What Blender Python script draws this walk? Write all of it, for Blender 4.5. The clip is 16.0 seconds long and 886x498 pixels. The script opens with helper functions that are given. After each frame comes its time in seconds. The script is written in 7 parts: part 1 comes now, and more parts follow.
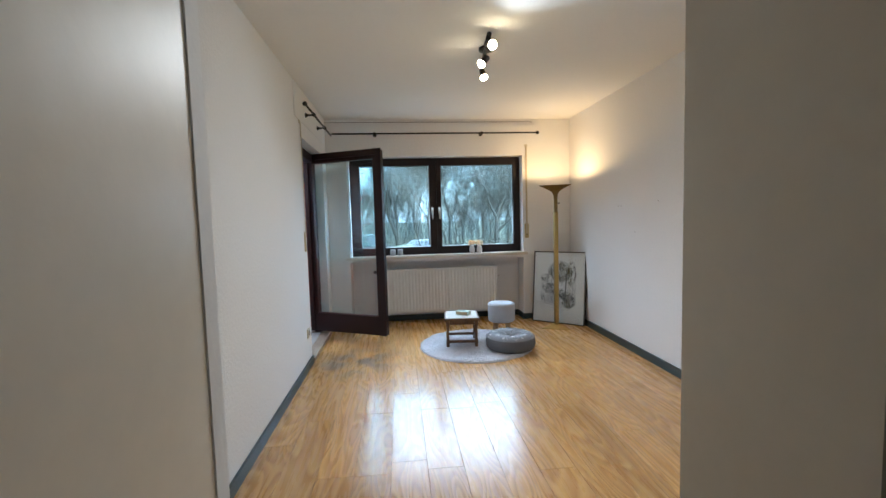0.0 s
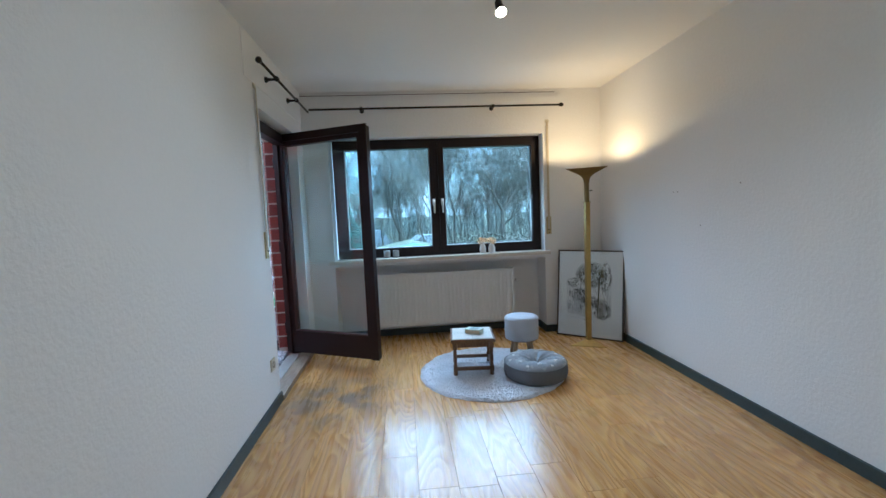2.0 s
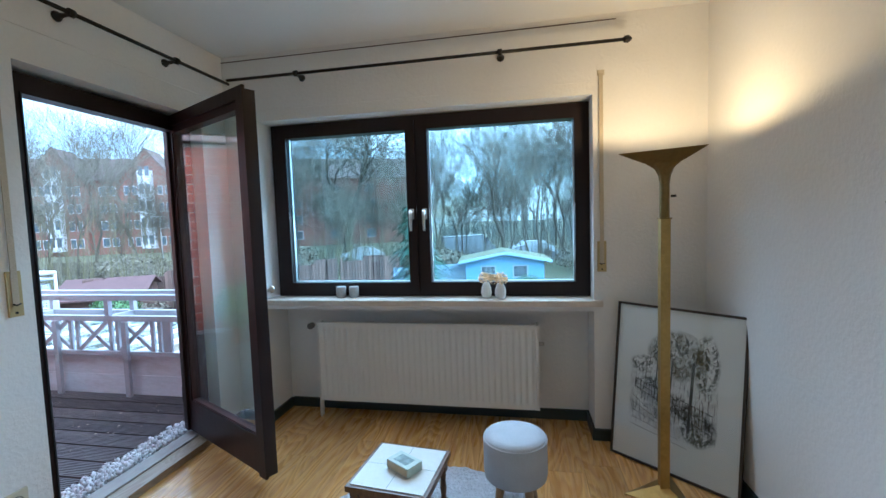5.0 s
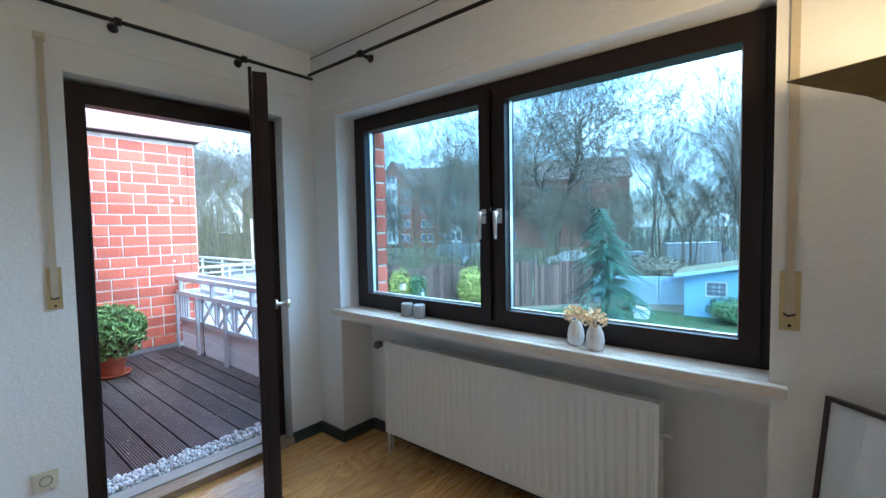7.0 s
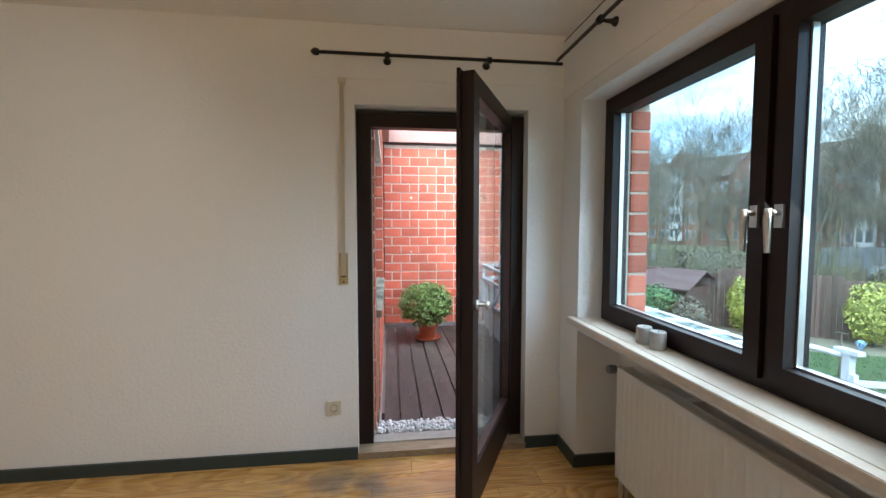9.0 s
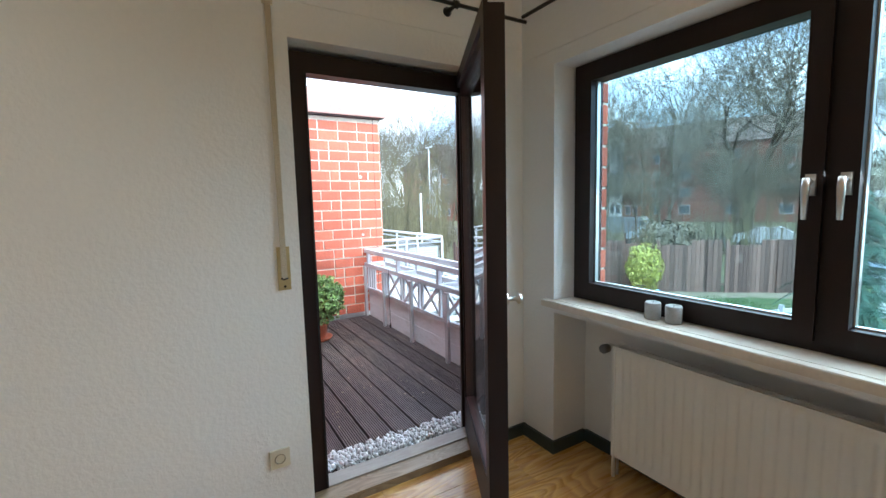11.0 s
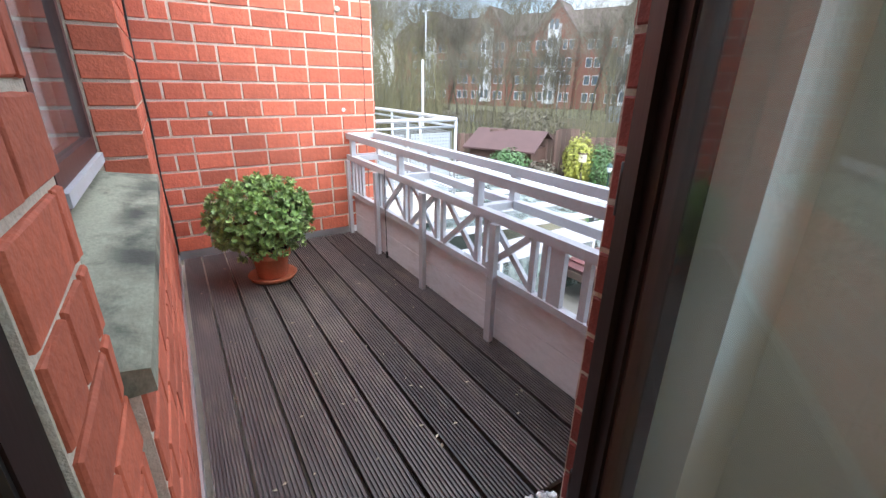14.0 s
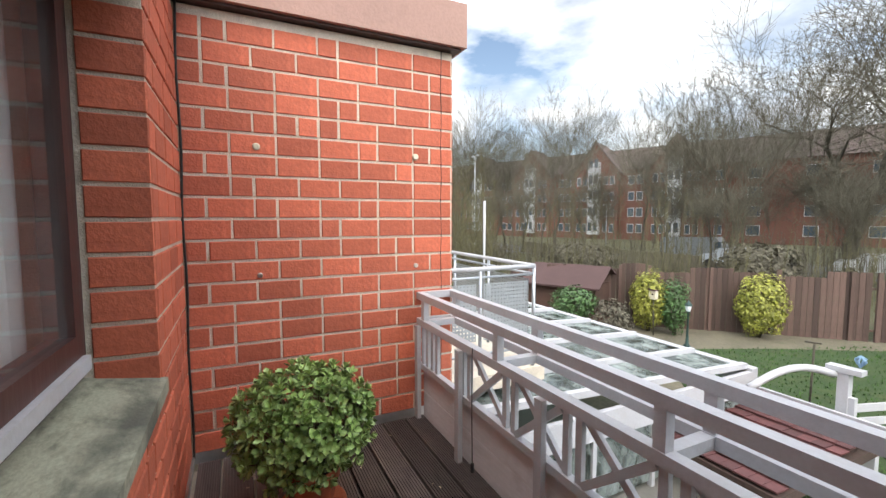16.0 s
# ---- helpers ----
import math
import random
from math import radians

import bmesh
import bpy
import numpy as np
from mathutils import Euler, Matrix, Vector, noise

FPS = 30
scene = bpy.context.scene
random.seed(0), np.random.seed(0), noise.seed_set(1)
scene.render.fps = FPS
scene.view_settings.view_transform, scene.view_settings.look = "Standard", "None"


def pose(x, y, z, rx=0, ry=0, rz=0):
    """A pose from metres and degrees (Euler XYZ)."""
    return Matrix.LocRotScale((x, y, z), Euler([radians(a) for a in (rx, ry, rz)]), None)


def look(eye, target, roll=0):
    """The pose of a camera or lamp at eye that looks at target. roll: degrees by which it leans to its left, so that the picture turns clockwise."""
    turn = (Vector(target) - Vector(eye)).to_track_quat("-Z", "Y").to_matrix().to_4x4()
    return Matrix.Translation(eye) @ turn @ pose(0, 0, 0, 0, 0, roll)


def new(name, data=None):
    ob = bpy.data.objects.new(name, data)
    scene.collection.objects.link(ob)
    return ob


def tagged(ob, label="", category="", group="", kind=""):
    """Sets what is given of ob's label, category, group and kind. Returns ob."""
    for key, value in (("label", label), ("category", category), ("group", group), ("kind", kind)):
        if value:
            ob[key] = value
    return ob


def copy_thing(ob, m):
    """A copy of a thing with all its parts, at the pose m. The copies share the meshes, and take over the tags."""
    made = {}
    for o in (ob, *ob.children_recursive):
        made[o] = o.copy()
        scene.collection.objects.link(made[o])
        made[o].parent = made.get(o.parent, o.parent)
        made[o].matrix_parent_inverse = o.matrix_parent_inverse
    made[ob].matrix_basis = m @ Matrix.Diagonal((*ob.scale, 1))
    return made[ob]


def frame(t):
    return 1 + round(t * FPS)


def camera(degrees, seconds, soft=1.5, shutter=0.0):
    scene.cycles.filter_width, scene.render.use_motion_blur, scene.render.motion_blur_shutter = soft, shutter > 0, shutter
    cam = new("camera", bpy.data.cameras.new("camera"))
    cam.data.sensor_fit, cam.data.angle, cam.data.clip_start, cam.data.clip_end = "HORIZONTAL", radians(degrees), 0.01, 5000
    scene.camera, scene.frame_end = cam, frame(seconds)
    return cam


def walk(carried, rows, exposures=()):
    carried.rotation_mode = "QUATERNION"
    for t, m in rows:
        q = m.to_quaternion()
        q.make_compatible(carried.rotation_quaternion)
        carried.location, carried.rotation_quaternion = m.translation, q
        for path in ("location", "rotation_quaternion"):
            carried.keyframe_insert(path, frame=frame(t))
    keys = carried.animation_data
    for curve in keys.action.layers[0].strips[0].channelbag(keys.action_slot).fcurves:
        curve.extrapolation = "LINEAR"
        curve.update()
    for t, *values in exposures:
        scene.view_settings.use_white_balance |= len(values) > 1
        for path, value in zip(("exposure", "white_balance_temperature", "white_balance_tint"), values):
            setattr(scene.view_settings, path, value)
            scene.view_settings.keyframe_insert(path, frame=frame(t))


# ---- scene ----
cam = camera(92.4, 16.0)
PATH = [
    (0, (-0.054, -0.012, 1.299), (0.146, 1.973, 1.157), -1.6),
    (0.5, (-0.003, 0.201, 1.281), (0.162, 2.189, 1.138), -1.8),
    (1, (0.016, 0.405, 1.285), (0.166, 2.393, 1.127), -2.1),
    (1.5, (0.013, 0.645, 1.287), (0.169, 2.632, 1.12), -2.4),
    (2, (0.044, 0.91, 1.294), (0.22, 2.895, 1.125), -2.5),
    (2.5, (0.145, 1.196, 1.321), (0.331, 3.18, 1.156), -2.4),
    (3, (0.262, 1.484, 1.327), (0.438, 3.47, 1.176), -2.2),
    (3.5, (0.399, 1.752, 1.338), (0.517, 3.744, 1.195), -2.2),
    (3.7, (0.459, 1.849, 1.342), (0.557, 3.842, 1.196), -2.0),
    (5.8, (1.332, 2.928, 1.368), (0.653, 4.806, 1.247), -1.9),
    (6, (1.351, 2.995, 1.367), (0.614, 4.851, 1.248), -1.8),
    (6.5, (1.467, 3.291, 1.359), (0.464, 5.017, 1.248), -1.5),
    (7, (1.535, 3.554, 1.357), (0.268, 5.098, 1.258), -1.0),
    (7.5, (1.618, 3.83, 1.378), (0.066, 5.087, 1.281), -0.5),
    (8, (1.626, 4.047, 1.379), (-0.172, 4.918, 1.284), 0.2),
    (8.5, (1.604, 4.143, 1.402), (-0.345, 4.574, 1.283), 0.1),
    (8.7, (1.602, 4.166, 1.385), (-0.379, 4.413, 1.271), 0.2),
    (10.8, (1.032, 3.646, 1.395), (-0.76, 4.507, 1.178), -1.8),
    (11, (0.943, 3.572, 1.379), (-0.766, 4.588, 1.167), -1.4),
    (11.5, (0.668, 3.472, 1.36), (-0.836, 4.771, 1.136), -1.6),
    (12, (0.387, 3.508, 1.336), (-0.975, 4.956, 1.112), -0.9),
    (12.5, (0.083, 3.637, 1.352), (-1.208, 5.148, 1.13), -0.3),
    (13, (-0.245, 3.772, 1.332), (-1.541, 5.274, 1.080), 0.0),
    (13.5, (-0.412, 3.953, 1.29), (-1.857, 5.235, 0.774), 1.5),
    (14, (-0.61, 4.200, 1.225), (-2.168, 5.176, 0.514), 1.0),
    (14.5, (-0.755, 4.283, 1.286), (-2.428, 5.142, 0.605), 1.2),
    (15, (-0.934, 4.251, 1.273), (-2.685, 5.1, 0.81), 1.5),
    (15.5, (-1.134, 4.269, 1.264), (-2.947, 5.072, 1.0), 1.3),
    (16, (-1.439, 4.336, 1.337), (-3.234, 5.206, 1.19), -0.0),
]

# ---- world, sun, exposure ----
world = bpy.data.worlds.new("overcast_sky")
scene.world = world
world.use_nodes = True
wn, wl = world.node_tree.nodes, world.node_tree.links
wn.clear()
w_out = wn.new("ShaderNodeOutputWorld")
w_bg = wn.new("ShaderNodeBackground")
w_sky = wn.new("ShaderNodeTexSky")
w_sky.sky_type = "NISHITA"
w_sky.sun_disc = False
SUN_EL, SUN_AZ = radians(48), radians(115)
w_sky.sun_elevation, w_sky.sun_rotation = SUN_EL, SUN_AZ
w_sky.air_density, w_sky.dust_density = 1.0, 1.5
w_co = wn.new("ShaderNodeTexCoord")
w_map = wn.new("ShaderNodeMapping")
w_map.inputs["Scale"].default_value = (1.0, 1.0, 2.6)
w_noise = wn.new("ShaderNodeTexNoise")
w_noise.inputs["Scale"].default_value = 2.3
w_noise.inputs["Detail"].default_value = 7
w_noise.inputs["Roughness"].default_value = 0.55
w_ramp = wn.new("ShaderNodeValToRGB")
w_ramp.color_ramp.elements[0].position = 0.36
w_ramp.color_ramp.elements[1].position = 0.56
w_shade = wn.new("ShaderNodeTexNoise")
w_shade.inputs["Scale"].default_value = 3.4
w_shade.inputs["Detail"].default_value = 5
w_cloud = wn.new("ShaderNodeValToRGB")
w_cloud.color_ramp.elements[0].position = 0.38
w_cloud.color_ramp.elements[0].color = (3.9, 4.3, 5.0, 1)
w_cloud.color_ramp.elements[1].position = 0.62
w_cloud.color_ramp.elements[1].color = (9.5, 9.9, 10.4, 1)
w_mix = wn.new("ShaderNodeMix")
w_mix.data_type = "RGBA"
wl.new(w_co.outputs["Generated"], w_map.inputs["Vector"])
wl.new(w_map.outputs["Vector"], w_noise.inputs["Vector"])
wl.new(w_map.outputs["Vector"], w_shade.inputs["Vector"])
wl.new(w_noise.outputs["Fac"], w_ramp.inputs["Fac"])
wl.new(w_shade.outputs["Fac"], w_cloud.inputs["Fac"])
wl.new(w_ramp.outputs["Color"], w_mix.inputs["Factor"])
wl.new(w_sky.outputs["Color"], w_mix.inputs[6])
wl.new(w_cloud.outputs["Color"], w_mix.inputs[7])
w_dot = wn.new("ShaderNodeVectorMath")
w_dot.operation = "DOT_PRODUCT"
w_dot.inputs[1].default_value = (0.74, -0.25, 0.62)
w_rng = wn.new("ShaderNodeMapRange")
w_rng.interpolation_type = "SMOOTHSTEP"
for w_i, w_v in enumerate((-0.5, 0.95, 0.82, 2.2)):
    w_rng.inputs[w_i + 1].default_value = w_v
w_sc = wn.new("ShaderNodeVectorMath")
w_sc.operation = "SCALE"
wl.new(w_co.outputs["Generated"], w_dot.inputs[0])
wl.new(w_dot.outputs["Value"], w_rng.inputs["Value"])
wl.new(w_mix.outputs[2], w_sc.inputs[0])
wl.new(w_rng.outputs["Result"], w_sc.inputs["Scale"])
wl.new(w_sc.outputs[0], w_bg.inputs["Color"])
w_bg.inputs["Strength"].default_value = 0.19
wl.new(w_bg.outputs["Background"], w_out.inputs["Surface"])

sun = new("sun", bpy.data.lights.new("sun", "SUN"))
sun.data.energy, sun.data.angle, sun.data.color = 1.15, radians(40), (1.0, 0.95, 0.88)
sun.matrix_world = look((0, 0, 30), (math.sin(SUN_AZ) * -math.cos(SUN_EL), math.cos(SUN_AZ) * -math.cos(SUN_EL), 30 - math.sin(SUN_EL)))

EXPOSURES = [(0.0, 1.95, 5100, 4), (2.5, 1.65, 4500, 0), (6.0, 1.6, 4700, 0), (7.0, 1.6, 4650, 0), (8.5, 1.58, 6000, 8), (11.0, 1.58, 5600, 2), (12.5, 1.45, 5800, 6), (13.5, 1.25, 6100, 8), (14.5, 1.25, 6300, 9), (16.0, 0.45, 7000, 9)]
walk(cam, [(t, look(eye, target, roll)) for t, eye, target, roll in PATH], EXPOSURES)

# ---- materials ----
def nodes_of(name):
    m = bpy.data.materials.new(name)
    m.use_nodes = True
    n, l = m.node_tree.nodes, m.node_tree.links
    b = n["Principled BSDF"]
    return m, n, l, b


def mix_rgb(n, l, fac, a, b, blend="MIX"):
    x = n.new("ShaderNodeMix")
    x.data_type, x.blend_type = "RGBA", blend
    for sock, v in ((x.inputs[0], fac), (x.inputs[6], a), (x.inputs[7], b)):
        if hasattr(v, "links"):
            l.new(v, sock)
        elif isinstance(v, (int, float)):
            sock.default_value = v
        else:
            sock.default_value = (*v, 1)
    return x.outputs[2]


def noise_fac(n, l, scale, detail=4, rough=0.55, stretch=(1, 1, 1), lo=0.35, hi=0.65, dist=0.0, local=True):
    co = n.new("ShaderNodeTexCoord")
    mp = n.new("ShaderNodeMapping")
    mp.inputs["Scale"].default_value = stretch
    t = n.new("ShaderNodeTexNoise")
    t.inputs["Scale"].default_value = scale
    t.inputs["Detail"].default_value = detail
    t.inputs["Roughness"].default_value = rough
    t.inputs["Distortion"].default_value = dist
    r = n.new("ShaderNodeMapRange")
    r.inputs["From Min"].default_value, r.inputs["From Max"].default_value = lo, hi
    l.new(co.outputs["Object"], mp.inputs["Vector"])
    l.new(mp.outputs["Vector"], t.inputs["Vector"])
    l.new(t.outputs["Fac"], r.inputs["Value"])
    return r.outputs["Result"]


def bump(n, l, b, height, strength, distance=0.003):
    k = n.new("ShaderNodeBump")
    k.inputs["Strength"].default_value, k.inputs["Distance"].default_value = strength, distance
    l.new(height, k.inputs["Height"])
    l.new(k.outputs["Normal"], b.inputs["Normal"])


def surface(name, base, rough=0.6, metal=0.0, var=0.12, big=1.2, fine=40.0, bumps=0.15, stain=None, stain_amt=0.0,
            stretch=(1, 1, 1), rand=0.0, spec=0.5, bdist=0.003, island=False):
    """A surface with broad and fine variation, relief, optional stains and per-object or per-island tint."""
    m, n, l, b = nodes_of(name)
    dark = tuple(c * (1 - var) for c in base)
    lite = tuple(min(1, c * (1 + var)) for c in base)
    f1 = noise_fac(n, l, big, 4, 0.6, stretch)
    f2 = noise_fac(n, l, fine, 3, 0.6, stretch)
    col = mix_rgb(n, l, f1, dark, lite)
    col = mix_rgb(n, l, 0.5, col, mix_rgb(n, l, f2, dark, lite))
    if stain:
        f3 = noise_fac(n, l, big * 2.3, 6, 0.7, stretch, 0.5, 0.72, 0.4)
        mul = n.new("ShaderNodeMath")
        mul.operation = "MULTIPLY"
        mul.inputs[1].default_value = stain_amt
        l.new(f3, mul.inputs[0])
        col = mix_rgb(n, l, mul.outputs[0], col, stain)
    if rand:
        if island:
            g = n.new("ShaderNodeNewGeometry")
            rnd = g.outputs["Random Per Island"]
        else:
            g = n.new("ShaderNodeObjectInfo")
            rnd = g.outputs["Random"]
        hv = n.new("ShaderNodeHueSaturation")
        mr = n.new("ShaderNodeMapRange")
        mr.inputs["To Min"].default_value, mr.inputs["To Max"].default_value = 1 - rand, 1 + rand
        l.new(rnd, mr.inputs["Value"])
        l.new(mr.outputs["Result"], hv.inputs["Value"])
        l.new(col, hv.inputs["Color"])
        col = hv.outputs["Color"]
    l.new(col, b.inputs["Base Color"])
    b.inputs["Roughness"].default_value = rough
    b.inputs["Metallic"].default_value = metal
    b.inputs["Specular IOR Level"].default_value = spec
    if bumps:
        bump(n, l, b, f2, bumps, bdist)
    return m


def glass_mat(name, tint, gloss=0.05, dirt_haze=0.0, film=(0.55, 0.6, 0.62)):
    m, n, l, b = nodes_of(name)
    n.remove(b)
    out = n["Material Output"]
    tr = n.new("ShaderNodeBsdfTransparent")
    tr.inputs["Color"].default_value = (*tint, 1)
    gl = n.new("ShaderNodeBsdfGlossy")
    gl.inputs["Roughness"].default_value = 0.005
    lw = n.new("ShaderNodeLayerWeight")
    lw.inputs["Blend"].default_value = 0.5
    p = n.new("ShaderNodeMath")
    p.operation, p.inputs[1].default_value = "POWER", 5.0
    q = n.new("ShaderNodeMath")
    q.operation, q.inputs[1].default_value, q.inputs[2].default_value = "MULTIPLY_ADD", 0.9, gloss
    q.use_clamp = True
    mx = n.new("ShaderNodeMixShader")
    l.new(lw.outputs["Facing"], p.inputs[0])
    l.new(p.outputs[0], q.inputs[0])
    l.new(q.outputs[0], mx.inputs[0])
    l.new(tr.outputs[0], mx.inputs[1])
    l.new(gl.outputs[0], mx.inputs[2])
    last = mx.outputs[0]
    if dirt_haze:
        df = n.new("ShaderNodeBsdfDiffuse")
        df.inputs["Color"].default_value = (*film, 1)
        f = noise_fac(n, l, 3.0, 6, 0.7, (1, 1, 0.6), 0.4, 0.75)
        k = n.new("ShaderNodeMath")
        k.operation, k.inputs[1].default_value = "MULTIPLY", dirt_haze
        l.new(f, k.inputs[0])
        m2 = n.new("ShaderNodeMixShader")
        l.new(k.outputs[0], m2.inputs[0])
        l.new(last, m2.inputs[1])
        l.new(df.outputs[0], m2.inputs[2])
        last = m2.outputs[0]
    l.new(last, out.inputs["Surface"])
    return m


def wood_grain(name, c1, c2, rough=0.35, along="Y", scale=1.0, rand=0.12, coat=0.0, relief=0.05):
    """Long cathedral grain along one axis, shifted for each object."""
    m, n, l, b = nodes_of(name)
    co = n.new("ShaderNodeTexCoord")
    oi = n.new("ShaderNodeObjectInfo")
    off = n.new("ShaderNodeVectorMath")
    off.operation = "MULTIPLY_ADD"
    l.new(oi.outputs["Random"], off.inputs[0])
    off.inputs[1].default_value = (37.0, 53.0, 19.0)
    l.new(co.outputs["Object"], off.inputs[2])
    mp = n.new("ShaderNodeMapping")
    s = {"X": (1.7, 9, 9), "Y": (9, 1.7, 9), "Z": (9, 9, 1.7)}[along]
    mp.inputs["Scale"].default_value = tuple(v * scale for v in s)
    l.new(off.outputs[0], mp.inputs["Vector"])
    wv = n.new("ShaderNodeTexNoise")
    wv.inputs["Scale"].default_value, wv.inputs["Detail"].default_value = 1.0, 1.5
    wv.inputs["Distortion"].default_value = 0.4
    l.new(mp.outputs["Vector"], wv.inputs["Vector"])
    rings = n.new("ShaderNodeMath")
    rings.operation, rings.inputs[1].default_value = "MULTIPLY", 17.0
    l.new(wv.outputs["Fac"], rings.inputs[0])
    fr = n.new("ShaderNodeMath")
    fr.operation = "FRACT"
    wob = noise_fac(n, l, 14 * scale, 3, 0.6, {"X": (0.25, 1, 1), "Y": (1, 0.25, 1), "Z": (1, 1, 0.25)}[along], 0.0, 1.0)
    add = n.new("ShaderNodeMath")
    add.operation = "MULTIPLY_ADD"
    add.inputs[1].default_value = 1.1
    l.new(wob, add.inputs[0])
    l.new(rings.outputs[0], add.inputs[2])
    l.new(add.outputs[0], fr.inputs[0])
    rp = n.new("ShaderNodeValToRGB")
    rp.color_ramp.elements[0].position, rp.color_ramp.elements[0].color = 0.0, (*c1, 1)
    rp.color_ramp.elements[1].position, rp.color_ramp.elements[1].color = 0.75, (*c2, 1)
    e = rp.color_ramp.elements.new(1.0)
    e.color = (*c1, 1)
    l.new(fr.outputs[0], rp.inputs["Fac"])
    fine = noise_fac(n, l, 60 * scale, 3, 0.6, {"X": (0.06, 1, 1), "Y": (1, 0.06, 1), "Z": (1, 1, 0.06)}[along])
    broad = noise_fac(n, l, 1.3, 2)
    col = mix_rgb(n, l, fine, rp.outputs["Color"], c1)
    col = mix_rgb(n, l, 0.45, rp.outputs["Color"], col)
    col = mix_rgb(n, l, broad, col, mix_rgb(n, l, 1.0, col, (0.86, 0.84, 0.8), "MULTIPLY"))
    hv = n.new("ShaderNodeHueSaturation")
    mr = n.new("ShaderNodeMapRange")
    mr.inputs["To Min"].default_value, mr.inputs["To Max"].default_value = 1 - rand, 1 + rand
    l.new(oi.outputs["Random"], mr.inputs["Value"])
    l.new(mr.outputs["Result"], hv.inputs["Value"])
    l.new(col, hv.inputs["Color"])
    l.new(hv.outputs["Color"], b.inputs["Base Color"])
    rr = n.new("ShaderNodeMapRange")
    rr.inputs["To Min"].default_value, rr.inputs["To Max"].default_value = rough - 0.06, rough + 0.08
    l.new(fine, rr.inputs["Value"])
    l.new(rr.outputs["Result"], b.inputs["Roughness"])
    if coat:
        b.inputs["Coat Weight"].default_value = coat
        b.inputs["Coat Roughness"].default_value = 0.12
    if relief:
        bump(n, l, b, fine, relief, 0.001)
    return m


def emit(name, color, strength):
    m, n, l, b = nodes_of(name)
    b.inputs["Base Color"].default_value = (*color, 1)
    b.inputs["Emission Color"].default_value = (*color, 1)
    b.inputs["Emission Strength"].default_value = strength
    return m


M_WALL = surface("woodchip_wall_paint", (0.78, 0.77, 0.75), 0.75, var=0.02, big=0.7, fine=50, bumps=0.42, bdist=0.002, spec=0.3)
M_CEIL = surface("ceiling_paint", (0.8, 0.79, 0.77), 0.85, var=0.015, big=0.6, fine=45, bumps=0.15, spec=0.2)
M_PLASTER = surface("smooth_plaster", (0.8, 0.8, 0.79), 0.7, var=0.02, big=1.5, fine=70, bumps=0.08)
M_TRIMPAINT = surface("cream_gloss_lacquer", (0.76, 0.71, 0.60), 0.4, var=0.03, big=1.5, fine=25, bumps=0.06)
M_BASE = surface("dark_green_grey_skirting", (0.028, 0.045, 0.045), 0.45, var=0.15, fine=60, bumps=0.1)
M_FLOOR = wood_grain("oiled_ash_floor", (0.47, 0.235, 0.062), (0.77, 0.48, 0.17), 0.27, "Y", 0.5, 0.12, 0.3)


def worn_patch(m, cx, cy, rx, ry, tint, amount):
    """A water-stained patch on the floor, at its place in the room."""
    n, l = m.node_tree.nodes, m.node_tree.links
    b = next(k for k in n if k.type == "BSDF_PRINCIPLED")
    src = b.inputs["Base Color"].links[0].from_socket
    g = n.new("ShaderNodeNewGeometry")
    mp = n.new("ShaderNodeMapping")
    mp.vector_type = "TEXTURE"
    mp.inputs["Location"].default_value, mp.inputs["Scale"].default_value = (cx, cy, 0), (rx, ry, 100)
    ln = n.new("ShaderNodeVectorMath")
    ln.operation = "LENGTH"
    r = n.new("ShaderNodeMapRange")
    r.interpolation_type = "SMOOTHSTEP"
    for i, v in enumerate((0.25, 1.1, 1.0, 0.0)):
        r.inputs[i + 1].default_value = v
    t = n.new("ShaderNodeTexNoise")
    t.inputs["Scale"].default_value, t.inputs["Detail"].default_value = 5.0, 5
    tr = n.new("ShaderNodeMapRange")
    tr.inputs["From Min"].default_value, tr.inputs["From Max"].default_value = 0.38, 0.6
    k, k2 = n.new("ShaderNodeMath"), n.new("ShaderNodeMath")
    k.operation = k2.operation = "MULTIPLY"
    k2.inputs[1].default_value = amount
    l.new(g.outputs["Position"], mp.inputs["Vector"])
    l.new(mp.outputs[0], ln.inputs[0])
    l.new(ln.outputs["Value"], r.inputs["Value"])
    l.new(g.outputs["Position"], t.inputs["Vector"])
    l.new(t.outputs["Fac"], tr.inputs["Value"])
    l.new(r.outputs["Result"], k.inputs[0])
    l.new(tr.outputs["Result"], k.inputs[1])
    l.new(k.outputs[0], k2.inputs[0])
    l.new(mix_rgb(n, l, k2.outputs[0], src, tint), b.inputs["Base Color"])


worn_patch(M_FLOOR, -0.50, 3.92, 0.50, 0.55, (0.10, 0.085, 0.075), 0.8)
M_GAP = surface("dark_joint", (0.05, 0.03, 0.015), 0.8, bumps=0)
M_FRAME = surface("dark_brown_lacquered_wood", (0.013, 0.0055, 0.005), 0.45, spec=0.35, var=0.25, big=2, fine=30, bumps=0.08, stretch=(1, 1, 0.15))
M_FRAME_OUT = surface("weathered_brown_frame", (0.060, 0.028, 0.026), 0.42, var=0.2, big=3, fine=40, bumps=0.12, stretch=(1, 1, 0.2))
M_SEAL = surface("rubber_seal", (0.012, 0.012, 0.012), 0.6, bumps=0)
# the pale film on this pane also paints a haze over the view
M_GLASS = glass_mat("window_glass", (0.80, 0.91, 0.93), 0.045, 0.07)
M_GLASSDOOR = glass_mat("door_glass", (0.88, 0.95, 0.95), 0.06, 0.03)
M_METAL = surface("brushed_steel", (0.62, 0.6, 0.57), 0.3, 1.0, var=0.05, fine=80, bumps=0.03)
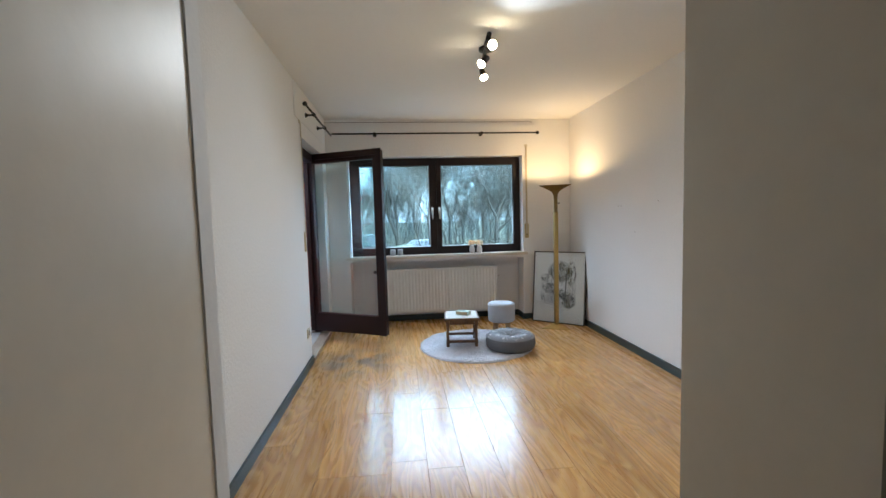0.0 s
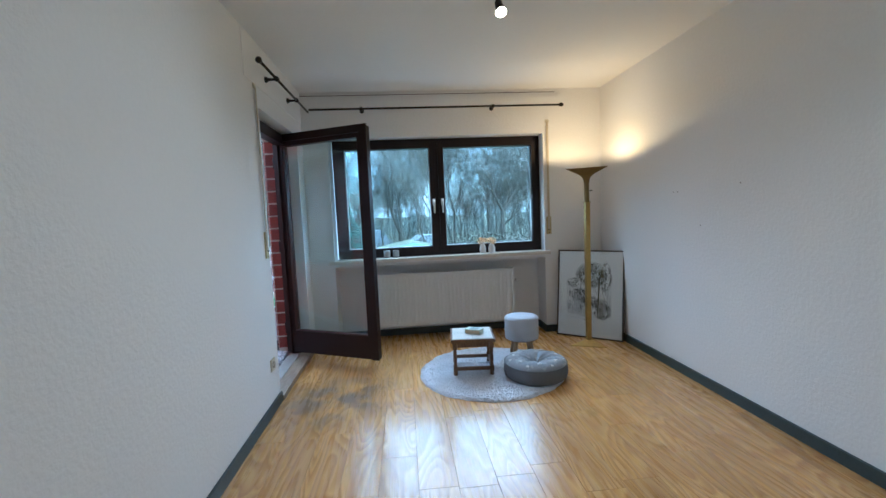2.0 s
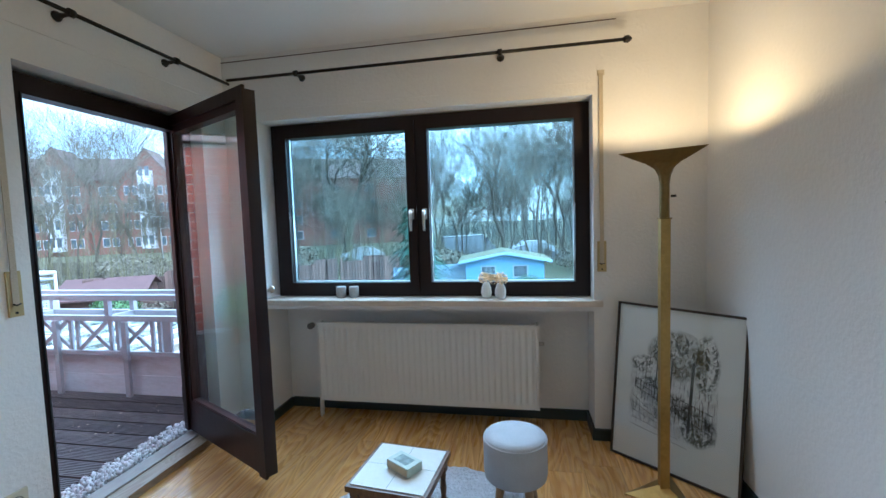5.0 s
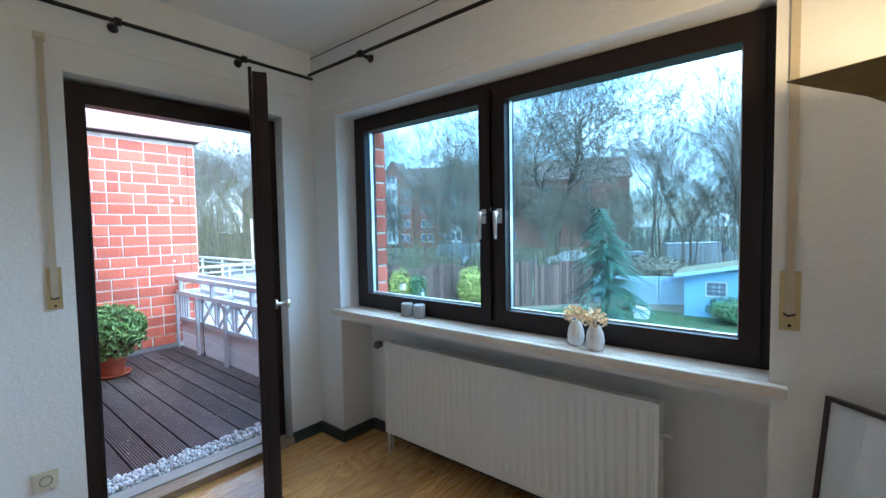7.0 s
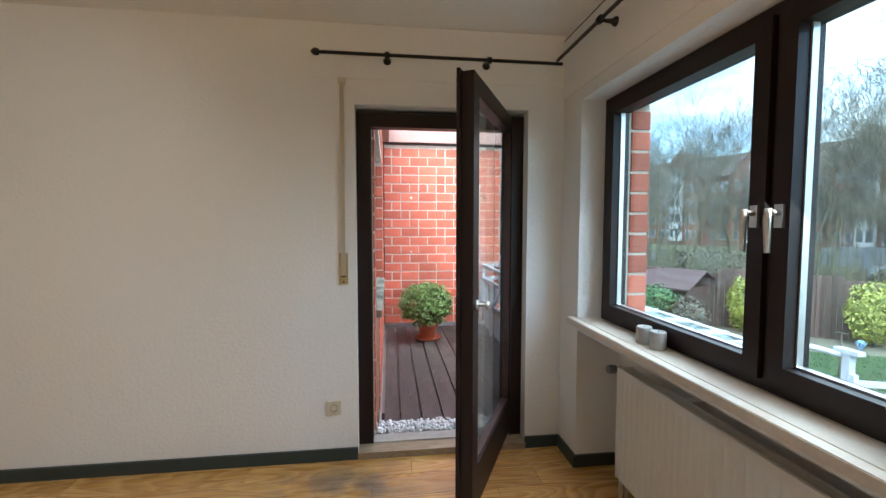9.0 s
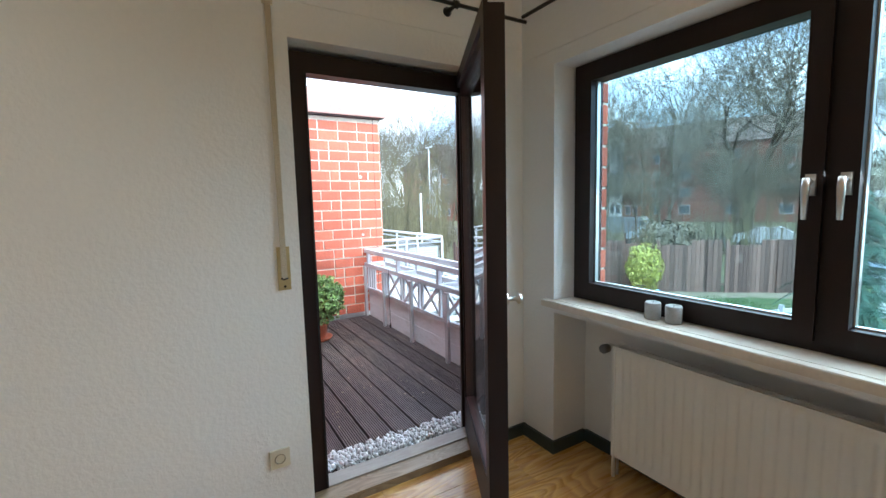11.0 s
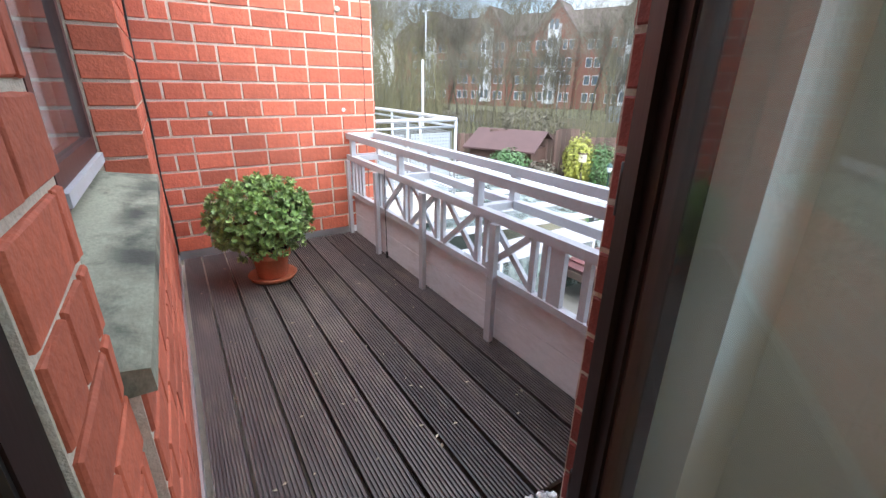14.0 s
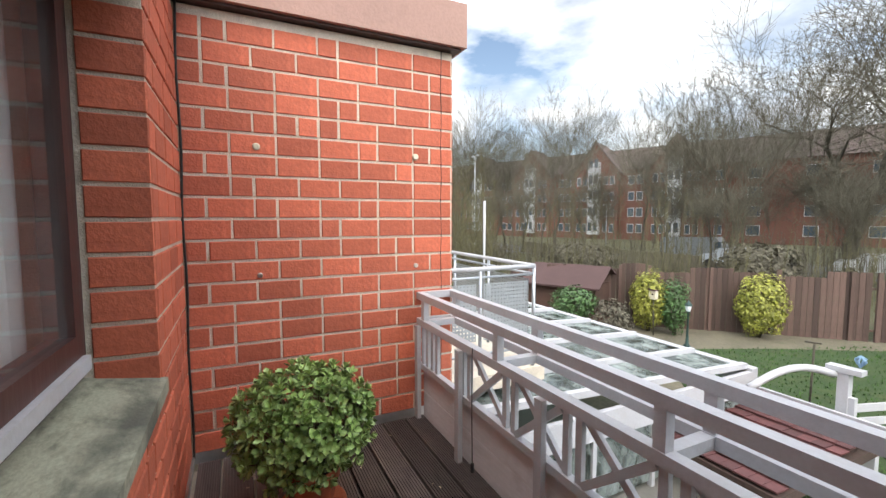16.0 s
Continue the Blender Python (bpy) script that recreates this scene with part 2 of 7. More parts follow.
M_ALU = surface("aluminium_strip", (0.7, 0.71, 0.72), 0.35, 0.9, var=0.08, fine=30, bumps=0.05)
M_BLACK = surface("black_iron", (0.012, 0.011, 0.011), 0.38, 0.4, var=0.2, fine=60, bumps=0.1)
M_STRAP = surface("woven_beige_strap", (0.52, 0.45, 0.33), 0.8, var=0.1, fine=220, bumps=0.4)
M_BRASSY = surface("anodised_gold_plate", (0.5, 0.40, 0.20), 0.4, 0.6, var=0.08, fine=50, bumps=0.05)
M_BRASS = surface("aged_brass", (0.42, 0.30, 0.10), 0.36, 0.85, var=0.14, big=4, fine=60, bumps=0.06, stain=(0.16, 0.11, 0.05), stain_amt=0.5)
M_BRASSD = surface("dark_brass", (0.20, 0.14, 0.05), 0.38, 0.8, var=0.14, big=6, fine=60, bumps=0.06)
M_SOCKET = surface("ivory_plastic", (0.60, 0.55, 0.42), 0.35, var=0.03, bumps=0)
M_RAD = surface("white_radiator_enamel", (0.78, 0.77, 0.73), 0.35, var=0.02, bumps=0.03)
M_SILL = surface("pale_marble_sill", (0.66, 0.6, 0.52), 0.3, var=0.08, big=6, fine=50, bumps=0.02, stain=(0.45, 0.38, 0.3), stain_amt=0.35)
M_BRICK = surface("rough_red_brick", (0.50, 0.125, 0.068), 0.75, var=0.18, big=9, fine=45, bumps=0.28, bdist=0.006, stain=(0.22, 0.05, 0.035), stain_amt=0.35, rand=0.22)
# red brick darkened: the shade on the door pillar is in its colour
M_BRICKSHADE = surface("shaded_red_brick", (0.27, 0.055, 0.04), 0.6, var=0.2, big=9, fine=70, bumps=0.4, bdist=0.006, stain=(0.14, 0.035, 0.03), stain_amt=0.35, rand=0.2)
M_MORTAR = surface("grey_mortar", (0.64, 0.57, 0.47), 0.9, var=0.14, big=4, fine=120, bumps=0.5, bdist=0.004, stain=(0.3, 0.25, 0.21), stain_amt=0.4)
M_DECK = surface("wet_dark_decking", (0.09, 0.072, 0.069), 0.45, var=0.4, big=3, fine=30, bumps=0.25, stretch=(0.3, 1, 1), rand=0.3, stain=(0.30, 0.25, 0.18), stain_amt=0.45)
M_WHITEWOOD = surface("weathered_white_paint", (0.45, 0.457, 0.485), 0.5, var=0.07, big=5, fine=60, bumps=0.15, stain=(0.4, 0.36, 0.34), stain_amt=0.35)
M_STONE = surface("weathered_stone_sill", (0.31, 0.315, 0.24), 0.85, var=0.22, big=2.0, fine=90, bumps=0.25, stretch=(0.8, 1.3, 1), stain=(0.05, 0.058, 0.046), stain_amt=1.0)
worn_patch(M_STONE, -2.25, 4.075, 1.35, 0.105, (0.05, 0.055, 0.046), 0.95)
worn_patch(M_DECK, -3.0, 4.72, 0.95, 0.5, (0.26, 0.225, 0.17), 0.35)
M_COPING = surface("painted_concrete_coping", (0.38, 0.235, 0.195), 0.8, var=0.1, big=2.5, fine=50, bumps=0.3, stain=(0.28, 0.18, 0.15), stain_amt=0.5)
M_TERRA = surface("terracotta", (0.50, 0.15, 0.07), 0.7, var=0.12, big=14, fine=90, bumps=0.2, stain=(0.5, 0.3, 0.22), stain_amt=0.2)
M_LEAF = surface("succulent_leaf", (0.27, 0.39, 0.13), 0.35, var=0.3, big=30, fine=80, bumps=0.1, rand=0.45, island=True)
M_SOIL = surface("potting_soil", (0.03, 0.02, 0.014), 0.95, bumps=0.5)
M_PEBBLE = surface("pale_pebble", (0.72, 0.72, 0.73), 0.6, var=0.15, big=20, fine=90, bumps=0.2, rand=0.35, island=True)
M_KICK = surface("weathered_white_boards", (0.72, 0.73, 0.76), 0.6, var=0.08, big=4, fine=60, bumps=0.2, stretch=(0.3, 1, 1), stain=(0.42, 0.38, 0.36), stain_amt=0.5)
M_WELL = surface("shaded_ivory_plastic", (0.26, 0.23, 0.17), 0.4, var=0.03, bumps=0)
M_STEP = surface("worn_threshold_wood", (0.36, 0.33, 0.29), 0.55, var=0.15, big=3, fine=60, bumps=0.2, stretch=(1, 0.2, 1), stain=(0.2, 0.17, 0.14), stain_amt=0.5)


# ---- mesh helpers ----
def box(bm, x0, x1, y0, y1, z0, z1, mi=0):
    vs = [bm.verts.new((x, y, z)) for x in (x0, x1) for y in (y0, y1) for z in (z0, z1)]
    fs = []
    for a in ((0, 1, 3, 2), (4, 6, 7, 5), (0, 4, 5, 1), (2, 3, 7, 6), (0, 2, 6, 4), (1, 5, 7, 3)):
        f = bm.faces.new([vs[i] for i in a])
        f.material_index = mi
        fs.append(f)
    return vs


def prism(bm, p, q, w, h, up=(0, 0, 1), mi=0):
    """A rectangular bar from p to q, w wide and h deep."""
    p, q = Vector(p), Vector(q)
    d = (q - p).normalized()
    u = Vector(up)
    if abs(d.dot(u)) > 0.99:
        u = Vector((1, 0, 0))
    s = d.cross(u).normalized()
    u = s.cross(d).normalized()
    vs = [bm.verts.new(e + s * (a * w / 2) + u * (b * h / 2)) for e in (p, q) for a, b in ((-1, -1), (1, -1), (1, 1), (-1, 1))]
    for a in ((3, 2, 1, 0), (4, 5, 6, 7), (0, 1, 5, 4), (1, 2, 6, 5), (2, 3, 7, 6), (3, 0, 4, 7)):
        bm.faces.new([vs[i] for i in a]).material_index = mi


def tube(bm, pts, radii, seg=12, cap=True, mi=0):
    """A round tube through points with a radius at each."""
    pts = [Vector(p) for p in pts]
    rings = []
    prev = None
    for i, p in enumerate(pts):
        d = (pts[min(i + 1, len(pts) - 1)] - pts[max(i - 1, 0)])
        d = d.normalized() if d.length > 1e-9 else Vector((0, 0, 1))
        ref = prev if prev is not None else (Vector((0, 0, 1)) if abs(d.z) < 0.9 else Vector((1, 0, 0)))
        s = d.cross(ref)
        s = s.normalized() if s.length > 1e-6 else d.orthogonal().normalized()
        u = s.cross(d).normalized()
        prev = u
        r = radii[i] if isinstance(radii, (list, tuple)) else radii
        rings.append([bm.verts.new(p + (s * math.cos(a) + u * math.sin(a)) * r) for a in (2 * math.pi * k / seg for k in range(seg))])
    for a, b in zip(rings, rings[1:]):
        for k in range(seg):
            f = bm.faces.new((a[k], a[(k + 1) % seg], b[(k + 1) % seg], b[k]))
            f.smooth, f.material_index = True, mi
    if cap:
        bm.faces.new(rings[0][::-1]).material_index = mi
        bm.faces.new(rings[-1]).material_index = mi


def lathe(bm, profile, cx=0, cy=0, seg=32, mi=0):
    """Turns (radius, z) pairs about the upright through cx, cy."""
    rings = []
    for r, z in profile:
        if r < 1e-5:
            rings.append([bm.verts.new((cx, cy, z))])
        else:
            rings.append([bm.verts.new((cx + r * math.cos(2 * math.pi * k / seg), cy + r * math.sin(2 * math.pi * k / seg), z)) for k in range(seg)])
    for a, b in zip(rings, rings[1:]):
        for k in range(seg):
            j = (k + 1) % seg
            if len(a) == 1 and len(b) == 1:
                continue
            if len(a) == 1:
                f = bm.faces.new((a[0], b[j], b[k]))
            elif len(b) == 1:
                f = bm.faces.new((a[k], a[j], b[0]))
            else:
                f = bm.faces.new((a[k], a[j], b[j], b[k]))
            f.smooth, f.material_index = True, mi


def soften(bm, w, seg=2):
    bmesh.ops.bevel(bm, geom=[e for e in bm.edges if e.is_manifold and e.calc_face_angle(0) > 0.6], offset=w, segments=seg, affect="EDGES", clamp_overlap=True)


def part(name, bm, material, parent=None, label="", bevel=0.0, kind=""):
    if bevel:
        soften(bm, bevel)
    bmesh.ops.recalc_face_normals(bm, faces=bm.faces)
    me = bpy.data.meshes.new(name)
    bm.to_mesh(me)
    bm.free()
    mats = material if isinstance(material, (list, tuple)) else [material]
    for m in mats:
        me.materials.append(m)
    ob = new(name, me)
    if parent is not None:
        ob.parent = parent
    return tagged(ob, label, kind=kind)


def slab(name, x0, x1, y0, y1, z0, z1, material, parent=None, label="", bevel=0.0, kind=""):
    bm = bmesh.new()
    box(bm, x0, x1, y0, y1, z0, z1)
    return part(name, bm, material, parent, label, bevel, kind)


def bars(name, boxes, material, parent=None, label="", bevel=0.0, kind=""):
    bm = bmesh.new()
    for b in boxes:
        box(bm, *b)
    return part(name, bm, material, parent, label, bevel, kind)


def thing(name, label, category, group="", loc=(0, 0, 0), rz=0.0, kind=""):
    e = new(name)
    e.matrix_world = pose(*loc, 0, 0, rz)
    return tagged(e, label, category, group, kind)


# ---- the plan ----
WX, EX, NY, SY = -0.90, 2.10, 5.20, 0.68
CEIL = 2.5
OUT_W, OUT_N = -1.205, 5.60
WIN_X0, WIN_X1, WIN_Z0, WIN_Z1 = -0.66, 1.49, 0.85, 2.06
DOOR_Y0, DOOR_Y1, DOOR_Z1 = 3.965, 4.98, 2.06
WING_Y, FAR_X, FAR_Y1 = 4.08, -3.98, 5.63
DECK_Z = 0.04
COPE_Z = 2.42
GROUND = -1.69

# walls of the room
bars("wall_west", [(OUT_W + 0.145, WX, SY, DOOR_Y0, -0.3, 2.7), (OUT_W + 0.145, WX, DOOR_Y1, OUT_N - 0.12, -0.3, 2.7), (OUT_W + 0.145, WX, DOOR_Y0, DOOR_Y1, DOOR_Z1, 2.7),
                   (OUT_W + 0.145, WX, DOOR_Y0, DOOR_Y1, -0.3, -0.01)], M_WALL, kind="structure", label="white woodchip wall with balcony door opening")
bars("wall_north", [(WX, WIN_X0, NY, OUT_N - 0.12, -0.3, 2.7), (WIN_X1, EX + 0.3, NY, OUT_N - 0.12, -0.3, 2.7), (WIN_X0, WIN_X1, NY, OUT_N - 0.12, WIN_Z1, 2.7),
                    (WIN_X0, WIN_X1, 5.45, OUT_N - 0.12, -0.3, 0.79), (WIN_X0, WIN_X1, NY, OUT_N - 0.12, 0.79, 0.825)], M_WALL, kind="structure", label="white wall with wide window and radiator niche")
slab("wall_east", EX, EX + 0.3, SY - 2.4, NY, -0.3, 2.7, M_WALL, kind="structure", label="white woodchip wall with small plug holes")
DX0, DX1, DY0, SYR = -0.349, 0.311, 0.28, 0.50
bars("wall_south", [(OUT_W + 0.12, DX0 - 0.02, DY0, SY, -0.3, 2.7), (DX1 + 0.02, EX, DY0, SYR, -0.3, 2.7), (DX0 - 0.02, DX1 + 0.02, DY0, SYR, 2.04, 2.7)], M_WALL, kind="structure", label="white wall with hall doorway")
bars("wall_hall", [(-1.5, -1.4, -1.8, DY0, -0.3, 2.7), (-1.5, EX, -1.9, -1.8, -0.3, 2.7)], M_WALL, kind="structure", label="plain hall wall")
slab("ceiling", -1.5, EX + 0.3, -1.9, OUT_N - 0.12, CEIL, CEIL + 0.25, M_CEIL, kind="structure", label="white painted ceiling")
bars("trim_shutter_box", [(WX, WX + 0.005, 3.72, NY, 2.2, CEIL - 0.002), (WX + 0.005, 1.62, NY - 0.005, NY, 2.13, 2.462)], M_WALL, kind="structure", label="wallpapered roller shutter box cover")

# dark strip in place of the shadow line over the box cover
bars("trim_shadow_gap", [(WX, 1.62, NY - 0.009, NY, 2.4635, 2.4662)], M_FRAME_OUT, kind="structure", label="dark strip drawn as the shadow line above the shutter box")

# hall door frame
fr = bars("door_frame_hall", [(DX0 - 0.02, DX0, DY0 - 0.012, SY + 0.012, 0, 2.04), (DX1, DX1 + 0.02, DY0 - 0.012, SYR + 0.004, 0, 2.04), (DX0 - 0.02, DX1 + 0.02, DY0 - 0.012, SYR + 0.012, 2.02, 2.04),
                              (DX0 - 0.09, DX0 - 0.02, SY, SY + 0.012, 0, 2.11), (DX1 + 0.02, DX1 + 0.09, SYR, SYR + 0.012, 0, 2.11), (DX0 - 0.02, DX1 + 0.02, SYR, SYR + 0.012, 2.04, 2.11),
                              (DX0 - 0.08, DX0 - 0.02, DY0 - 0.02, DY0, 0, 2.1), (DX1 + 0.02, DX1 + 0.08, DY0 - 0.02, DY0, 0, 2.1)], M_TRIMPAINT, kind="structure", label="cream lacquered interior door frame", bevel=0.009)
# paler strip over the room-side end of the left jamb
slab("jamb_edge", DX0, DX0 + 0.003, SY - 0.034, SY + 0.008, 0, 2.02, M_PLASTER, fr, "pale edge strip")
slab("strike_plate", DX1 - 0.003, DX1 + 0.001, SYR - 0.014, SYR + 0.002, 0.82, 0.875, M_BLACK, fr, "dark strike plate")

# skirting
SK = 0.07
bars("baseboard", [(WX, WX + 0.015, SY + 0.015, DOOR_Y0, 0, SK), (WX, WX + 0.015, DOOR_Y1, NY, 0, SK), (WX + 0.015, WIN_X0 + 0.015, NY - 0.015, NY, 0, SK), (WIN_X0, WIN_X0 + 0.015, NY, 5.435, 0, SK), (WIN_X0 + 0.015, WIN_X1, 5.435, 5.45, 0, SK),
                   (WIN_X1 - 0.015, WIN_X1, NY, 5.435, 0, SK), (WIN_X1 - 0.015, EX - 0.015, NY - 0.015, NY, 0, SK), (EX - 0.015, EX, SYR + 0.015, NY - 0.015, 0, SK), (WX + 0.015, DX0 - 0.09, SY, SY + 0.015, 0, SK), (DX1 + 0.09, EX - 0.015, SYR, SYR + 0.015, 0, SK)],
     M_BASE, kind="structure", label="dark green grey skirting board", bevel=0.002)

# window
win = thing("window_1", "dark brown two-sash wooden window, both sashes closed", "window", kind="structure")
GX = ((WIN_X0 + 0.085, 0.375), (0.425, WIN_X1 - 0.03))
FY0, FY1 = 5.33, 5.42
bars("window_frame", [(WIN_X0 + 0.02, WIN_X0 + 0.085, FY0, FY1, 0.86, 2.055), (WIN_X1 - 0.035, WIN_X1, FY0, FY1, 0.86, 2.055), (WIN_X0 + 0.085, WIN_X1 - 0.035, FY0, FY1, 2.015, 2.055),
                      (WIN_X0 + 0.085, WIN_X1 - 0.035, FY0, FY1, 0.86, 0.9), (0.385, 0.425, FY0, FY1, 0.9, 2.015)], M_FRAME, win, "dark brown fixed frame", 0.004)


def sash(nm, x0, x1, parent):
    z0, z1, w = 0.895, 2.02, 0.06
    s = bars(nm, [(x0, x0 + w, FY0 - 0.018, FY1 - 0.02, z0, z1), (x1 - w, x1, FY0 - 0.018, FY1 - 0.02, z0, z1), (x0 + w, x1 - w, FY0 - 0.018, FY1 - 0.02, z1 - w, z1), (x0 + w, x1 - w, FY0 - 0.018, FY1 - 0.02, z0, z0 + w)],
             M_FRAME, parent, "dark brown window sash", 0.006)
    g = slab("pane", x0 + w - 0.006, x1 - w + 0.006, 5.374, 5.378, z0 + w - 0.006, z1 - w + 0.006, M_GLASS, s)
    g.visible_shadow = False
    bars("glazing_bead", [(x0 + w, x1 - w, 5.352, 5.374, z0 + w, z0 + w + 0.006), (x0 + w, x0 + w + 0.006, 5.352, 5.374, z0 + w, z1 - w), (x1 - w - 0.006, x1 - w, 5.352, 5.374, z0 + w, z1 - w)], M_ALU, s, "pale glazing bead")
    return s


sash("sash", WIN_X0 + 0.075, 0.392, win)
sash("sash", 0.418, WIN_X1 - 0.03, win)
for hx, sx in ((0.362, 1), (0.45, -1)):
    bm = bmesh.new()
    box(bm, hx - 0.014, hx + 0.014, FY0 - 0.028, FY0 - 0.018, 1.375, 1.445)
    tube(bm, [(hx, FY0 - 0.026, 1.42), (hx, FY0 - 0.06, 1.42)], 0.009, 10)
    tube(bm, [(hx, FY0 - 0.06, 1.432), (hx, FY0 - 0.064, 1.40), (hx, FY0 - 0.06, 1.30)], [0.010, 0.011, 0.008], 10)
    part("handle", bm, M_METAL, win, "brushed steel window handle", 0.002)

bm = bmesh.new()
box(bm, WIN_X0 - 0.05, WIN_X1 + 0.045, 5.155, 5.199, 0.825, 0.86)
box(bm, WIN_X0 + 0.002, WIN_X1 - 0.002, 5.199, 5.345, 0.825, 0.86)
bmesh.ops.remove_doubles(bm, verts=bm.verts, dist=0.0005)
part("window_sill", bm, M_SILL, None, "pale marble window sill above radiator", 0.003, "structure")

# balcony door
dr = thing("door_1", "dark brown glazed balcony door, standing open into the room", "door", kind="structure")
FX0, FX1 = -1.06, -0.985
bars("door_frame", [(FX0, FX1, DOOR_Y0 + 0.001, 4.052, 0.0, 2.04), (FX0, FX1, DOOR_Y1 - 0.075, DOOR_Y1, 0.0, 2.04), (FX0, FX1, 4.052, DOOR_Y1 - 0.075, 1.955, 2.04)], M_FRAME, dr, "dark brown door frame", 0.004)
bars("seal", [(FX1, FX1 + 0.006, DOOR_Y1 - 0.072, DOOR_Y1 - 0.066, 0.05, 1.96), (FX1, FX1 + 0.006, 4.043, 4.049, 0.05, 1.96)], M_SEAL, dr, "black rubber seal")
slab("door_threshold", FX0 - 0.02, FX1, 4.053, DOOR_Y1 - 0.075, -0.01, 0.048, M_STEP, dr, "worn pale threshold", 0.004)
HINGE, ANG, LEAFW = (-1.055, 4.945), -27.0, 0.955
leaf = new("door_leaf")
leaf.parent = dr
leaf.matrix_world = pose(HINGE[0], HINGE[1], 0, 0, 0, ANG)
LZ0, LZ1, LT = 0.075, 2.03, 0.058
L0 = bars("leaf_frame", [(0, 0.088, -LT, 0, LZ0, LZ1), (LEAFW - 0.088, LEAFW, -LT, 0, LZ0, LZ1), (0.088, LEAFW - 0.088, -LT, 0, LZ1 - 0.088, LZ1), (0.088, LEAFW - 0.088, -LT, 0, LZ0, LZ0 + 0.2),
                        (0.0, LEAFW + 0.014, 0, 0.02, LZ0 + 0.01, LZ1 + 0.012), ][:4], M_FRAME, leaf, "dark brown door leaf frame", 0.005)
bars("rebate", [(-0.0, 0.05, -0.074, -LT - 0.001, LZ0 + 0.0, LZ1 + 0.012), (LEAFW - 0.05, LEAFW + 0.014, -0.074, -LT - 0.001, LZ0, LZ1 + 0.012), (0.05, LEAFW - 0.05, -0.074, -LT - 0.001, LZ1 - 0.05, LZ1 + 0.012)], M_FRAME, leaf, "", 0.003)
g = slab("pane", 0.082, LEAFW - 0.082, -0.031, -0.027, LZ0 + 0.194, LZ1 - 0.082, M_GLASSDOOR, leaf, "clear door pane")
g.visible_shadow = False
bars("glazing_bead", [(0.088, 0.096, -0.05, -0.01, LZ0 + 0.2, LZ1 - 0.088), (LEAFW - 0.096, LEAFW - 0.088, -0.05, -0.01, LZ0 + 0.2, LZ1 - 0.088), (0.096, LEAFW - 0.096, -0.05, -0.01, LZ0 + 0.2, LZ0 + 0.208)], M_FRAME_OUT, leaf, "brown glazing bead")
bm = bmesh.new()
tube(bm, [(LEAFW - 0.045, 0, 1.03), (LEAFW - 0.045, 0.012, 1.03)], 0.022, 16)
tube(bm, [(LEAFW - 0.045, 0.012, 1.03), (LEAFW - 0.045, 0.04, 1.03), (LEAFW - 0.045, 0.05, 1.03), (LEAFW - 0.045, 0.062, 1.03)], [0.008, 0.008, 0.02, 0.016], 16)
part("door_knob", bm, M_METAL, leaf, "small round steel knob")
for z in (0.3, 1.05, 1.8):
    bm = bmesh.new()
    tube(bm, [(-0.008, -0.066, z - 0.05), (-0.008, -0.066, z + 0.05)], 0.008, 10)
    part("hinge", bm, M_FRAME, leaf, "door hinge")
bm = bmesh.new()
box(bm, FX1, WX + 0.02, DOOR_Y0, DOOR_Y1, 0.0, 0.04)
part("doorstep", bm, wood_grain("grey_oak_step", (0.26, 0.19, 0.12), (0.42, 0.33, 0.23), 0.4, "Y", 1.2), None, "worn oak door step", 0.006, "structure")

# roller shutter straps
for nm, m in (("roller_strap", pose(WX, 3.895, 0.008, 0, 0, 90)), ("roller_strap", pose(1.535, NY, 0, 0, 0, 0))):
    t = thing(nm, "beige roller shutter strap with gold winder plate on white wall", "roller shutter strap", "roller shutter straps")
    t.matrix_world = m
    slab("strap", -0.011, 0.011, -0.012, -0.009, 1.19, 2.17, M_STRAP, t, "woven beige strap")
    bm = bmesh.new()
    box(bm, -0.025, 0.025, -0.008, 0.0, 1.03, 1.21)
    part("winder_plate", bm, M_BRASSY, t, "gold coloured winder plate", 0.002)
    bm = bmesh.new()
    box(bm, -0.012, 0.012, -0.011, -0.0085, 1.075, 1.2)
    part("strap_end", bm, M_STRAP, t, "")
    bm = bmesh.new()
    tube(bm, [(-0.014, -0.014, 1.082), (-0.005, -0.018, 1.075), (0.014, -0.014, 1.08)], 0.003, 8)
    part("winder_catch", bm, M_BLACK, t, "black wire catch")
    bm = bmesh.new()
    tube(bm, [(0, -0.0085, 1.045), (0, -0.0105, 1.045)], 0.005, 12)
    part("screw", bm, M_BLACK, t)
    slab("strap_inlet", -0.02, 0.02, -0.008, 0.0, 2.16, 2.19, M_SOCKET, t, "ivory strap guide", 0.002)

# sockets
for m in (pose(WX, 3.83, 0.315, 0, 0, 90), pose(EX, 2.39, 0.29, 0, 0, -90)):
    t = thing("wall_socket", "ivory plastic wall socket above skirting", "socket", "wall sockets")
    t.matrix_world = m
    slab("socket_plate", -0.04, 0.04, -0.01, 0.0, -0.04, 0.04, M_SOCKET, t, "square ivory plate", 0.003)
    bm = bmesh.new()
    lathe(bm, [(0.022, 0.010), (0.022, 0.014), (0.019, 0.014), (0.018, 0.003), (0.0, 0.003)], seg=20)
    bmesh.ops.rotate(bm, verts=bm.verts, matrix=Matrix.Rotation(radians(90), 3, "X"))
    part("socket_well", bm, M_WELL, t, "round darker socket well")
    for sx in (-0.009, 0.009):
        bm = bmesh.new()
        tube(bm, [(sx, -0.001, 0), (sx, -0.005, 0)], 0.003, 8)
        part("contact_hole", bm, M_BLACK, t, "")


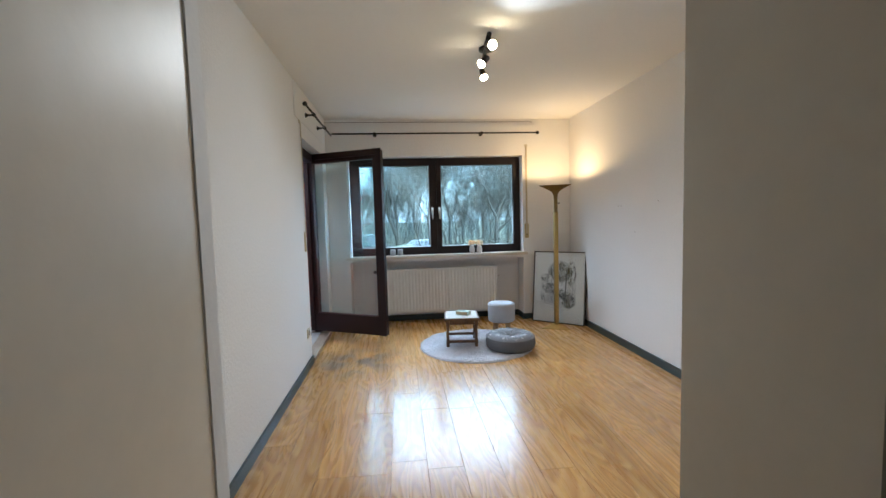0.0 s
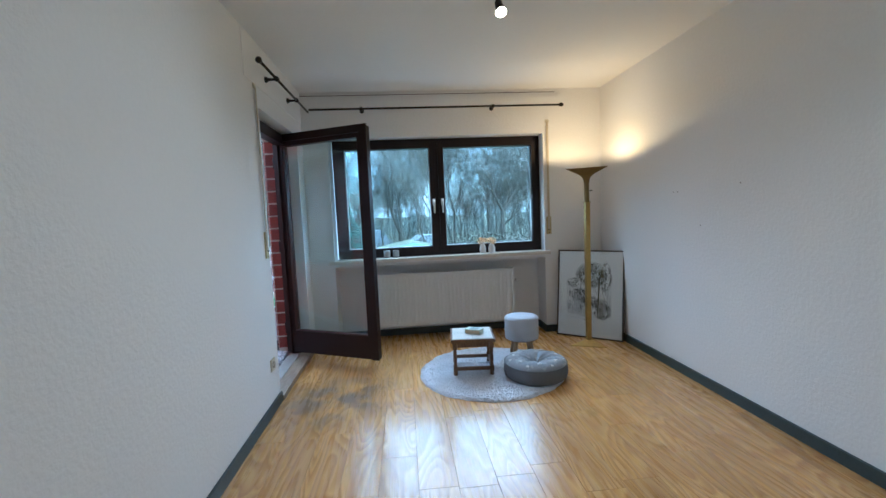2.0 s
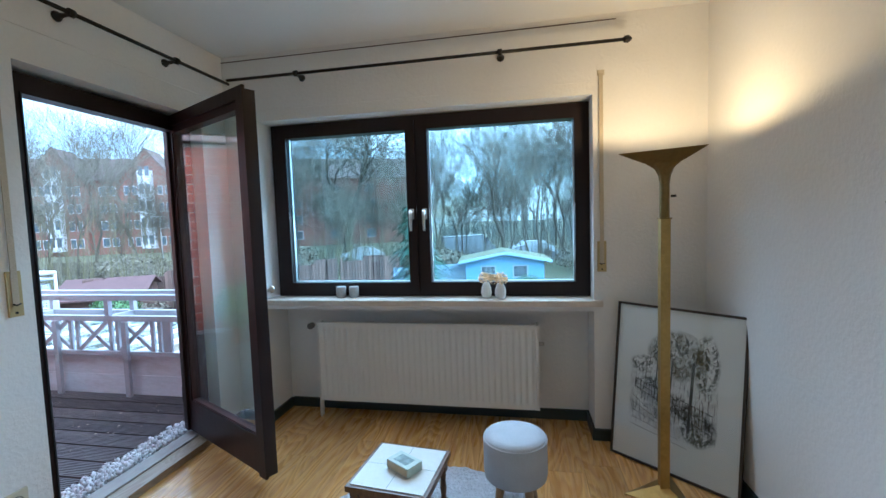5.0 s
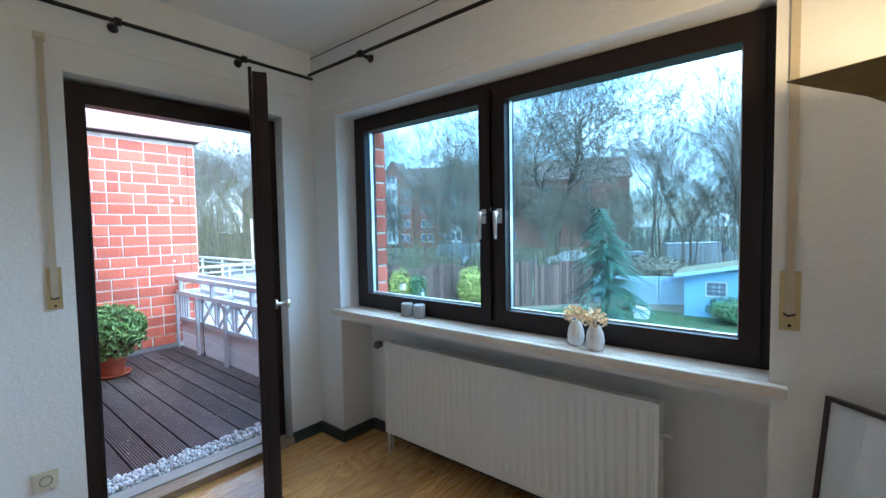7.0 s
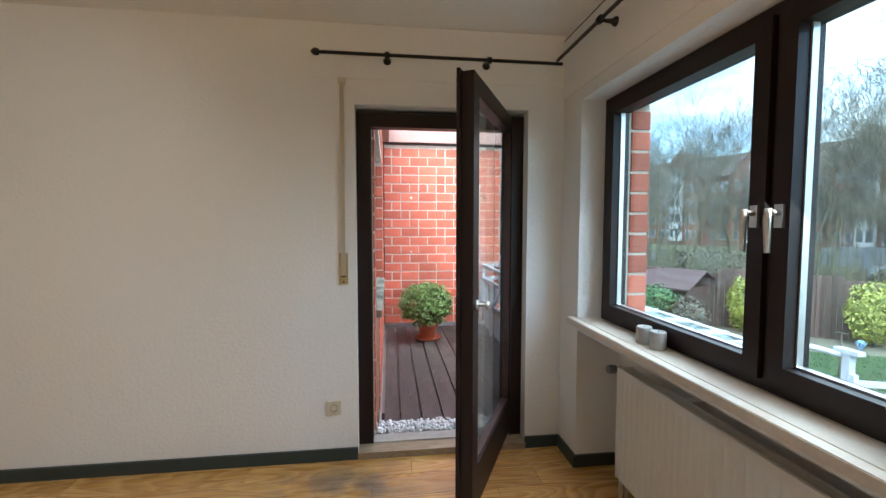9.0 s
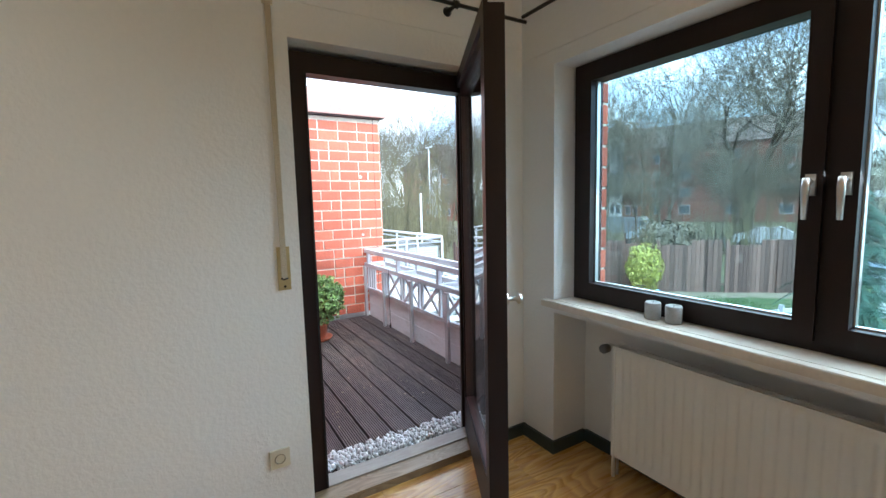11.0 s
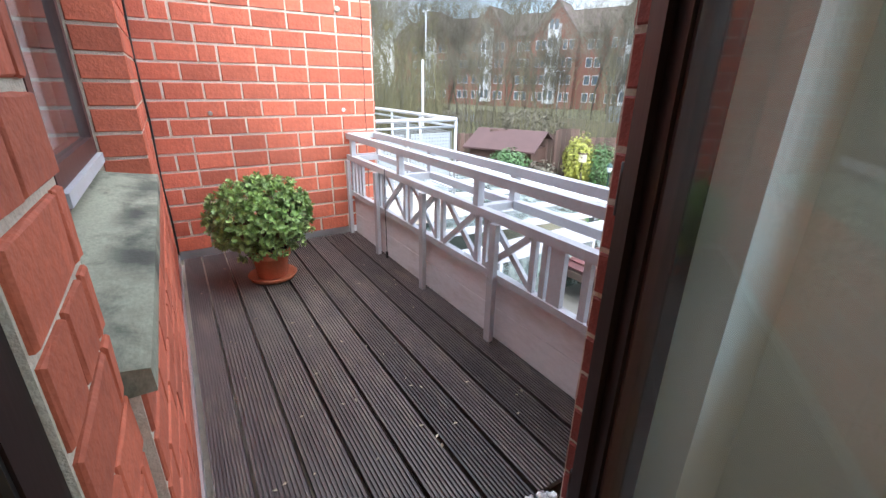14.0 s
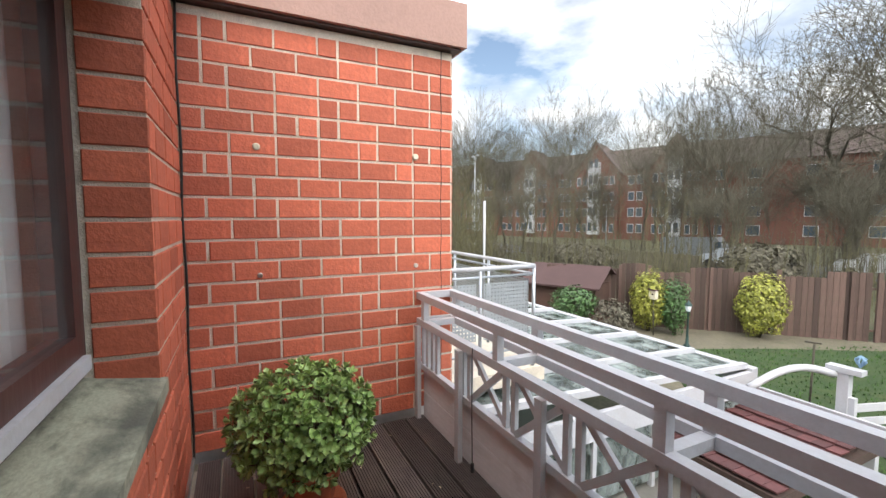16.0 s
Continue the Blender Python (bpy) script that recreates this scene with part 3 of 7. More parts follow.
# ---- house outside ----
CO, BL = 0.1142, 0.2315
slab("ground", -400, 400, -300, 500, GROUND - 0.5, GROUND, surface("leaf_litter_and_grass", (0.062, 0.066, 0.03), 0.95, var=0.35, big=0.5, fine=18, bumps=0.6, bdist=0.03, stain=(0.10, 0.07, 0.045), stain_amt=0.9), kind="structure", label="garden ground reaching the distance")
bars("outer_wall", [(OUT_W + 0.001, OUT_W + 0.145, DOOR_Y1 + 0.025, OUT_N - 0.001, GROUND, 2.7), (OUT_W + 0.001, OUT_W + 0.145, WING_Y, DOOR_Y1 + 0.025, 2.02, 2.7), (OUT_W + 0.001, OUT_W + 0.145, WING_Y, DOOR_Y1 + 0.025, GROUND, -0.35),
                    (OUT_W + 0.145, WIN_X0 - 0.0, OUT_N - 0.12, OUT_N - 0.001, GROUND, 2.7), (WIN_X1, EX + 0.3, OUT_N - 0.12, OUT_N - 0.001, GROUND, 2.7), (WIN_X0, WIN_X1, OUT_N - 0.12, OUT_N - 0.001, 2.06, 2.7), (WIN_X0, WIN_X1, OUT_N - 0.12, OUT_N - 0.001, GROUND, 0.83)],
     M_MORTAR, kind="structure", label="brick outer wall of the house")
WX0, WX1, WZ0, WZ1 = -3.15, -1.35, 0.80, 2.06
bars("wall_wing", [(FAR_X, WX0, 3.70, WING_Y - 0.001, GROUND, COPE_Z - 0.02), (WX1, -1.062, 3.70, WING_Y - 0.022, GROUND, COPE_Z - 0.02), (WX0, WX1, 3.70, WING_Y - 0.001, GROUND, WZ0 - 0.062), (WX0, WX1, 3.70, WING_Y - 0.001, WZ1, COPE_Z - 0.02)],
     M_MORTAR, kind="structure", label="brick wing wall with window")
slab("wall_far", FAR_X - 0.35, FAR_X - 0.001, 3.2, FAR_Y1, GROUND, COPE_Z - 0.02, M_MORTAR, kind="structure", label="red brick end wall of the balcony")
bars("coping", [(FAR_X - 0.45, FAR_X + 0.08, WING_Y - 0.5, FAR_Y1 + 0.07, COPE_Z, COPE_Z + 0.27), (FAR_X + 0.08, OUT_W, WING_Y - 0.5, WING_Y + 0.08, COPE_Z, COPE_Z + 0.27)], M_COPING, kind="structure", label="pinkish painted concrete roof edge", bevel=0.006)
# thin dark strip stands in for the shadow under the coping
bars("coping_drip", [(FAR_X - 0.4, FAR_X + 0.05, WING_Y - 0.45, FAR_Y1 + 0.04, COPE_Z - 0.013, COPE_Z)], M_FRAME_OUT, kind="structure", label="dark strip drawn as the shade under the roof edge")
# unseen house mass, added so that the balcony and near garden lie in shadow
slab("roof", -12, EX + 6, -6, 3.6, 2.76, 3.1, M_COPING, kind="structure", label="unseen flat roof of the house, added to cast its shadow")
slab("roof_room", OUT_W, EX + 6, 3.6, OUT_N, 2.76, 3.1, M_COPING, kind="structure", label="unseen flat roof over the room, added to cast its shadow")
bars("wall_house", [(-12, -11.7, -6, 3.6, GROUND, 2.7), (EX + 5.7, EX + 6, -6, OUT_N, GROUND, 2.7), (-12, EX + 6, -6.3, -6, GROUND, 2.7)], M_MORTAR, kind="structure", label="unseen outer walls of the house, added to block light")

# wing window
ww = thing("window_2", "weathered brown two-part window with white sill strip in brick wing", "window", kind="structure")
WY = 3.885
bars("window_frame", [(WX0, WX0 + 0.10, WY - 0.07, WY, WZ0 + 0.032, WZ1), (WX1 - 0.07, WX1, WY - 0.07, WY, WZ0 + 0.032, WZ1), (WX0 + 0.10, WX1 - 0.07, WY - 0.07, WY, WZ1 - 0.07, WZ1), (WX0 + 0.10, WX1 - 0.07, WY - 0.07, WY, WZ0 + 0.032, WZ0 + 0.1),
                      (-2.185, -2.105, WY - 0.07, WY, WZ0 + 0.1, WZ1 - 0.07)], M_FRAME_OUT, ww, "weathered brown outer frame", 0.006)
for x0, x1 in ((WX0 + 0.09, -2.175), (-2.115, WX1 - 0.06)):
    s = bars("sash", [(x0, x0 + 0.06, WY - 0.05, WY + 0.018, WZ0 + 0.12, WZ1 - 0.06), (x1 - 0.06, x1, WY - 0.05, WY + 0.018, WZ0 + 0.12, WZ1 - 0.06), (x0 + 0.06, x1 - 0.06, WY - 0.05, WY + 0.018, WZ0 + 0.12, WZ0 + 0.19), (x0 + 0.06, x1 - 0.06, WY - 0.05, WY + 0.018, WZ1 - 0.12, WZ1 - 0.06)], M_FRAME_OUT, ww, "brown window sash", 0.006)
    g = slab("pane", x0 + 0.055, x1 - 0.055, WY - 0.02, WY - 0.001, WZ0 + 0.185, WZ1 - 0.115, glass_mat("wing_glass", (0.9, 0.92, 0.92), 0.09, 0.10), s)
    g.visible_shadow = False
    slab("drip_rail", x0, x1, WY + 0.002, WY + 0.036, WZ0 + 0.075, WZ0 + 0.118, M_WHITEWOOD, ww, "white aluminium drip rail", 0.003)
slab("room_behind", WX0 - 0.3, WX1 + 0.3, 2.2, 2.25, -0.2, 2.4, M_WALL, kind="structure", label="wall of the room behind the wing window")
t = thing("curtain", "sheer white curtain behind the wing window", "curtain")
bm = bmesh.new()
xs = [WX0 + 0.1 + 0.016 * i for i in range(78)]
v = [[bm.verts.new((x, 3.76 + 0.022 * math.sin(i * 1.15) + k * 0.003, z)) for z in (WZ0 + 0.05, WZ1)] for k in (0, 1) for i, x in enumerate(xs)]
for a in range(77):
    for o in (0, 78):
        bm.faces.new((v[o + a][0], v[o + a + 1][0], v[o + a + 1][1], v[o + a][1])).smooth = True
part("cloth", bm, surface("sheer_curtain", (0.85, 0.86, 0.86), 0.9, var=0.06, fine=200, bumps=0.1), t)
bm = bmesh.new()
box(bm, WX0 - 0.0, WX1 + 0.0, WY - 0.07, WING_Y + 0.024, WZ0 - 0.062, WZ0 + 0.03)
for vv in bm.verts:
    if vv.co.y > WING_Y and vv.co.z > WZ0 - 0.03:
        vv.co.z -= 0.045
bmesh.ops.subdivide_edges(bm, edges=bm.edges, cuts=6, use_grid_fill=True)
for vv in bm.verts:
    vv.co += Vector((0, noise.noise(vv.co * 9) * 0.006, noise.noise(vv.co * 7) * 0.003))
part("stone_sill", bm, M_STONE, None, "mossy weathered stone window sill", 0.0, "structure")

# ---- balcony floor ----
y, k = WING_Y - 0.003, 0
BW = 0.150
deck = thing("deck", "dark wet grooved timber decking", "decking", kind="structure")
prof = []
for i in range(10):
    a = 0.005 + i * (BW - 0.012) / 10
    w = (BW - 0.012) / 10
    prof += [(a, 0.0), (a + w * 0.5, 0.0), (a + w * 0.57, -0.009), (a + w * 0.93, -0.009)]
prof.append((BW - 0.007, 0.0))
me_board = None
while y < 5.36:
    bm = bmesh.new()
    top = [[bm.verts.new((x, py, pz)) for py, pz in prof] for x in (FAR_X + 0.03, -1.268)]
    bot = [[bm.verts.new((x, py, -0.027)) for py in (0.005, BW - 0.007)] for x in (FAR_X + 0.03, -1.268)]
    for i in range(len(prof) - 1):
        bm.faces.new((top[0][i], top[0][i + 1], top[1][i + 1], top[1][i]))
    bm.faces.new((bot[0][0], top[0][0], top[1][0], bot[1][0]))
    bm.faces.new((bot[0][1], bot[1][1], top[1][-1], top[0][-1]))
    bm.faces.new((bot[1][0], *top[1], bot[1][1]))
    bm.faces.new((*top[0][::-1], bot[0][0], bot[0][1]))
    b = part("board", bm, M_DECK, deck)
    b.location = (0, y, DECK_Z + random.uniform(-0.001, 0.001))
    if k == 0:
        b.location.y, b.scale = y + 0.034, (1, (BW - 0.034) / BW, 1)
    k += 1
    if y + BW > 5.408:
        b.scale = (1, (5.408 - y) / BW, 1)
    y += BW
slab("balcony_slab", FAR_X + 0.0, OUT_W + 0.1, WING_Y, 5.5, -0.28, -0.02, M_MORTAR, kind="structure", label="concrete balcony slab")
bars("flashing", [(FAR_X + 0.002, FAR_X + 0.001, WING_Y + 0.001, 5.5, 0.02, 0.085), (FAR_X + 0.001, OUT_W, WING_Y + 0.002, WING_Y + 0.014, 0.02, 0.07)], M_ALU, kind="structure", label="pale metal flashing at deck edge")

# gravel strip
bm = bmesh.new()
rnd = random.Random(5)
for i in range(1400):
    x, yy = rnd.uniform(-1.262, -1.115), rnd.uniform(DOOR_Y0 + 0.07, DOOR_Y1 + 0.03)
    r = rnd.uniform(0.007, 0.014)
    c = Vector((x, yy, rnd.uniform(0.005, 0.048)))
    m = Matrix.Translation(c) @ Euler((rnd.random() * 6, rnd.random() * 6, rnd.random() * 6)).to_matrix().to_4x4() @ Matrix.Diagonal((r * 1.3, r, r * 0.75, 1))
    bmesh.ops.create_icosphere(bm, subdivisions=1, radius=1, matrix=m)
for f in bm.faces:
    f.smooth = True
part("gravel", bm, M_PEBBLE, None, "strip of pale rounded pebbles at the door", kind="stuff")
slab("gravel_bed", -1.27, FX0 - 0.02, DOOR_Y0 + 0.05, DOOR_Y1 + 0.03, -0.04, 0.01, M_SOIL, kind="structure", label="dark gravel channel")

# ---- white balustrade with planter rails ----
rail = thing("balcony_railing", "white painted timber balustrade with crossed slats and planter rails", "railing")
RX0, RX1 = FAR_X + 0.03, OUT_W - 0.006
YI, YO = 5.395, 5.62
for nm, yy, z0, z1, x0 in (("lower_rail", YI, 0.645, 0.687, RX0), ("lower_rail", YO, 0.645, 0.687, RX0), ("upper_rail", YI, 0.812, 0.855, RX0), ("upper_rail", YO, 0.812, 0.855, RX0)):
    slab(nm, x0, RX1 + (2.6 if yy == YO else 0), yy - 0.022, yy + 0.022, z0, z1, M_WHITEWOOD, rail, "", 0.003)
for z0, z1 in ((0.645, 0.687), (0.812, 0.855)):
    slab("end_rail", RX0 - 0.03, RX0 + 0.012, YI - 0.022, YO + 0.022, z0 + 0.001, z1 + 0.001, M_WHITEWOOD, rail, "", 0.003)
for i in range(5):
    x = -3.885 + i * 0.84
    if x > RX1:
        continue
    slab("cross_rail", x - 0.022, x + 0.022, YI + 0.023, YO - 0.023, 0.647, 0.685, M_WHITEWOOD, rail, "", 0.002)
    for yy in (YI, YO):
        slab("stub", x - 0.02, x + 0.02, yy - 0.018, yy + 0.018, 0.6875, 0.8115, M_WHITEWOOD, rail, "", 0.002)
slab("bottom_rail", RX0, RX1, YI - 0.018, YI + 0.018, 0.365, 0.40, M_WHITEWOOD, rail, "", 0.003)
POSTS = (-3.93, -3.37, -2.70, -2.03)
for x in POSTS:
    slab("post", x - 0.022, x + 0.022, YI - 0.045, YI - 0.019, DECK_Z - 0.03, 0.644, M_WHITEWOOD, rail, "white post", 0.003)
PAIRS = [-1.768 - 0.392 * k for k in range(6)]
for c in PAIRS:
    for o in (-0.033, 0.033):
        slab("slat", c + o - 0.015, c + o + 0.015, YI - 0.01, YI + 0.01, 0.401, 0.644, M_WHITEWOOD, rail, "", 0.002)
for x, w in ((-1.665, 0.036), (-1.52, 0.016), (-1.42, 0.016), (-1.30, 0.016), (-3.90, 0.014), (-3.83, 0.014)):
    slab("slat", x - w, x + w, YI - 0.012, YI + 0.012, 0.401, 0.644, M_WHITEWOOD, rail, "", 0.002)
for b, a in zip(PAIRS, PAIRS[1:5]):
    x0, x1 = a + 0.055, b - 0.055
    for p, q, yo in (((x0, 0.405), (x1, 0.64), -0.008), ((x0, 0.64), (x1, 0.405), 0.012)):
        bm = bmesh.new()
        prism(bm, (p[0], YI + yo, p[1]), (q[0], YI + yo, q[1]), 0.018, 0.03, (0, 0, 1))
        part("cross_slat", bm, M_WHITEWOOD, rail, "", 0.002)
for i, (z0, z1) in enumerate(((0.03, 0.195), (0.218, 0.36))):
    slab("kick_board", RX0, RX1, YI + 0.018, YI + 0.036, z0 - 0.02, z1, M_KICK, rail, "weathered white board", 0.003)

# ---- potted plant ----
pp = thing("potted_plant", "round bushy green succulent in a terracotta pot on a saucer", "potted plant", "", (-3.32, 4.60, DECK_Z + 0.001))
bm = bmesh.new()
lathe(bm, [(0, 0.004), (0.12, 0.004), (0.135, 0.006), (0.15, 0.03), (0.146, 0.032), (0.13, 0.013), (0, 0.013)], seg=40)
part("saucer", bm, M_TERRA, pp, "round terracotta saucer")
bm = bmesh.new()
lathe(bm, [(0, 0.014), (0.082, 0.014), (0.088, 0.02), (0.108, 0.15), (0.118, 0.152), (0.122, 0.156), (0.124, 0.205), (0.118, 0.209), (0.112, 0.203), (0.11, 0.185), (0, 0.183)], seg=40)
part("pot", bm, M_TERRA, pp, "terracotta flower pot")
bm = bmesh.new()
lathe(bm, [(0, 0.192), (0.06, 0.19), (0.108, 0.186), (0.108, 0.184)], seg=24)
part("soil", bm, M_SOIL, pp)
rnd = random.Random(11)
bm = bmesh.new()
bl = bmesh.new()
PC = Vector((-0.01, -0.02, 0.40))
for i in range(560):
    d = Vector((rnd.gauss(0, 1), rnd.gauss(0, 1), rnd.gauss(0.15, 1))).normalized()
    if d.z < -0.9:
        continue
    rr = (0.285, 0.285, 0.235)
    k = rnd.uniform(0.72, 1.05) * (1 + 0.10 * noise.noise(d * 2.3))
    tip = PC + Vector((d.x * rr[0], d.y * rr[1], d.z * rr[2])) * k
    if i % 3 == 0:
        tube(bm, [Vector((0, 0, 0.19)), Vector((tip.x * 0.45, tip.y * 0.45, 0.26 + 0.3 * (tip.z - 0.26))), tip], [0.006, 0.004, 0.002], 5)
    ax = (d + Vector((rnd.uniform(-0.3, 0.3), rnd.uniform(-0.3, 0.3), 0.45))).normalized()
    u = ax.orthogonal().normalized()
    w = ax.cross(u)
    n = rnd.randint(7, 10)
    for j in range(n):
        a = 2.4 * j + rnd.random()
        lay = j / n
        out = (u * math.cos(a) + w * math.sin(a))
        dr2 = (out * (0.95 - 0.65 * lay) + ax * (0.15 + 0.85 * lay)).normalized()
        side = dr2.cross(ax).normalized()
        nn = side.cross(dr2).normalized()
        L, W = rnd.uniform(0.028, 0.044), rnd.uniform(0.009, 0.014)
        b0 = tip + ax * (0.012 * lay)
        c0 = bl.verts.new(b0)
        p = [bl.verts.new(b0 + dr2 * L * f + side * W * s * g + nn * (0.1 * L * math.sin(f * 3.1))) for f, s, g in ((0.35, -1, 0.6), (0.72, -1, 1.0), (1.0, 0, 0), (0.72, 1, 1.0), (0.35, 1, 0.6))]
        mid = bl.verts.new(b0 + dr2 * L * 0.6 - nn * 0.0035)
        for q, r2 in ((c0, p[0]), (p[0], p[1]), (p[1], p[2]), (p[2], p[3]), (p[3], p[4]), (p[4], c0)):
            f = bl.faces.new((q, r2, mid))
            f.smooth = True
part("stem", bm, surface("brown_stem", (0.12, 0.075, 0.04), 0.8, bumps=0.2), pp, "thin branching stems", kind="stuff")
part("leaf", bl, M_LEAF, pp, "small glossy green leaves", kind="stuff")

# fixings on the brick
for y, z, mt in ((4.443, 1.72, 0), (5.369, 1.72, 0), (4.443, 1.02, 1), (5.369, 1.03, 1)):
    t = thing("wall_bolt", "round capped bolt fixed in the red brick wall" if mt == 0 else "grey steel bolt head in the red brick wall", "bolt", "bolts in the brick wall")
    bm = bmesh.new()
    tube(bm, [(FAR_X, y, z), (FAR_X + 0.012, y, z), (FAR_X + 0.016, y, z)], [0.02 if mt == 0 else 0.015, 0.02 if mt == 0 else 0.015, 0.012], 14)
    part("bolt_cap", bm, M_SOCKET if mt == 0 else M_METAL, t)
t = thing("black_cable", "thin black cable running down the brick corner", "cable")
bm = bmesh.new()
tube(bm, [(FAR_X + 0.012, WING_Y + 0.012 + 0.004 * math.sin(i), 0.06 + i * (COPE_Z - 0.08) / 20) for i in range(21)], 0.006, 6)
part("cable", bm, M_SEAL, t)
t = thing("black_cable", "thin black cable running down near the wall end", "cable")
bm = bmesh.new()
tube(bm, [(FAR_X + 0.004, 5.55 + 0.003 * math.sin(i * 2), 0.06 + i * (COPE_Z - 0.08) / 20) for i in range(21)], 0.0035, 6)
part("cable", bm, M_SEAL, t)
t = rail
bm = bmesh.new()
tube(bm, [(-3.24, YI - 0.024, 0.69), (-3.235, YI - 0.028, 0.4), (-3.225, YI - 0.03, 0.10)], 0.003, 6)
tube(bm, [(-3.225, YI - 0.03, 0.10), (-3.225, YI - 0.03, 0.055)], 0.009, 8)
part("cord", bm, M_SEAL, rail, "thin black hanging cord")
# leaf litter on the deck
rnd = random.Random(4)
bm = bmesh.new()
for i in range(70):
    c = Vector((rnd.uniform(-3.8, -1.4), rnd.uniform(WING_Y + 0.1, 5.3), DECK_Z + 0.004))
    r = rnd.uniform(0.004, 0.010)
    a = rnd.random() * 6.28
    vs = [bm.verts.new(c + Vector((math.cos(a + q) * r * s, math.sin(a + q) * r * s, 0.002 * (k % 2)))) for k, (q, s) in enumerate(((0, 1.4), (1.3, 0.6), (3.14, 1.2), (4.6, 0.7)))]
    t2 = bm.verts.new(c + Vector((0, 0, -0.003)))
    bm.faces.new(vs)
    for k in range(4):
        bm.faces.new((vs[k], vs[(k + 1) % 4], t2))
part("leaf_litter", bm, surface("dry_litter", (0.42, 0.36, 0.26), 0.8, rand=0.3, island=True), None, "scattered dry leaf scraps on the deck", kind="stuff")


# ---- things in the room ----
M_CLOTH = surface("pale_grey_felt", (0.50, 0.52, 0.56), 0.95, var=0.08, big=8, fine=180, bumps=0.4, spec=0.2)
M_CUSH = surface("grey_canvas", (0.15, 0.16, 0.18), 0.9, var=0.1, big=9, fine=220, bumps=0.4, spec=0.2)
M_RUG = surface("pale_shaggy_wool", (0.66, 0.66, 0.70), 1.0, var=0.16, big=7, fine=60, bumps=0.9, bdist=0.01, spec=0.1)
M_BEECH = wood_grain("pale_beech", (0.42, 0.27, 0.14), (0.55, 0.38, 0.22), 0.45, "Z", 2.0, 0.05)
M_TEAK = wood_grain("dark_turned_oak", (0.09, 0.045, 0.022), (0.19, 0.10, 0.05), 0.35, "Z", 2.0, 0.05)
M_CREAM = surface("painted_tile_top", (0.62, 0.62, 0.58), 0.35, var=0.05, big=10, fine=60, bumps=0.05)
M_WHITEC = surface("white_porcelain", (0.8, 0.79, 0.77), 0.3, var=0.02, bumps=0.02)
M_DRIED = surface("dried_hydrangea_petal", (0.86, 0.64, 0.38), 0.8, var=0.2, big=30, fine=90, bumps=0.2, rand=0.35, island=True)
M_CANDLE = surface("grey_candle_wax", (0.34, 0.33, 0.32), 0.6, var=0.12, big=20, fine=90, bumps=0.3)
M_GLOW = emit("lamp_glow", (1.0, 0.72, 0.38), 30.0)

# radiator
rad = thing("radiator", "white ribbed panel radiator under the window sill", "radiator")
RXa, RXb, RZa, RZb = -0.335, 1.165, 0.135, 0.685
bm = bmesh.new()
NR = 36
w = (RXb - RXa - 0.03) / NR
cols = []
for i in range(NR):
    x = RXa + 0.015 + i * w
    for fx, d in ((0.0, 0.0), (0.42, 0.0), (0.56, 0.010), (0.84, 0.010)):
        cols.append((x + fx * w, d))
cols.append((RXb - 0.015, 0.0))
rows = ((RZa + 0.012, 0), (RZa + 0.035, 0), (RZa + 0.05, 1), (RZb - 0.05, 1), (RZb - 0.035, 0), (RZb - 0.012, 0))
grid = [[bm.verts.new((x, 5.262 + d * k, z)) for x, d in cols] for z, k in rows]
for a, b in zip(grid, grid[1:]):
    for i in range(len(cols) - 1):
        bm.faces.new((a[i], a[i + 1], b[i + 1], b[i])).smooth = True
part("front_panel", bm, M_RAD, rad, "ribbed white front panel")
for _a, _b in ((RXa, RXa + 0.016), (RXb - 0.016, RXb)):
    slab("side_frame", _a, _b, 5.258, 5.34, RZa, RZb, M_RAD, rad, "", 0.004)
bars("top_frame", [(RXa + 0.016, RXb - 0.016, 5.262, 5.275, RZb - 0.014, RZb), (RXa + 0.016, RXb - 0.016, 5.262, 5.275, RZa, RZa + 0.014)], M_RAD, rad, "", 0.003)
slab("back_panel", RXa + 0.02, RXb - 0.02, 5.33, 5.342, RZa + 0.01, RZb - 0.01, M_RAD, rad, "", 0.003)
for x in (0.0, 0.75):
    slab("bracket", x - 0.02, x + 0.02, 5.343, 5.449, RZb - 0.06, RZb - 0.03, M_RAD, rad, "")
bm = bmesh.new()
tube(bm, [(RXa + 0.01, 5.30, RZb - 0.02), (RXa - 0.03, 5.30, RZb - 0.02), (RXa - 0.045, 5.30, RZb - 0.02)], [0.012, 0.012, 0.014], 14)
tube(bm, [(RXa - 0.035, 5.30, RZb - 0.02), (RXa - 0.035, 5.272, RZb - 0.02)], 0.01, 12)
part("valve", bm, M_METAL, rad, "steel radiator valve")
bm = bmesh.new()
lathe(bm, [(0, 0), (0.016, 0), (0.021, 0.006), (0.022, 0.038), (0.018, 0.046), (0, 0.046)], seg=18)
bmesh.ops.rotate(bm, verts=bm.verts, matrix=Matrix.Rotation(radians(90), 3, "X"))
bmesh.ops.translate(bm, verts=bm.verts, vec=(RXa - 0.035, 5.272, RZb - 0.02))
part("valve_knob", bm, surface("dark_grey_plastic", (0.10, 0.10, 0.10), 0.5, var=0.1, bumps=0.1), rad, "grey ribbed thermostat knob")
bm = bmesh.new()
tube(bm, [(RXa + 0.006, 5.30, RZa + 0.02), (RXa - 0.012, 5.30, RZa + 0.02), (RXa - 0.016, 5.30, 0.09), (RXa - 0.016, 5.30, 0.001)], 0.009, 12)
part("return_pipe", bm, M_RAD, rad, "white return pipe")
bm = bmesh.new()
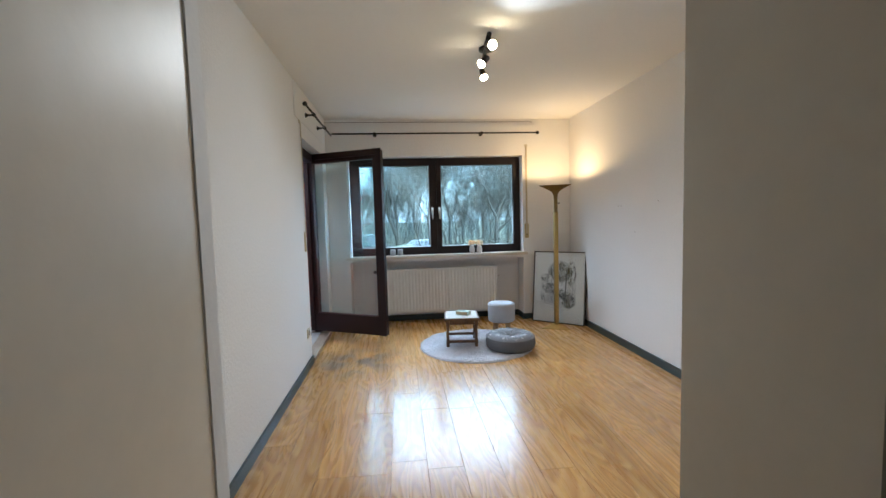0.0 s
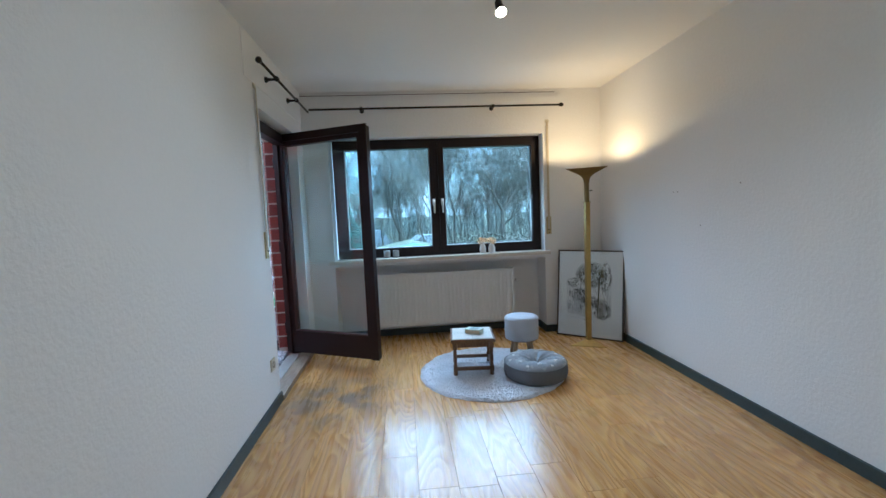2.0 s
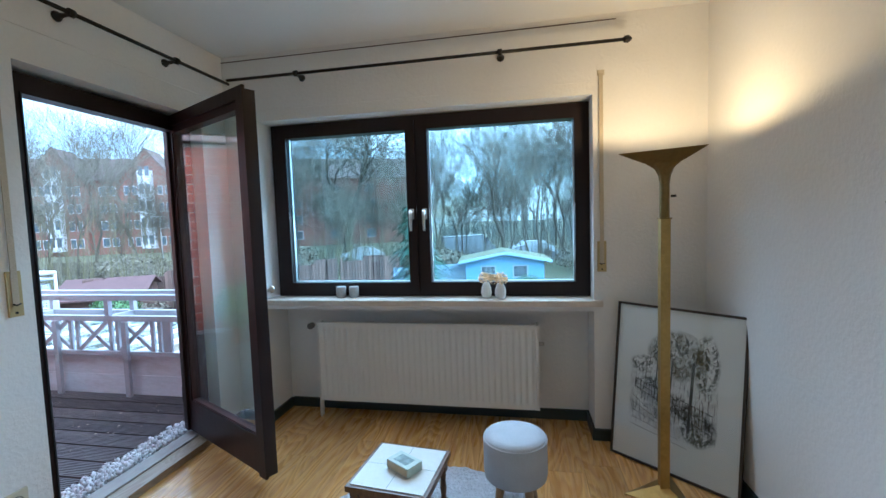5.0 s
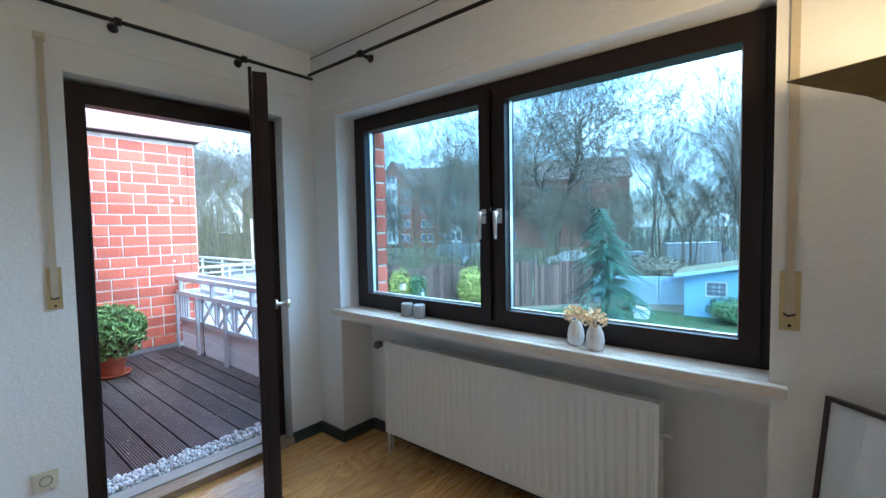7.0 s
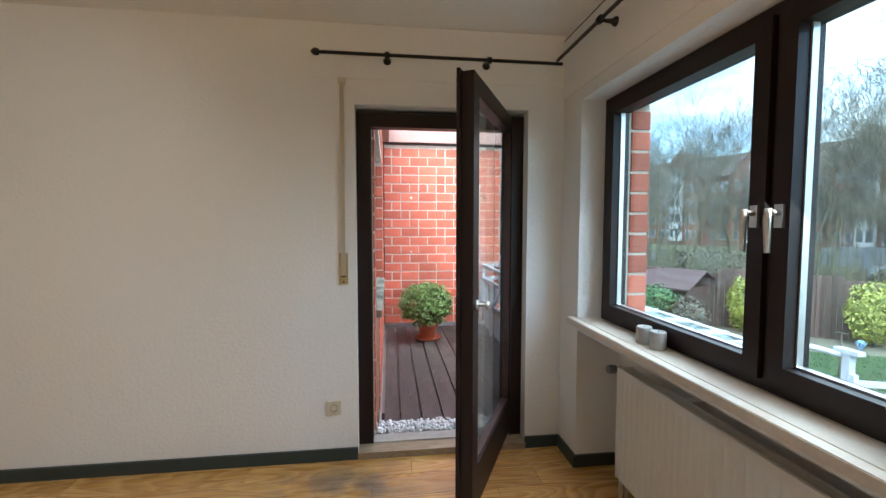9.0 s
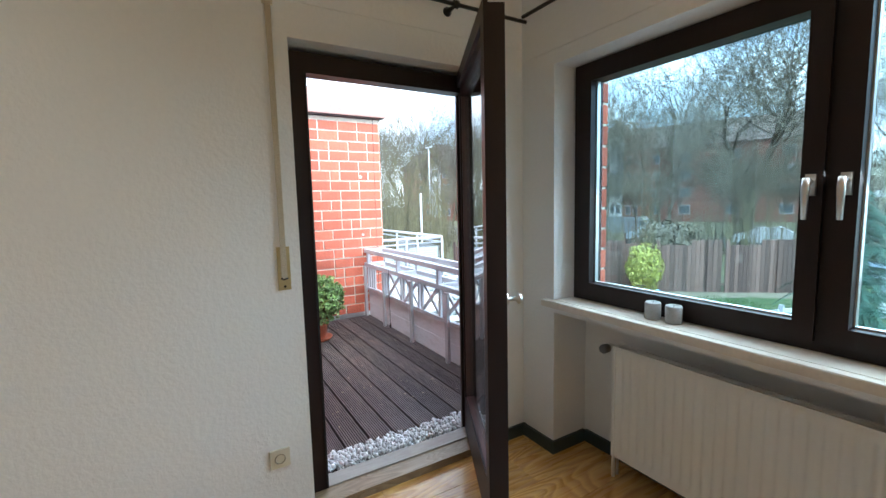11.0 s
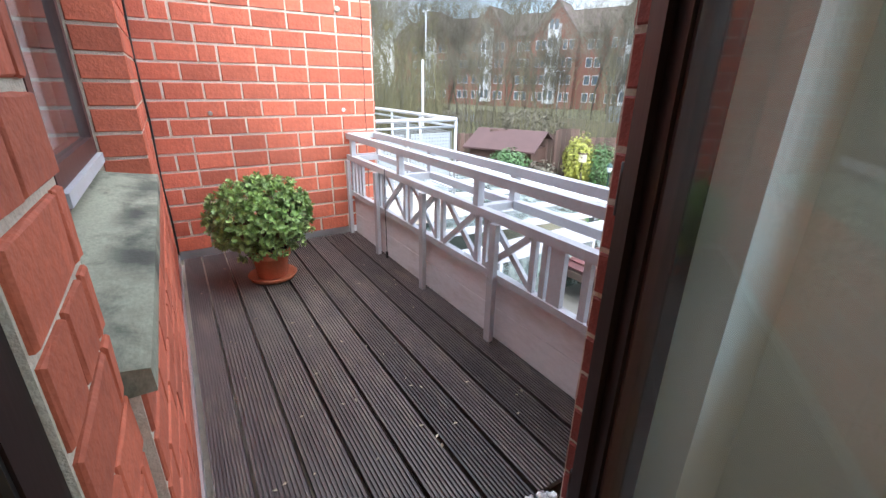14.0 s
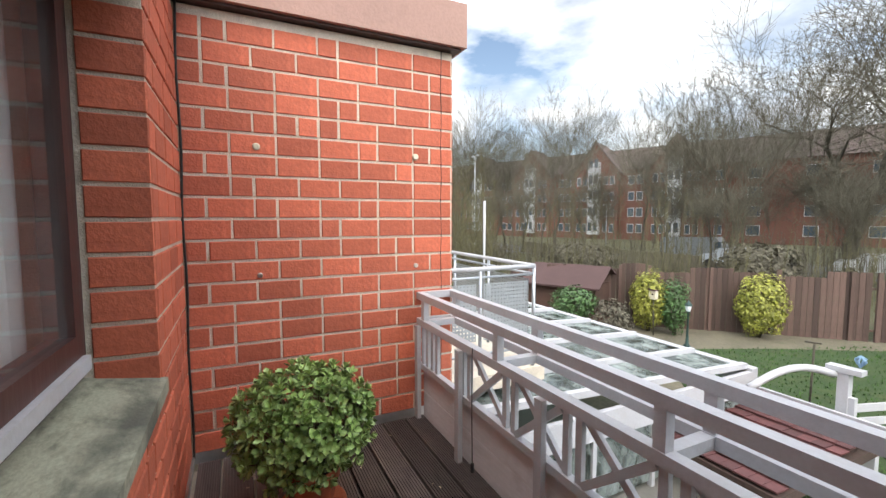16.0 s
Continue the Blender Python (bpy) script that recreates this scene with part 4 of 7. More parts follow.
tube(bm, [(RXa + 0.004, 5.31, RZb - 0.05), (RXa - 0.016, 5.33, RZb - 0.05), (RXa - 0.016, 5.33, 0.001)], 0.007, 10)
part("flow_pipe", bm, M_RAD, rad, "white flow pipe")
bm = bmesh.new()
tube(bm, [(RXb, 5.30, RZb - 0.13), (RXb + 0.035, 5.30, RZb - 0.13)], 0.011, 10)
part("vent_plug", bm, M_METAL, rad, "")

# candles and vases on the sill
for x, y in ((-0.145, 5.27), (-0.055, 5.275)):
    t = thing("pillar_candle", "short grey rustic pillar candle on the marble sill", "candle", "candles on the sill", (x, y, 0.861))
    bm = bmesh.new()
    lathe(bm, [(0, 0), (0.031, 0), (0.033, 0.004), (0.033, 0.068), (0.030, 0.074), (0.022, 0.071), (0, 0.069)], seg=28)
    for v in bm.verts:
        v.co += v.co.normalized() * noise.noise(v.co * 90) * 0.0012
    part("wax_body", bm, M_CANDLE, t)
    bm = bmesh.new()
    tube(bm, [(0, 0, 0.069), (0.001, 0, 0.078)], 0.0012, 6)
    part("wick", bm, M_BLACK, t)


def vase(x, y, s, rz):
    t = thing("vase", "small white faceted porcelain vase with dried beige hydrangea", "vase", "vases on the sill", (x, y, 0.861), rz)
    bm = bmesh.new()
    lathe(bm, [(0, 0), (0.024 * s, 0), (0.031 * s, 0.012), (0.035 * s, 0.035), (0.031 * s, 0.065), (0.021 * s, 0.092), (0.017 * s, 0.098), (0.014 * s, 0.097), (0.016 * s, 0.085), (0, 0.08)], seg=12)
    for f in bm.faces:
        f.smooth = False
    part("vase_body", bm, M_WHITEC, t, "white faceted body", 0.0015)
    r = random.Random(int(x * 1000))
    bm = bmesh.new()
    tube(bm, [(0, 0, 0.08), (0.002, 0, 0.115)], 0.002, 6)
    part("stem", bm, M_DRIED, t)
    bm = bmesh.new()
    for i in range(150):
        a, e = r.uniform(0, 6.283), r.uniform(-0.35, 1.35)
        c = Vector((math.cos(a) * math.cos(e) * 0.044, math.sin(a) * math.cos(e) * 0.044, 0.118 + math.sin(e) * 0.028)) * 1.0
        c *= r.uniform(0.85, 1.12)
        c.z = max(c.z, 0.092)
        n = Vector((r.uniform(-1, 1), r.uniform(-1, 1), r.uniform(0, 1.4))).normalized()
        u = n.orthogonal().normalized()
        v2 = n.cross(u)
        q = r.uniform(0.005, 0.009)
        vs = [bm.verts.new(c + u * (math.cos(k * 1.257) * q) + v2 * (math.sin(k * 1.257) * q) + n * (0.003 if k % 2 else 0)) for k in range(5)]
        top = bm.verts.new(c - n * 0.003)
        for k in range(5):
            bm.faces.new((vs[k], vs[(k + 1) % 5], top))
    part("flower_head", bm, M_DRIED, t, "dried beige flower head", kind="stuff")


vase(0.845, 5.262, 1.0, 20)
vase(0.935, 5.235, 1.05, 75)


# curtain rods
def rod(nm, length, m, brackets, ends):
    t = thing(nm, "black iron curtain rod on wall brackets near the ceiling", "curtain rod", "curtain rods")
    t.matrix_world = m
    bm = bmesh.new()
    tube(bm, [(0, 0, 0), (length, 0, 0)], 0.0095, 14)
    part("rod", bm, M_BLACK, t, "")
    for x in brackets:
        bm = bmesh.new()
        tube(bm, [(x, 0.0, 0.0), (x, 0.02, -0.004), (x, 0.055, -0.004), (x, 0.07, -0.004), (x, 0.078, -0.004)], [0.009, 0.008, 0.011, 0.021, 0.023], 16)
        part("bracket", bm, M_BLACK, t, "")
        bm = bmesh.new()
        tube(bm, [(x - 0.012, 0, 0), (x + 0.012, 0, 0)], 0.018, 16)
        part("ring", bm, M_BLACK, t, "")
    for x, s in ends:
        bm = bmesh.new()
        tube(bm, [(x, 0, 0), (x + 0.006 * s, 0, 0), (x + 0.014 * s, 0, 0), (x + 0.024 * s, 0, 0), (x + 0.036 * s, 0, 0), (x + 0.046 * s, 0, 0)], [0.010, 0.018, 0.018, 0.021, 0.014, 0.003], 16)
        part("finial", bm, M_BLACK, t, "")


rod("curtain_rod", 2.44, pose(-0.80, NY - 0.084, 2.318), (0.49, 1.77), ((2.44, 1),))
rod("curtain_rod", 1.36, pose(WX + 0.084, 3.79, 2.305, 0, 0, 90), (0.36, 0.93), ((0, -1),))

# ceiling spot bar
sp = thing("ceiling_spotlight", "black three-headed ceiling spotlight bar, switched on", "ceiling lamp", "", (0.60, 3.05, CEIL))
bm = bmesh.new()
tube(bm, [(-0.04, -0.30, -0.03), (0.03, 0.30, -0.03)], 0.016, 14)
part("bar", bm, M_BLACK, sp)
bm = bmesh.new()
lathe(bm, [(0, 0), (0.05, 0), (0.05, -0.02), (0.03, -0.028), (0, -0.028)], seg=24)
part("ceiling_rose", bm, M_BLACK, sp)
SPOTS = (((-0.035, -0.26, -0.05), (0.2, -0.75, -0.4)), ((-0.002, 0.02, -0.05), (-0.5, -0.35, -0.55)), ((0.03, 0.28, -0.05), (0.05, -0.5, -0.8)))
for c, d in SPOTS:
    c, d = Vector(c), Vector(d).normalized()
    bm = bmesh.new()
    tube(bm, [c + Vector((0, 0, 0.02)), c + Vector((0, 0, -0.02))], 0.008, 10)
    part("knuckle", bm, M_BLACK, sp)
    bm = bmesh.new()
    p = c + Vector((0, 0, -0.025))
    tube(bm, [p - d * 0.035, p - d * 0.03, p + d * 0.03, p + d * 0.055], [0.012, 0.02, 0.024, 0.034], 18)
    hd = part("spot_head", bm, M_BLACK, sp)
    bm = bmesh.new()
    tube(bm, [p + d * 0.0555, p + d * 0.064], [0.030, 0.024], 18)
    part("bulb", bm, M_GLOW, hd, "glowing halogen bulb")

# floor lamp
LX, LY = 1.725, 4.70
fl = thing("floor_lamp", "tall aged brass uplighter floor lamp with triangular shade, switched on", "floor lamp", "", (LX, LY, 0))


def tri(r, z, rot):
    return [(r * math.cos(radians(rot + 120 * k)), r * math.sin(radians(rot + 120 * k)), z) for k in range(3)]


ROT = 66
bm = bmesh.new()
base = [bm.verts.new(p) for p in tri(0.185, 0.0, ROT)]
b1 = [bm.verts.new(p) for p in tri(0.185, 0.006, ROT)]
ap = [bm.verts.new(p) for p in tri(0.028, 0.05, ROT)]
for a, b in ((base, b1), (b1, ap)):
    for k in range(3):
        bm.faces.new((a[k], a[(k + 1) % 3], b[(k + 1) % 3], b[k]))
bm.faces.new(base[::-1])
bm.faces.new(ap)
part("base", bm, M_BRASS, fl, "triangular brass foot", 0.002)
bm = bmesh.new()
prism(bm, (0, 0, 0.045), (0, 0, 1.335), 0.042, 0.042, (1, 0, 0))
part("pole", bm, M_BRASS, fl, "square brass pole", 0.003)
slab("collar", -0.025, 0.025, -0.025, 0.025, 1.335, 1.341, M_BRASSD, fl, "")
bm = bmesh.new()
rings = []
SR = 0.84
for r, z, q in ((0.027, 1.341, 0), (0.027, 1.50, 0), (0.034, 1.535, 0), (0.055, 1.565, 0), (0.10, 1.59, 0), (0.165, 1.612, 0), (0.245, 1.640, 0), (0.240, 1.642, 1), (0.16, 1.617, 1), (0.05, 1.58, 1), (0.02, 1.56, 1)):
    ring = []
    for k in range(3):
        a0, a1 = radians(ROT + 120 * k), radians(ROT + 120 * (k + 1))
        rs = r * (SR if r > 0.04 else 1)
        p0, p1 = Vector((math.cos(a0), math.sin(a0))) * rs, Vector((math.cos(a1), math.sin(a1))) * rs
        for s in range(4):
            f = s / 4
            p = p0.lerp(p1, f)
            blend = min(1, max(0, (0.1 - r) / 0.07))
            ang = a0 + (a1 - a0) * f
            p = p.lerp(Vector((math.cos(ang), math.sin(ang))) * r * 0.8, blend)
            ring.append(bm.verts.new((p.x, p.y, z + (0.0))))
    rings.append(ring)
for a, b in zip(rings, rings[1:]):
    for k in range(12):
        bm.faces.new((a[k], a[(k + 1) % 12], b[(k + 1) % 12], b[k]))
bm.faces.new(rings[0][::-1])
bm.faces.new(rings[-1])
part("shade", bm, M_BRASSD, fl, "dark brass flared triangular shade")
bm = bmesh.new()
tube(bm, [(0.024, -0.01, 1.44), (0.045, -0.016, 1.44)], 0.006, 10)
part("switch_knob", bm, M_BLACK, fl, "")
bm = bmesh.new()
tube(bm, [(-0.05, 0, 1.612), (0.05, 0, 1.612)], 0.006, 10)
part("bulb", bm, M_GLOW, fl, "glowing halogen tube")

# framed picture leaning in the corner
pic = thing("framed_picture", "large dark-framed ink and watercolour street print leaning in the corner", "picture")
B1, B2 = Vector((1.552, 5.075, 0.004)), Vector((2.045, 4.668, 0.004))
u = (B2 - B1).normalized()
back = Vector((-u.y, u.x, 0)).normalized()
up = (Vector((0, 0, 1)) * 0.992 + back * 0.125).normalized()
nrm = u.cross(up).normalized()
pic.matrix_world = Matrix(((u.x, up.x, nrm.x, B1.x), (u.y, up.y, nrm.y, B1.y), (u.z, up.z, nrm.z, B1.z), (0, 0, 0, 1)))
PW, PH = 0.64, 0.865
bars("frame", [(0, 0.012, 0, PH, -0.016, 0.004), (PW - 0.012, PW, 0, PH, -0.016, 0.004), (0.012, PW - 0.012, 0, 0.012, -0.016, 0.004), (0.012, PW - 0.012, PH - 0.012, PH, -0.016, 0.004)],
     surface("dark_pewter_frame", (0.06, 0.05, 0.045), 0.35, 0.6, var=0.1, bumps=0.05), pic, "thin dark metal frame", 0.0015)
m, n, l, b = nodes_of("watercolour_street")
co = n.new("ShaderNodeTexCoord")
base_c = (0.76, 0.76, 0.74)
sepx = n.new("ShaderNodeSeparateXYZ")
l.new(co.outputs["Object"], sepx.inputs[0])
wash = noise_fac(n, l, 6.0, 5, 0.65, (1, 1.4, 1), 0.40, 0.58, 0.5)
ink = noise_fac(n, l, 22.0, 8, 0.75, (1, 0.8, 1), 0.44, 0.54, 1.2)
strokes = noise_fac(n, l, 60.0, 4, 0.7, (2.2, 0.25, 1), 0.54, 0.60, 0.3)


def soft_window(out, lo0, lo1, hi0, hi1):
    a, c2, mu = n.new("ShaderNodeMapRange"), n.new("ShaderNodeMapRange"), n.new("ShaderNodeMath")
    a.inputs[1].default_value, a.inputs[2].default_value = lo0, lo1
    c2.inputs[1].default_value, c2.inputs[2].default_value, c2.inputs[3].default_value, c2.inputs[4].default_value = hi0, hi1, 1, 0
    l.new(out, a.inputs[0])
    l.new(out, c2.inputs[0])
    mu.operation = "MULTIPLY"
    l.new(a.outputs[0], mu.inputs[0])
    l.new(c2.outputs[0], mu.inputs[1])
    return mu.outputs[0]


def times(*fs):
    out = fs[0]
    for f in fs[1:]:
        mu = n.new("ShaderNodeMath")
        mu.operation, mu.use_clamp = "MULTIPLY", True
        l.new(out, mu.inputs[0])
        if isinstance(f, float):
            mu.inputs[1].default_value = f
        else:
            l.new(f, mu.inputs[1])
        out = mu.outputs[0]
    return out


X, Y = sepx.outputs["X"], sepx.outputs["Y"]
inside = times(soft_window(X, 0.09, 0.10, 0.52, 0.53), soft_window(Y, 0.16, 0.17, 0.74, 0.75))
trees = times(soft_window(Y, 0.44, 0.52, 0.64, 0.72), inside)
road = times(soft_window(Y, 0.16, 0.3, 0.46, 0.52), inside)


def blob(cx, cy, rx, ry, lo=0.55, hi=1.1):
    mp2, ln2, r2 = n.new("ShaderNodeMapping"), n.new("ShaderNodeVectorMath"), n.new("ShaderNodeMapRange")
    mp2.vector_type, ln2.operation = "TEXTURE", "LENGTH"
    mp2.inputs["Location"].default_value, mp2.inputs["Scale"].default_value = (cx, cy, 0), (rx, ry, 10)
    for i, v in enumerate((lo, hi, 1.0, 0.0)):
        r2.inputs[i + 1].default_value = v
    l.new(co.outputs["Object"], mp2.inputs["Vector"])
    l.new(mp2.outputs[0], ln2.inputs[0])
    l.new(ln2.outputs["Value"], r2.inputs["Value"])
    return r2.outputs["Result"]


crown_a, crown_b, hedge_c, verge_d = blob(0.33, 0.62, 0.15, 0.13, 0.8, 1.05), blob(0.16, 0.54, 0.08, 0.05, 0.8, 1.05), blob(0.44, 0.27, 0.09, 0.09, 0.8, 1.05), blob(0.32, 0.36, 0.09, 0.06, 0.8, 1.1)
fine_ink = noise_fac(n, l, 26.0, 7, 0.8, (1.3, 0.8, 1), 0.47, 0.53, 1.0)
col = mix_rgb(n, l, times(crown_a, wash, 0.5), base_c, (0.24, 0.29, 0.27))
col = mix_rgb(n, l, times(road, wash, 0.6), col, (0.26, 0.27, 0.29))
for zone in (crown_a, crown_b, hedge_c, verge_d, blob(0.47, 0.60, 0.06, 0.15, 0.8, 1.1), blob(0.23, 0.45, 0.08, 0.035, 0.8, 1.1)):
    col = mix_rgb(n, l, times(zone, fine_ink, 0.93), col, (0.035, 0.042, 0.035))
col = mix_rgb(n, l, times(crown_a, ink, 0.5), col, (0.16, 0.13, 0.06))
col = mix_rgb(n, l, times(road, strokes, 0.85), col, (0.05, 0.055, 0.06))
l.new(col, b.inputs["Base Color"])
b.inputs["Roughness"].default_value = 0.8
slab("print", 0.012, PW - 0.012, 0.012, PH - 0.012, -0.006, -0.003, m, pic, "ink and watercolour print of a tree-lined street")
g = slab("pane", 0.012, PW - 0.012, 0.012, PH - 0.012, 0.0, 0.002, glass_mat("picture_glass", (0.97, 0.98, 0.98), 0.05), pic, "clear glass")
g.visible_shadow = False
# inked drawing on the print
rnd = random.Random(21)
bm = bmesh.new()
for i in range(26):
    x = 0.12 + i * 0.0155
    z0 = 0.40 - 0.16 * (x - 0.12) / 0.4
    h = 0.05 + 0.07 * (x - 0.12) / 0.4
    prism(bm, (x, z0 + rnd.uniform(-0.005, 0.005), -0.0022), (x + rnd.uniform(-0.003, 0.003), z0 + h, -0.0022), 0.0022, 0.0008, (0, 0, 1))
for k in range(3):
    prism(bm, (0.12, 0.41 + 0.022 * k, -0.0022), (0.51, 0.26 + 0.05 * k, -0.0022), 0.0025, 0.0008, (0, 0, 1))
for k in range(5):
    prism(bm, (0.11, 0.36 - 0.04 * k, -0.0022), (0.20 + 0.05 * k, 0.30 - 0.035 * k, -0.0022), 0.0016, 0.0008, (0, 0, 1))
part("ink_line", bm, M_BLACK, pic, "fine ink fence and path lines", kind="stuff")
bm = bmesh.new()
for x, z0, z1, w in ((0.30, 0.33, 0.60, 0.008), (0.40, 0.24, 0.60, 0.014), (0.225, 0.37, 0.58, 0.006), (0.17, 0.40, 0.56, 0.004)):
    prism(bm, (x, z0, -0.0022), (x + 0.012, z1, -0.0022), w, 0.0008, (0, 0, 1))
part("ink_trunk", bm, surface("ink_grey_wash", (0.08, 0.085, 0.08), 0.8, bumps=0), pic, "inked tree trunks", kind="stuff")

# rug
rug = thing("round_rug", "round pale grey shaggy rug on the wooden floor", "rug", "", (0.685, 4.215, 0))
bm = bmesh.new()
R, NA, NRr = 0.575, 160, 40
r0 = random.Random(3)
ring0 = []
for j in range(NRr + 1):
    rr = R * j / NRr
    row = []
    for i in range(NA):
        a = 2 * math.pi * i / NA
        edge = 1 + (0.035 * noise.noise((math.cos(a) * 5, math.sin(a) * 5, 2)) + 0.006 * r0.uniform(-1, 1)) * (j / NRr) ** 4
        z = 0.017 + 0.006 * r0.uniform(-1, 1) + 0.007 * noise.noise((rr * math.cos(a) * 9, rr * math.sin(a) * 9, 0))
        if j == NRr:
            z = 0.002
        row.append(bm.verts.new((rr * edge * math.cos(a), rr * edge * math.sin(a), z)))
    ring0.append(row)
for a, b2 in zip(ring0[1:], ring0[2:]):
    for k in range(NA):
        bm.faces.new((a[k], a[(k + 1) % NA], b2[(k + 1) % NA], b2[k])).smooth = True
cv = bm.verts.new((0, 0, 0.017))
for k in range(NA):
    bm.faces.new((ring0[1][k], ring0[1][(k + 1) % NA], cv))
bmesh.ops.delete(bm, geom=ring0[0], context="VERTS")
part("woven_top", bm, M_RUG, rug)

# low side table
tb = thing("side_table", "small low dark oak table with pale tiled top on a rug", "table", "", (0.565, 4.285, 0.022), 0)
tb.matrix_world = pose(0.545, 4.262, 0.02, 0, 0, -6)
TW, TD, TH = 0.345, 0.35, 0.29
bm = bmesh.new()
box(bm, -TW / 2, TW / 2, -TD / 2, TD / 2, TH - 0.024, TH)
part("tabletop", bm, M_TEAK, tb, "dark oak table edge", 0.008)
bm = bmesh.new()
box(bm, -TW / 2 + 0.015, TW / 2 - 0.015, -TD / 2 + 0.015, TD / 2 - 0.015, TH, TH + 0.004)
part("tile_top", bm, M_CREAM, tb, "pale decorated tile top", 0.001)
for ix in range(1):
    bars("tile_joint", [(-0.001, 0.001, -TD / 2 + 0.016, TD / 2 - 0.016, TH + 0.004, TH + 0.0045), (-TW / 2 + 0.016, TW / 2 - 0.016, -0.001, 0.001, TH + 0.0046, TH + 0.005)], surface("tile_grout", (0.3, 0.33, 0.32), 0.8, bumps=0), tb)
bars("apron", [(-TW / 2 + 0.05, TW / 2 - 0.05, -TD / 2 + 0.018, -TD / 2 + 0.032, TH - 0.065, TH - 0.024), (-TW / 2 + 0.05, TW / 2 - 0.05, TD / 2 - 0.032, TD / 2 - 0.018, TH - 0.065, TH - 0.024),
               (-TW / 2 + 0.018, -TW / 2 + 0.032, -TD / 2 + 0.05, TD / 2 - 0.05, TH - 0.065, TH - 0.024), (TW / 2 - 0.032, TW / 2 - 0.018, -TD / 2 + 0.05, TD / 2 - 0.05, TH - 0.065, TH - 0.024)], M_TEAK, tb, "", 0.002)
for sx in (-1, 1):
    for sy in (-1, 1):
        bm = bmesh.new()
        cx, cy = sx * (TW / 2 - 0.03), sy * (TD / 2 - 0.03)
        box(bm, cx - 0.017, cx + 0.017, cy - 0.017, cy + 0.017, TH - 0.08, TH - 0.024)
        box(bm, cx - 0.016, cx + 0.016, cy - 0.016, cy + 0.016, 0.03, 0.075)
        lathe(bm, [(0, 0.075), (0.016, 0.076), (0.012, 0.085), (0.011, 0.10), (0.015, 0.13), (0.011, 0.17), (0.015, 0.19), (0.012, 0.20), (0.016, 0.211)], cx, cy, 14)
        lathe(bm, [(0, 0.0), (0.014, 0.0), (0.017, 0.01), (0.014, 0.03)], cx, cy, 14)
        part("leg", bm, M_TEAK, tb, "turned oak leg")
for a, b2 in (((-TW / 2 + 0.03, -TD / 2 + 0.03), (TW / 2 - 0.03, -TD / 2 + 0.03)), ((-TW / 2 + 0.03, TD / 2 - 0.03), (TW / 2 - 0.03, TD / 2 - 0.03)), ((-TW / 2 + 0.03, -TD / 2 + 0.03), (-TW / 2 + 0.03, TD / 2 - 0.03)), ((TW / 2 - 0.03, -TD / 2 + 0.03), (TW / 2 - 0.03, TD / 2 - 0.03))):
    bm = bmesh.new()
    prism(bm, (*a, 0.052), (*b2, 0.052), 0.018, 0.026, (0, 0, 1))
    part("stretcher", bm, M_TEAK, tb, "", 0.002)

# soap-coloured box on the table
bx = thing("small_box", "small pale green printed box lying on the low table", "box", "", (0.60, 4.27, 0.3865))
bx.matrix_world = pose(0.565, 4.25, 0.3155, 0, 0, -32) @ Matrix.Diagonal((1.3, 1.3, 1.1, 1))
bm = bmesh.new()
box(bm, -0.05, 0.05, -0.032, 0.032, 0, 0.034)
part("carton", bm, surface("pale_green_card", (0.50, 0.58, 0.52), 0.6, var=0.08, big=20, fine=60, bumps=0.05), bx, "", 0.002)
slab("printed_panel", -0.03, 0.03, -0.02, 0.02, 0.0345, 0.035, surface("grey_green_print", (0.25, 0.33, 0.32), 0.6, var=0.3, big=40, bumps=0), bx, "darker printed panel")
slab("cream_end", -0.046, 0.046, -0.0335, -0.0325, 0.004, 0.030, surface("tan_card", (0.50, 0.42, 0.27), 0.6, bumps=0), bx, "cream card side")

# stool
st = thing("round_stool", "round pale grey felt stool with four beech legs on the rug", "stool", "", (1.025, 4.50, 0.018))
bm = bmesh.new()
lathe(bm, [(0, 0.15), (0.13, 0.15), (0.142, 0.158), (0.146, 0.18), (0.146, 0.325), (0.143, 0.336), (0.139, 0.340), (0.137, 0.346), (0.10, 0.353), (0, 0.355)], seg=48)
part("seat", bm, M_CLOTH, st, "pale grey felt drum")
bm = bmesh.new()
tube(bm, [(0.1445 * math.cos(2 * math.pi * k / 48), 0.1445 * math.sin(2 * math.pi * k / 48), 0.334) for k in range(49)], 0.003, 6)
part("piping", bm, M_CLOTH, st)
for k in range(4):
    a = radians(40 + 90 * k)
    bm = bmesh.new()
    tube(bm, [(0.082 * math.cos(a), 0.082 * math.sin(a), 0.155), (0.115 * math.cos(a), 0.115 * math.sin(a), 0.0)], [0.021, 0.014], 16)
    part("leg", bm, M_BEECH, st, "tapered beech leg")

# floor cushion
cu = thing("floor_cushion", "round grey floor cushion with white heart pattern and tufted middle", "cushion", "", (0.995, 4.02, 0.018))
bm = bmesh.new()
RC = 0.235
prof = [(0.0, 0.072), (0.012, 0.078), (0.035, 0.105), (0.075, 0.132), (0.13, 0.146), (0.18, 0.145), (0.215, 0.132), (0.231, 0.116), (0.234, 0.108), (0.241, 0.085), (0.243, 0.05), (0.236, 0.016), (0.222, 0.002), (0.0, 0.0)]
NS = 96
rr = []
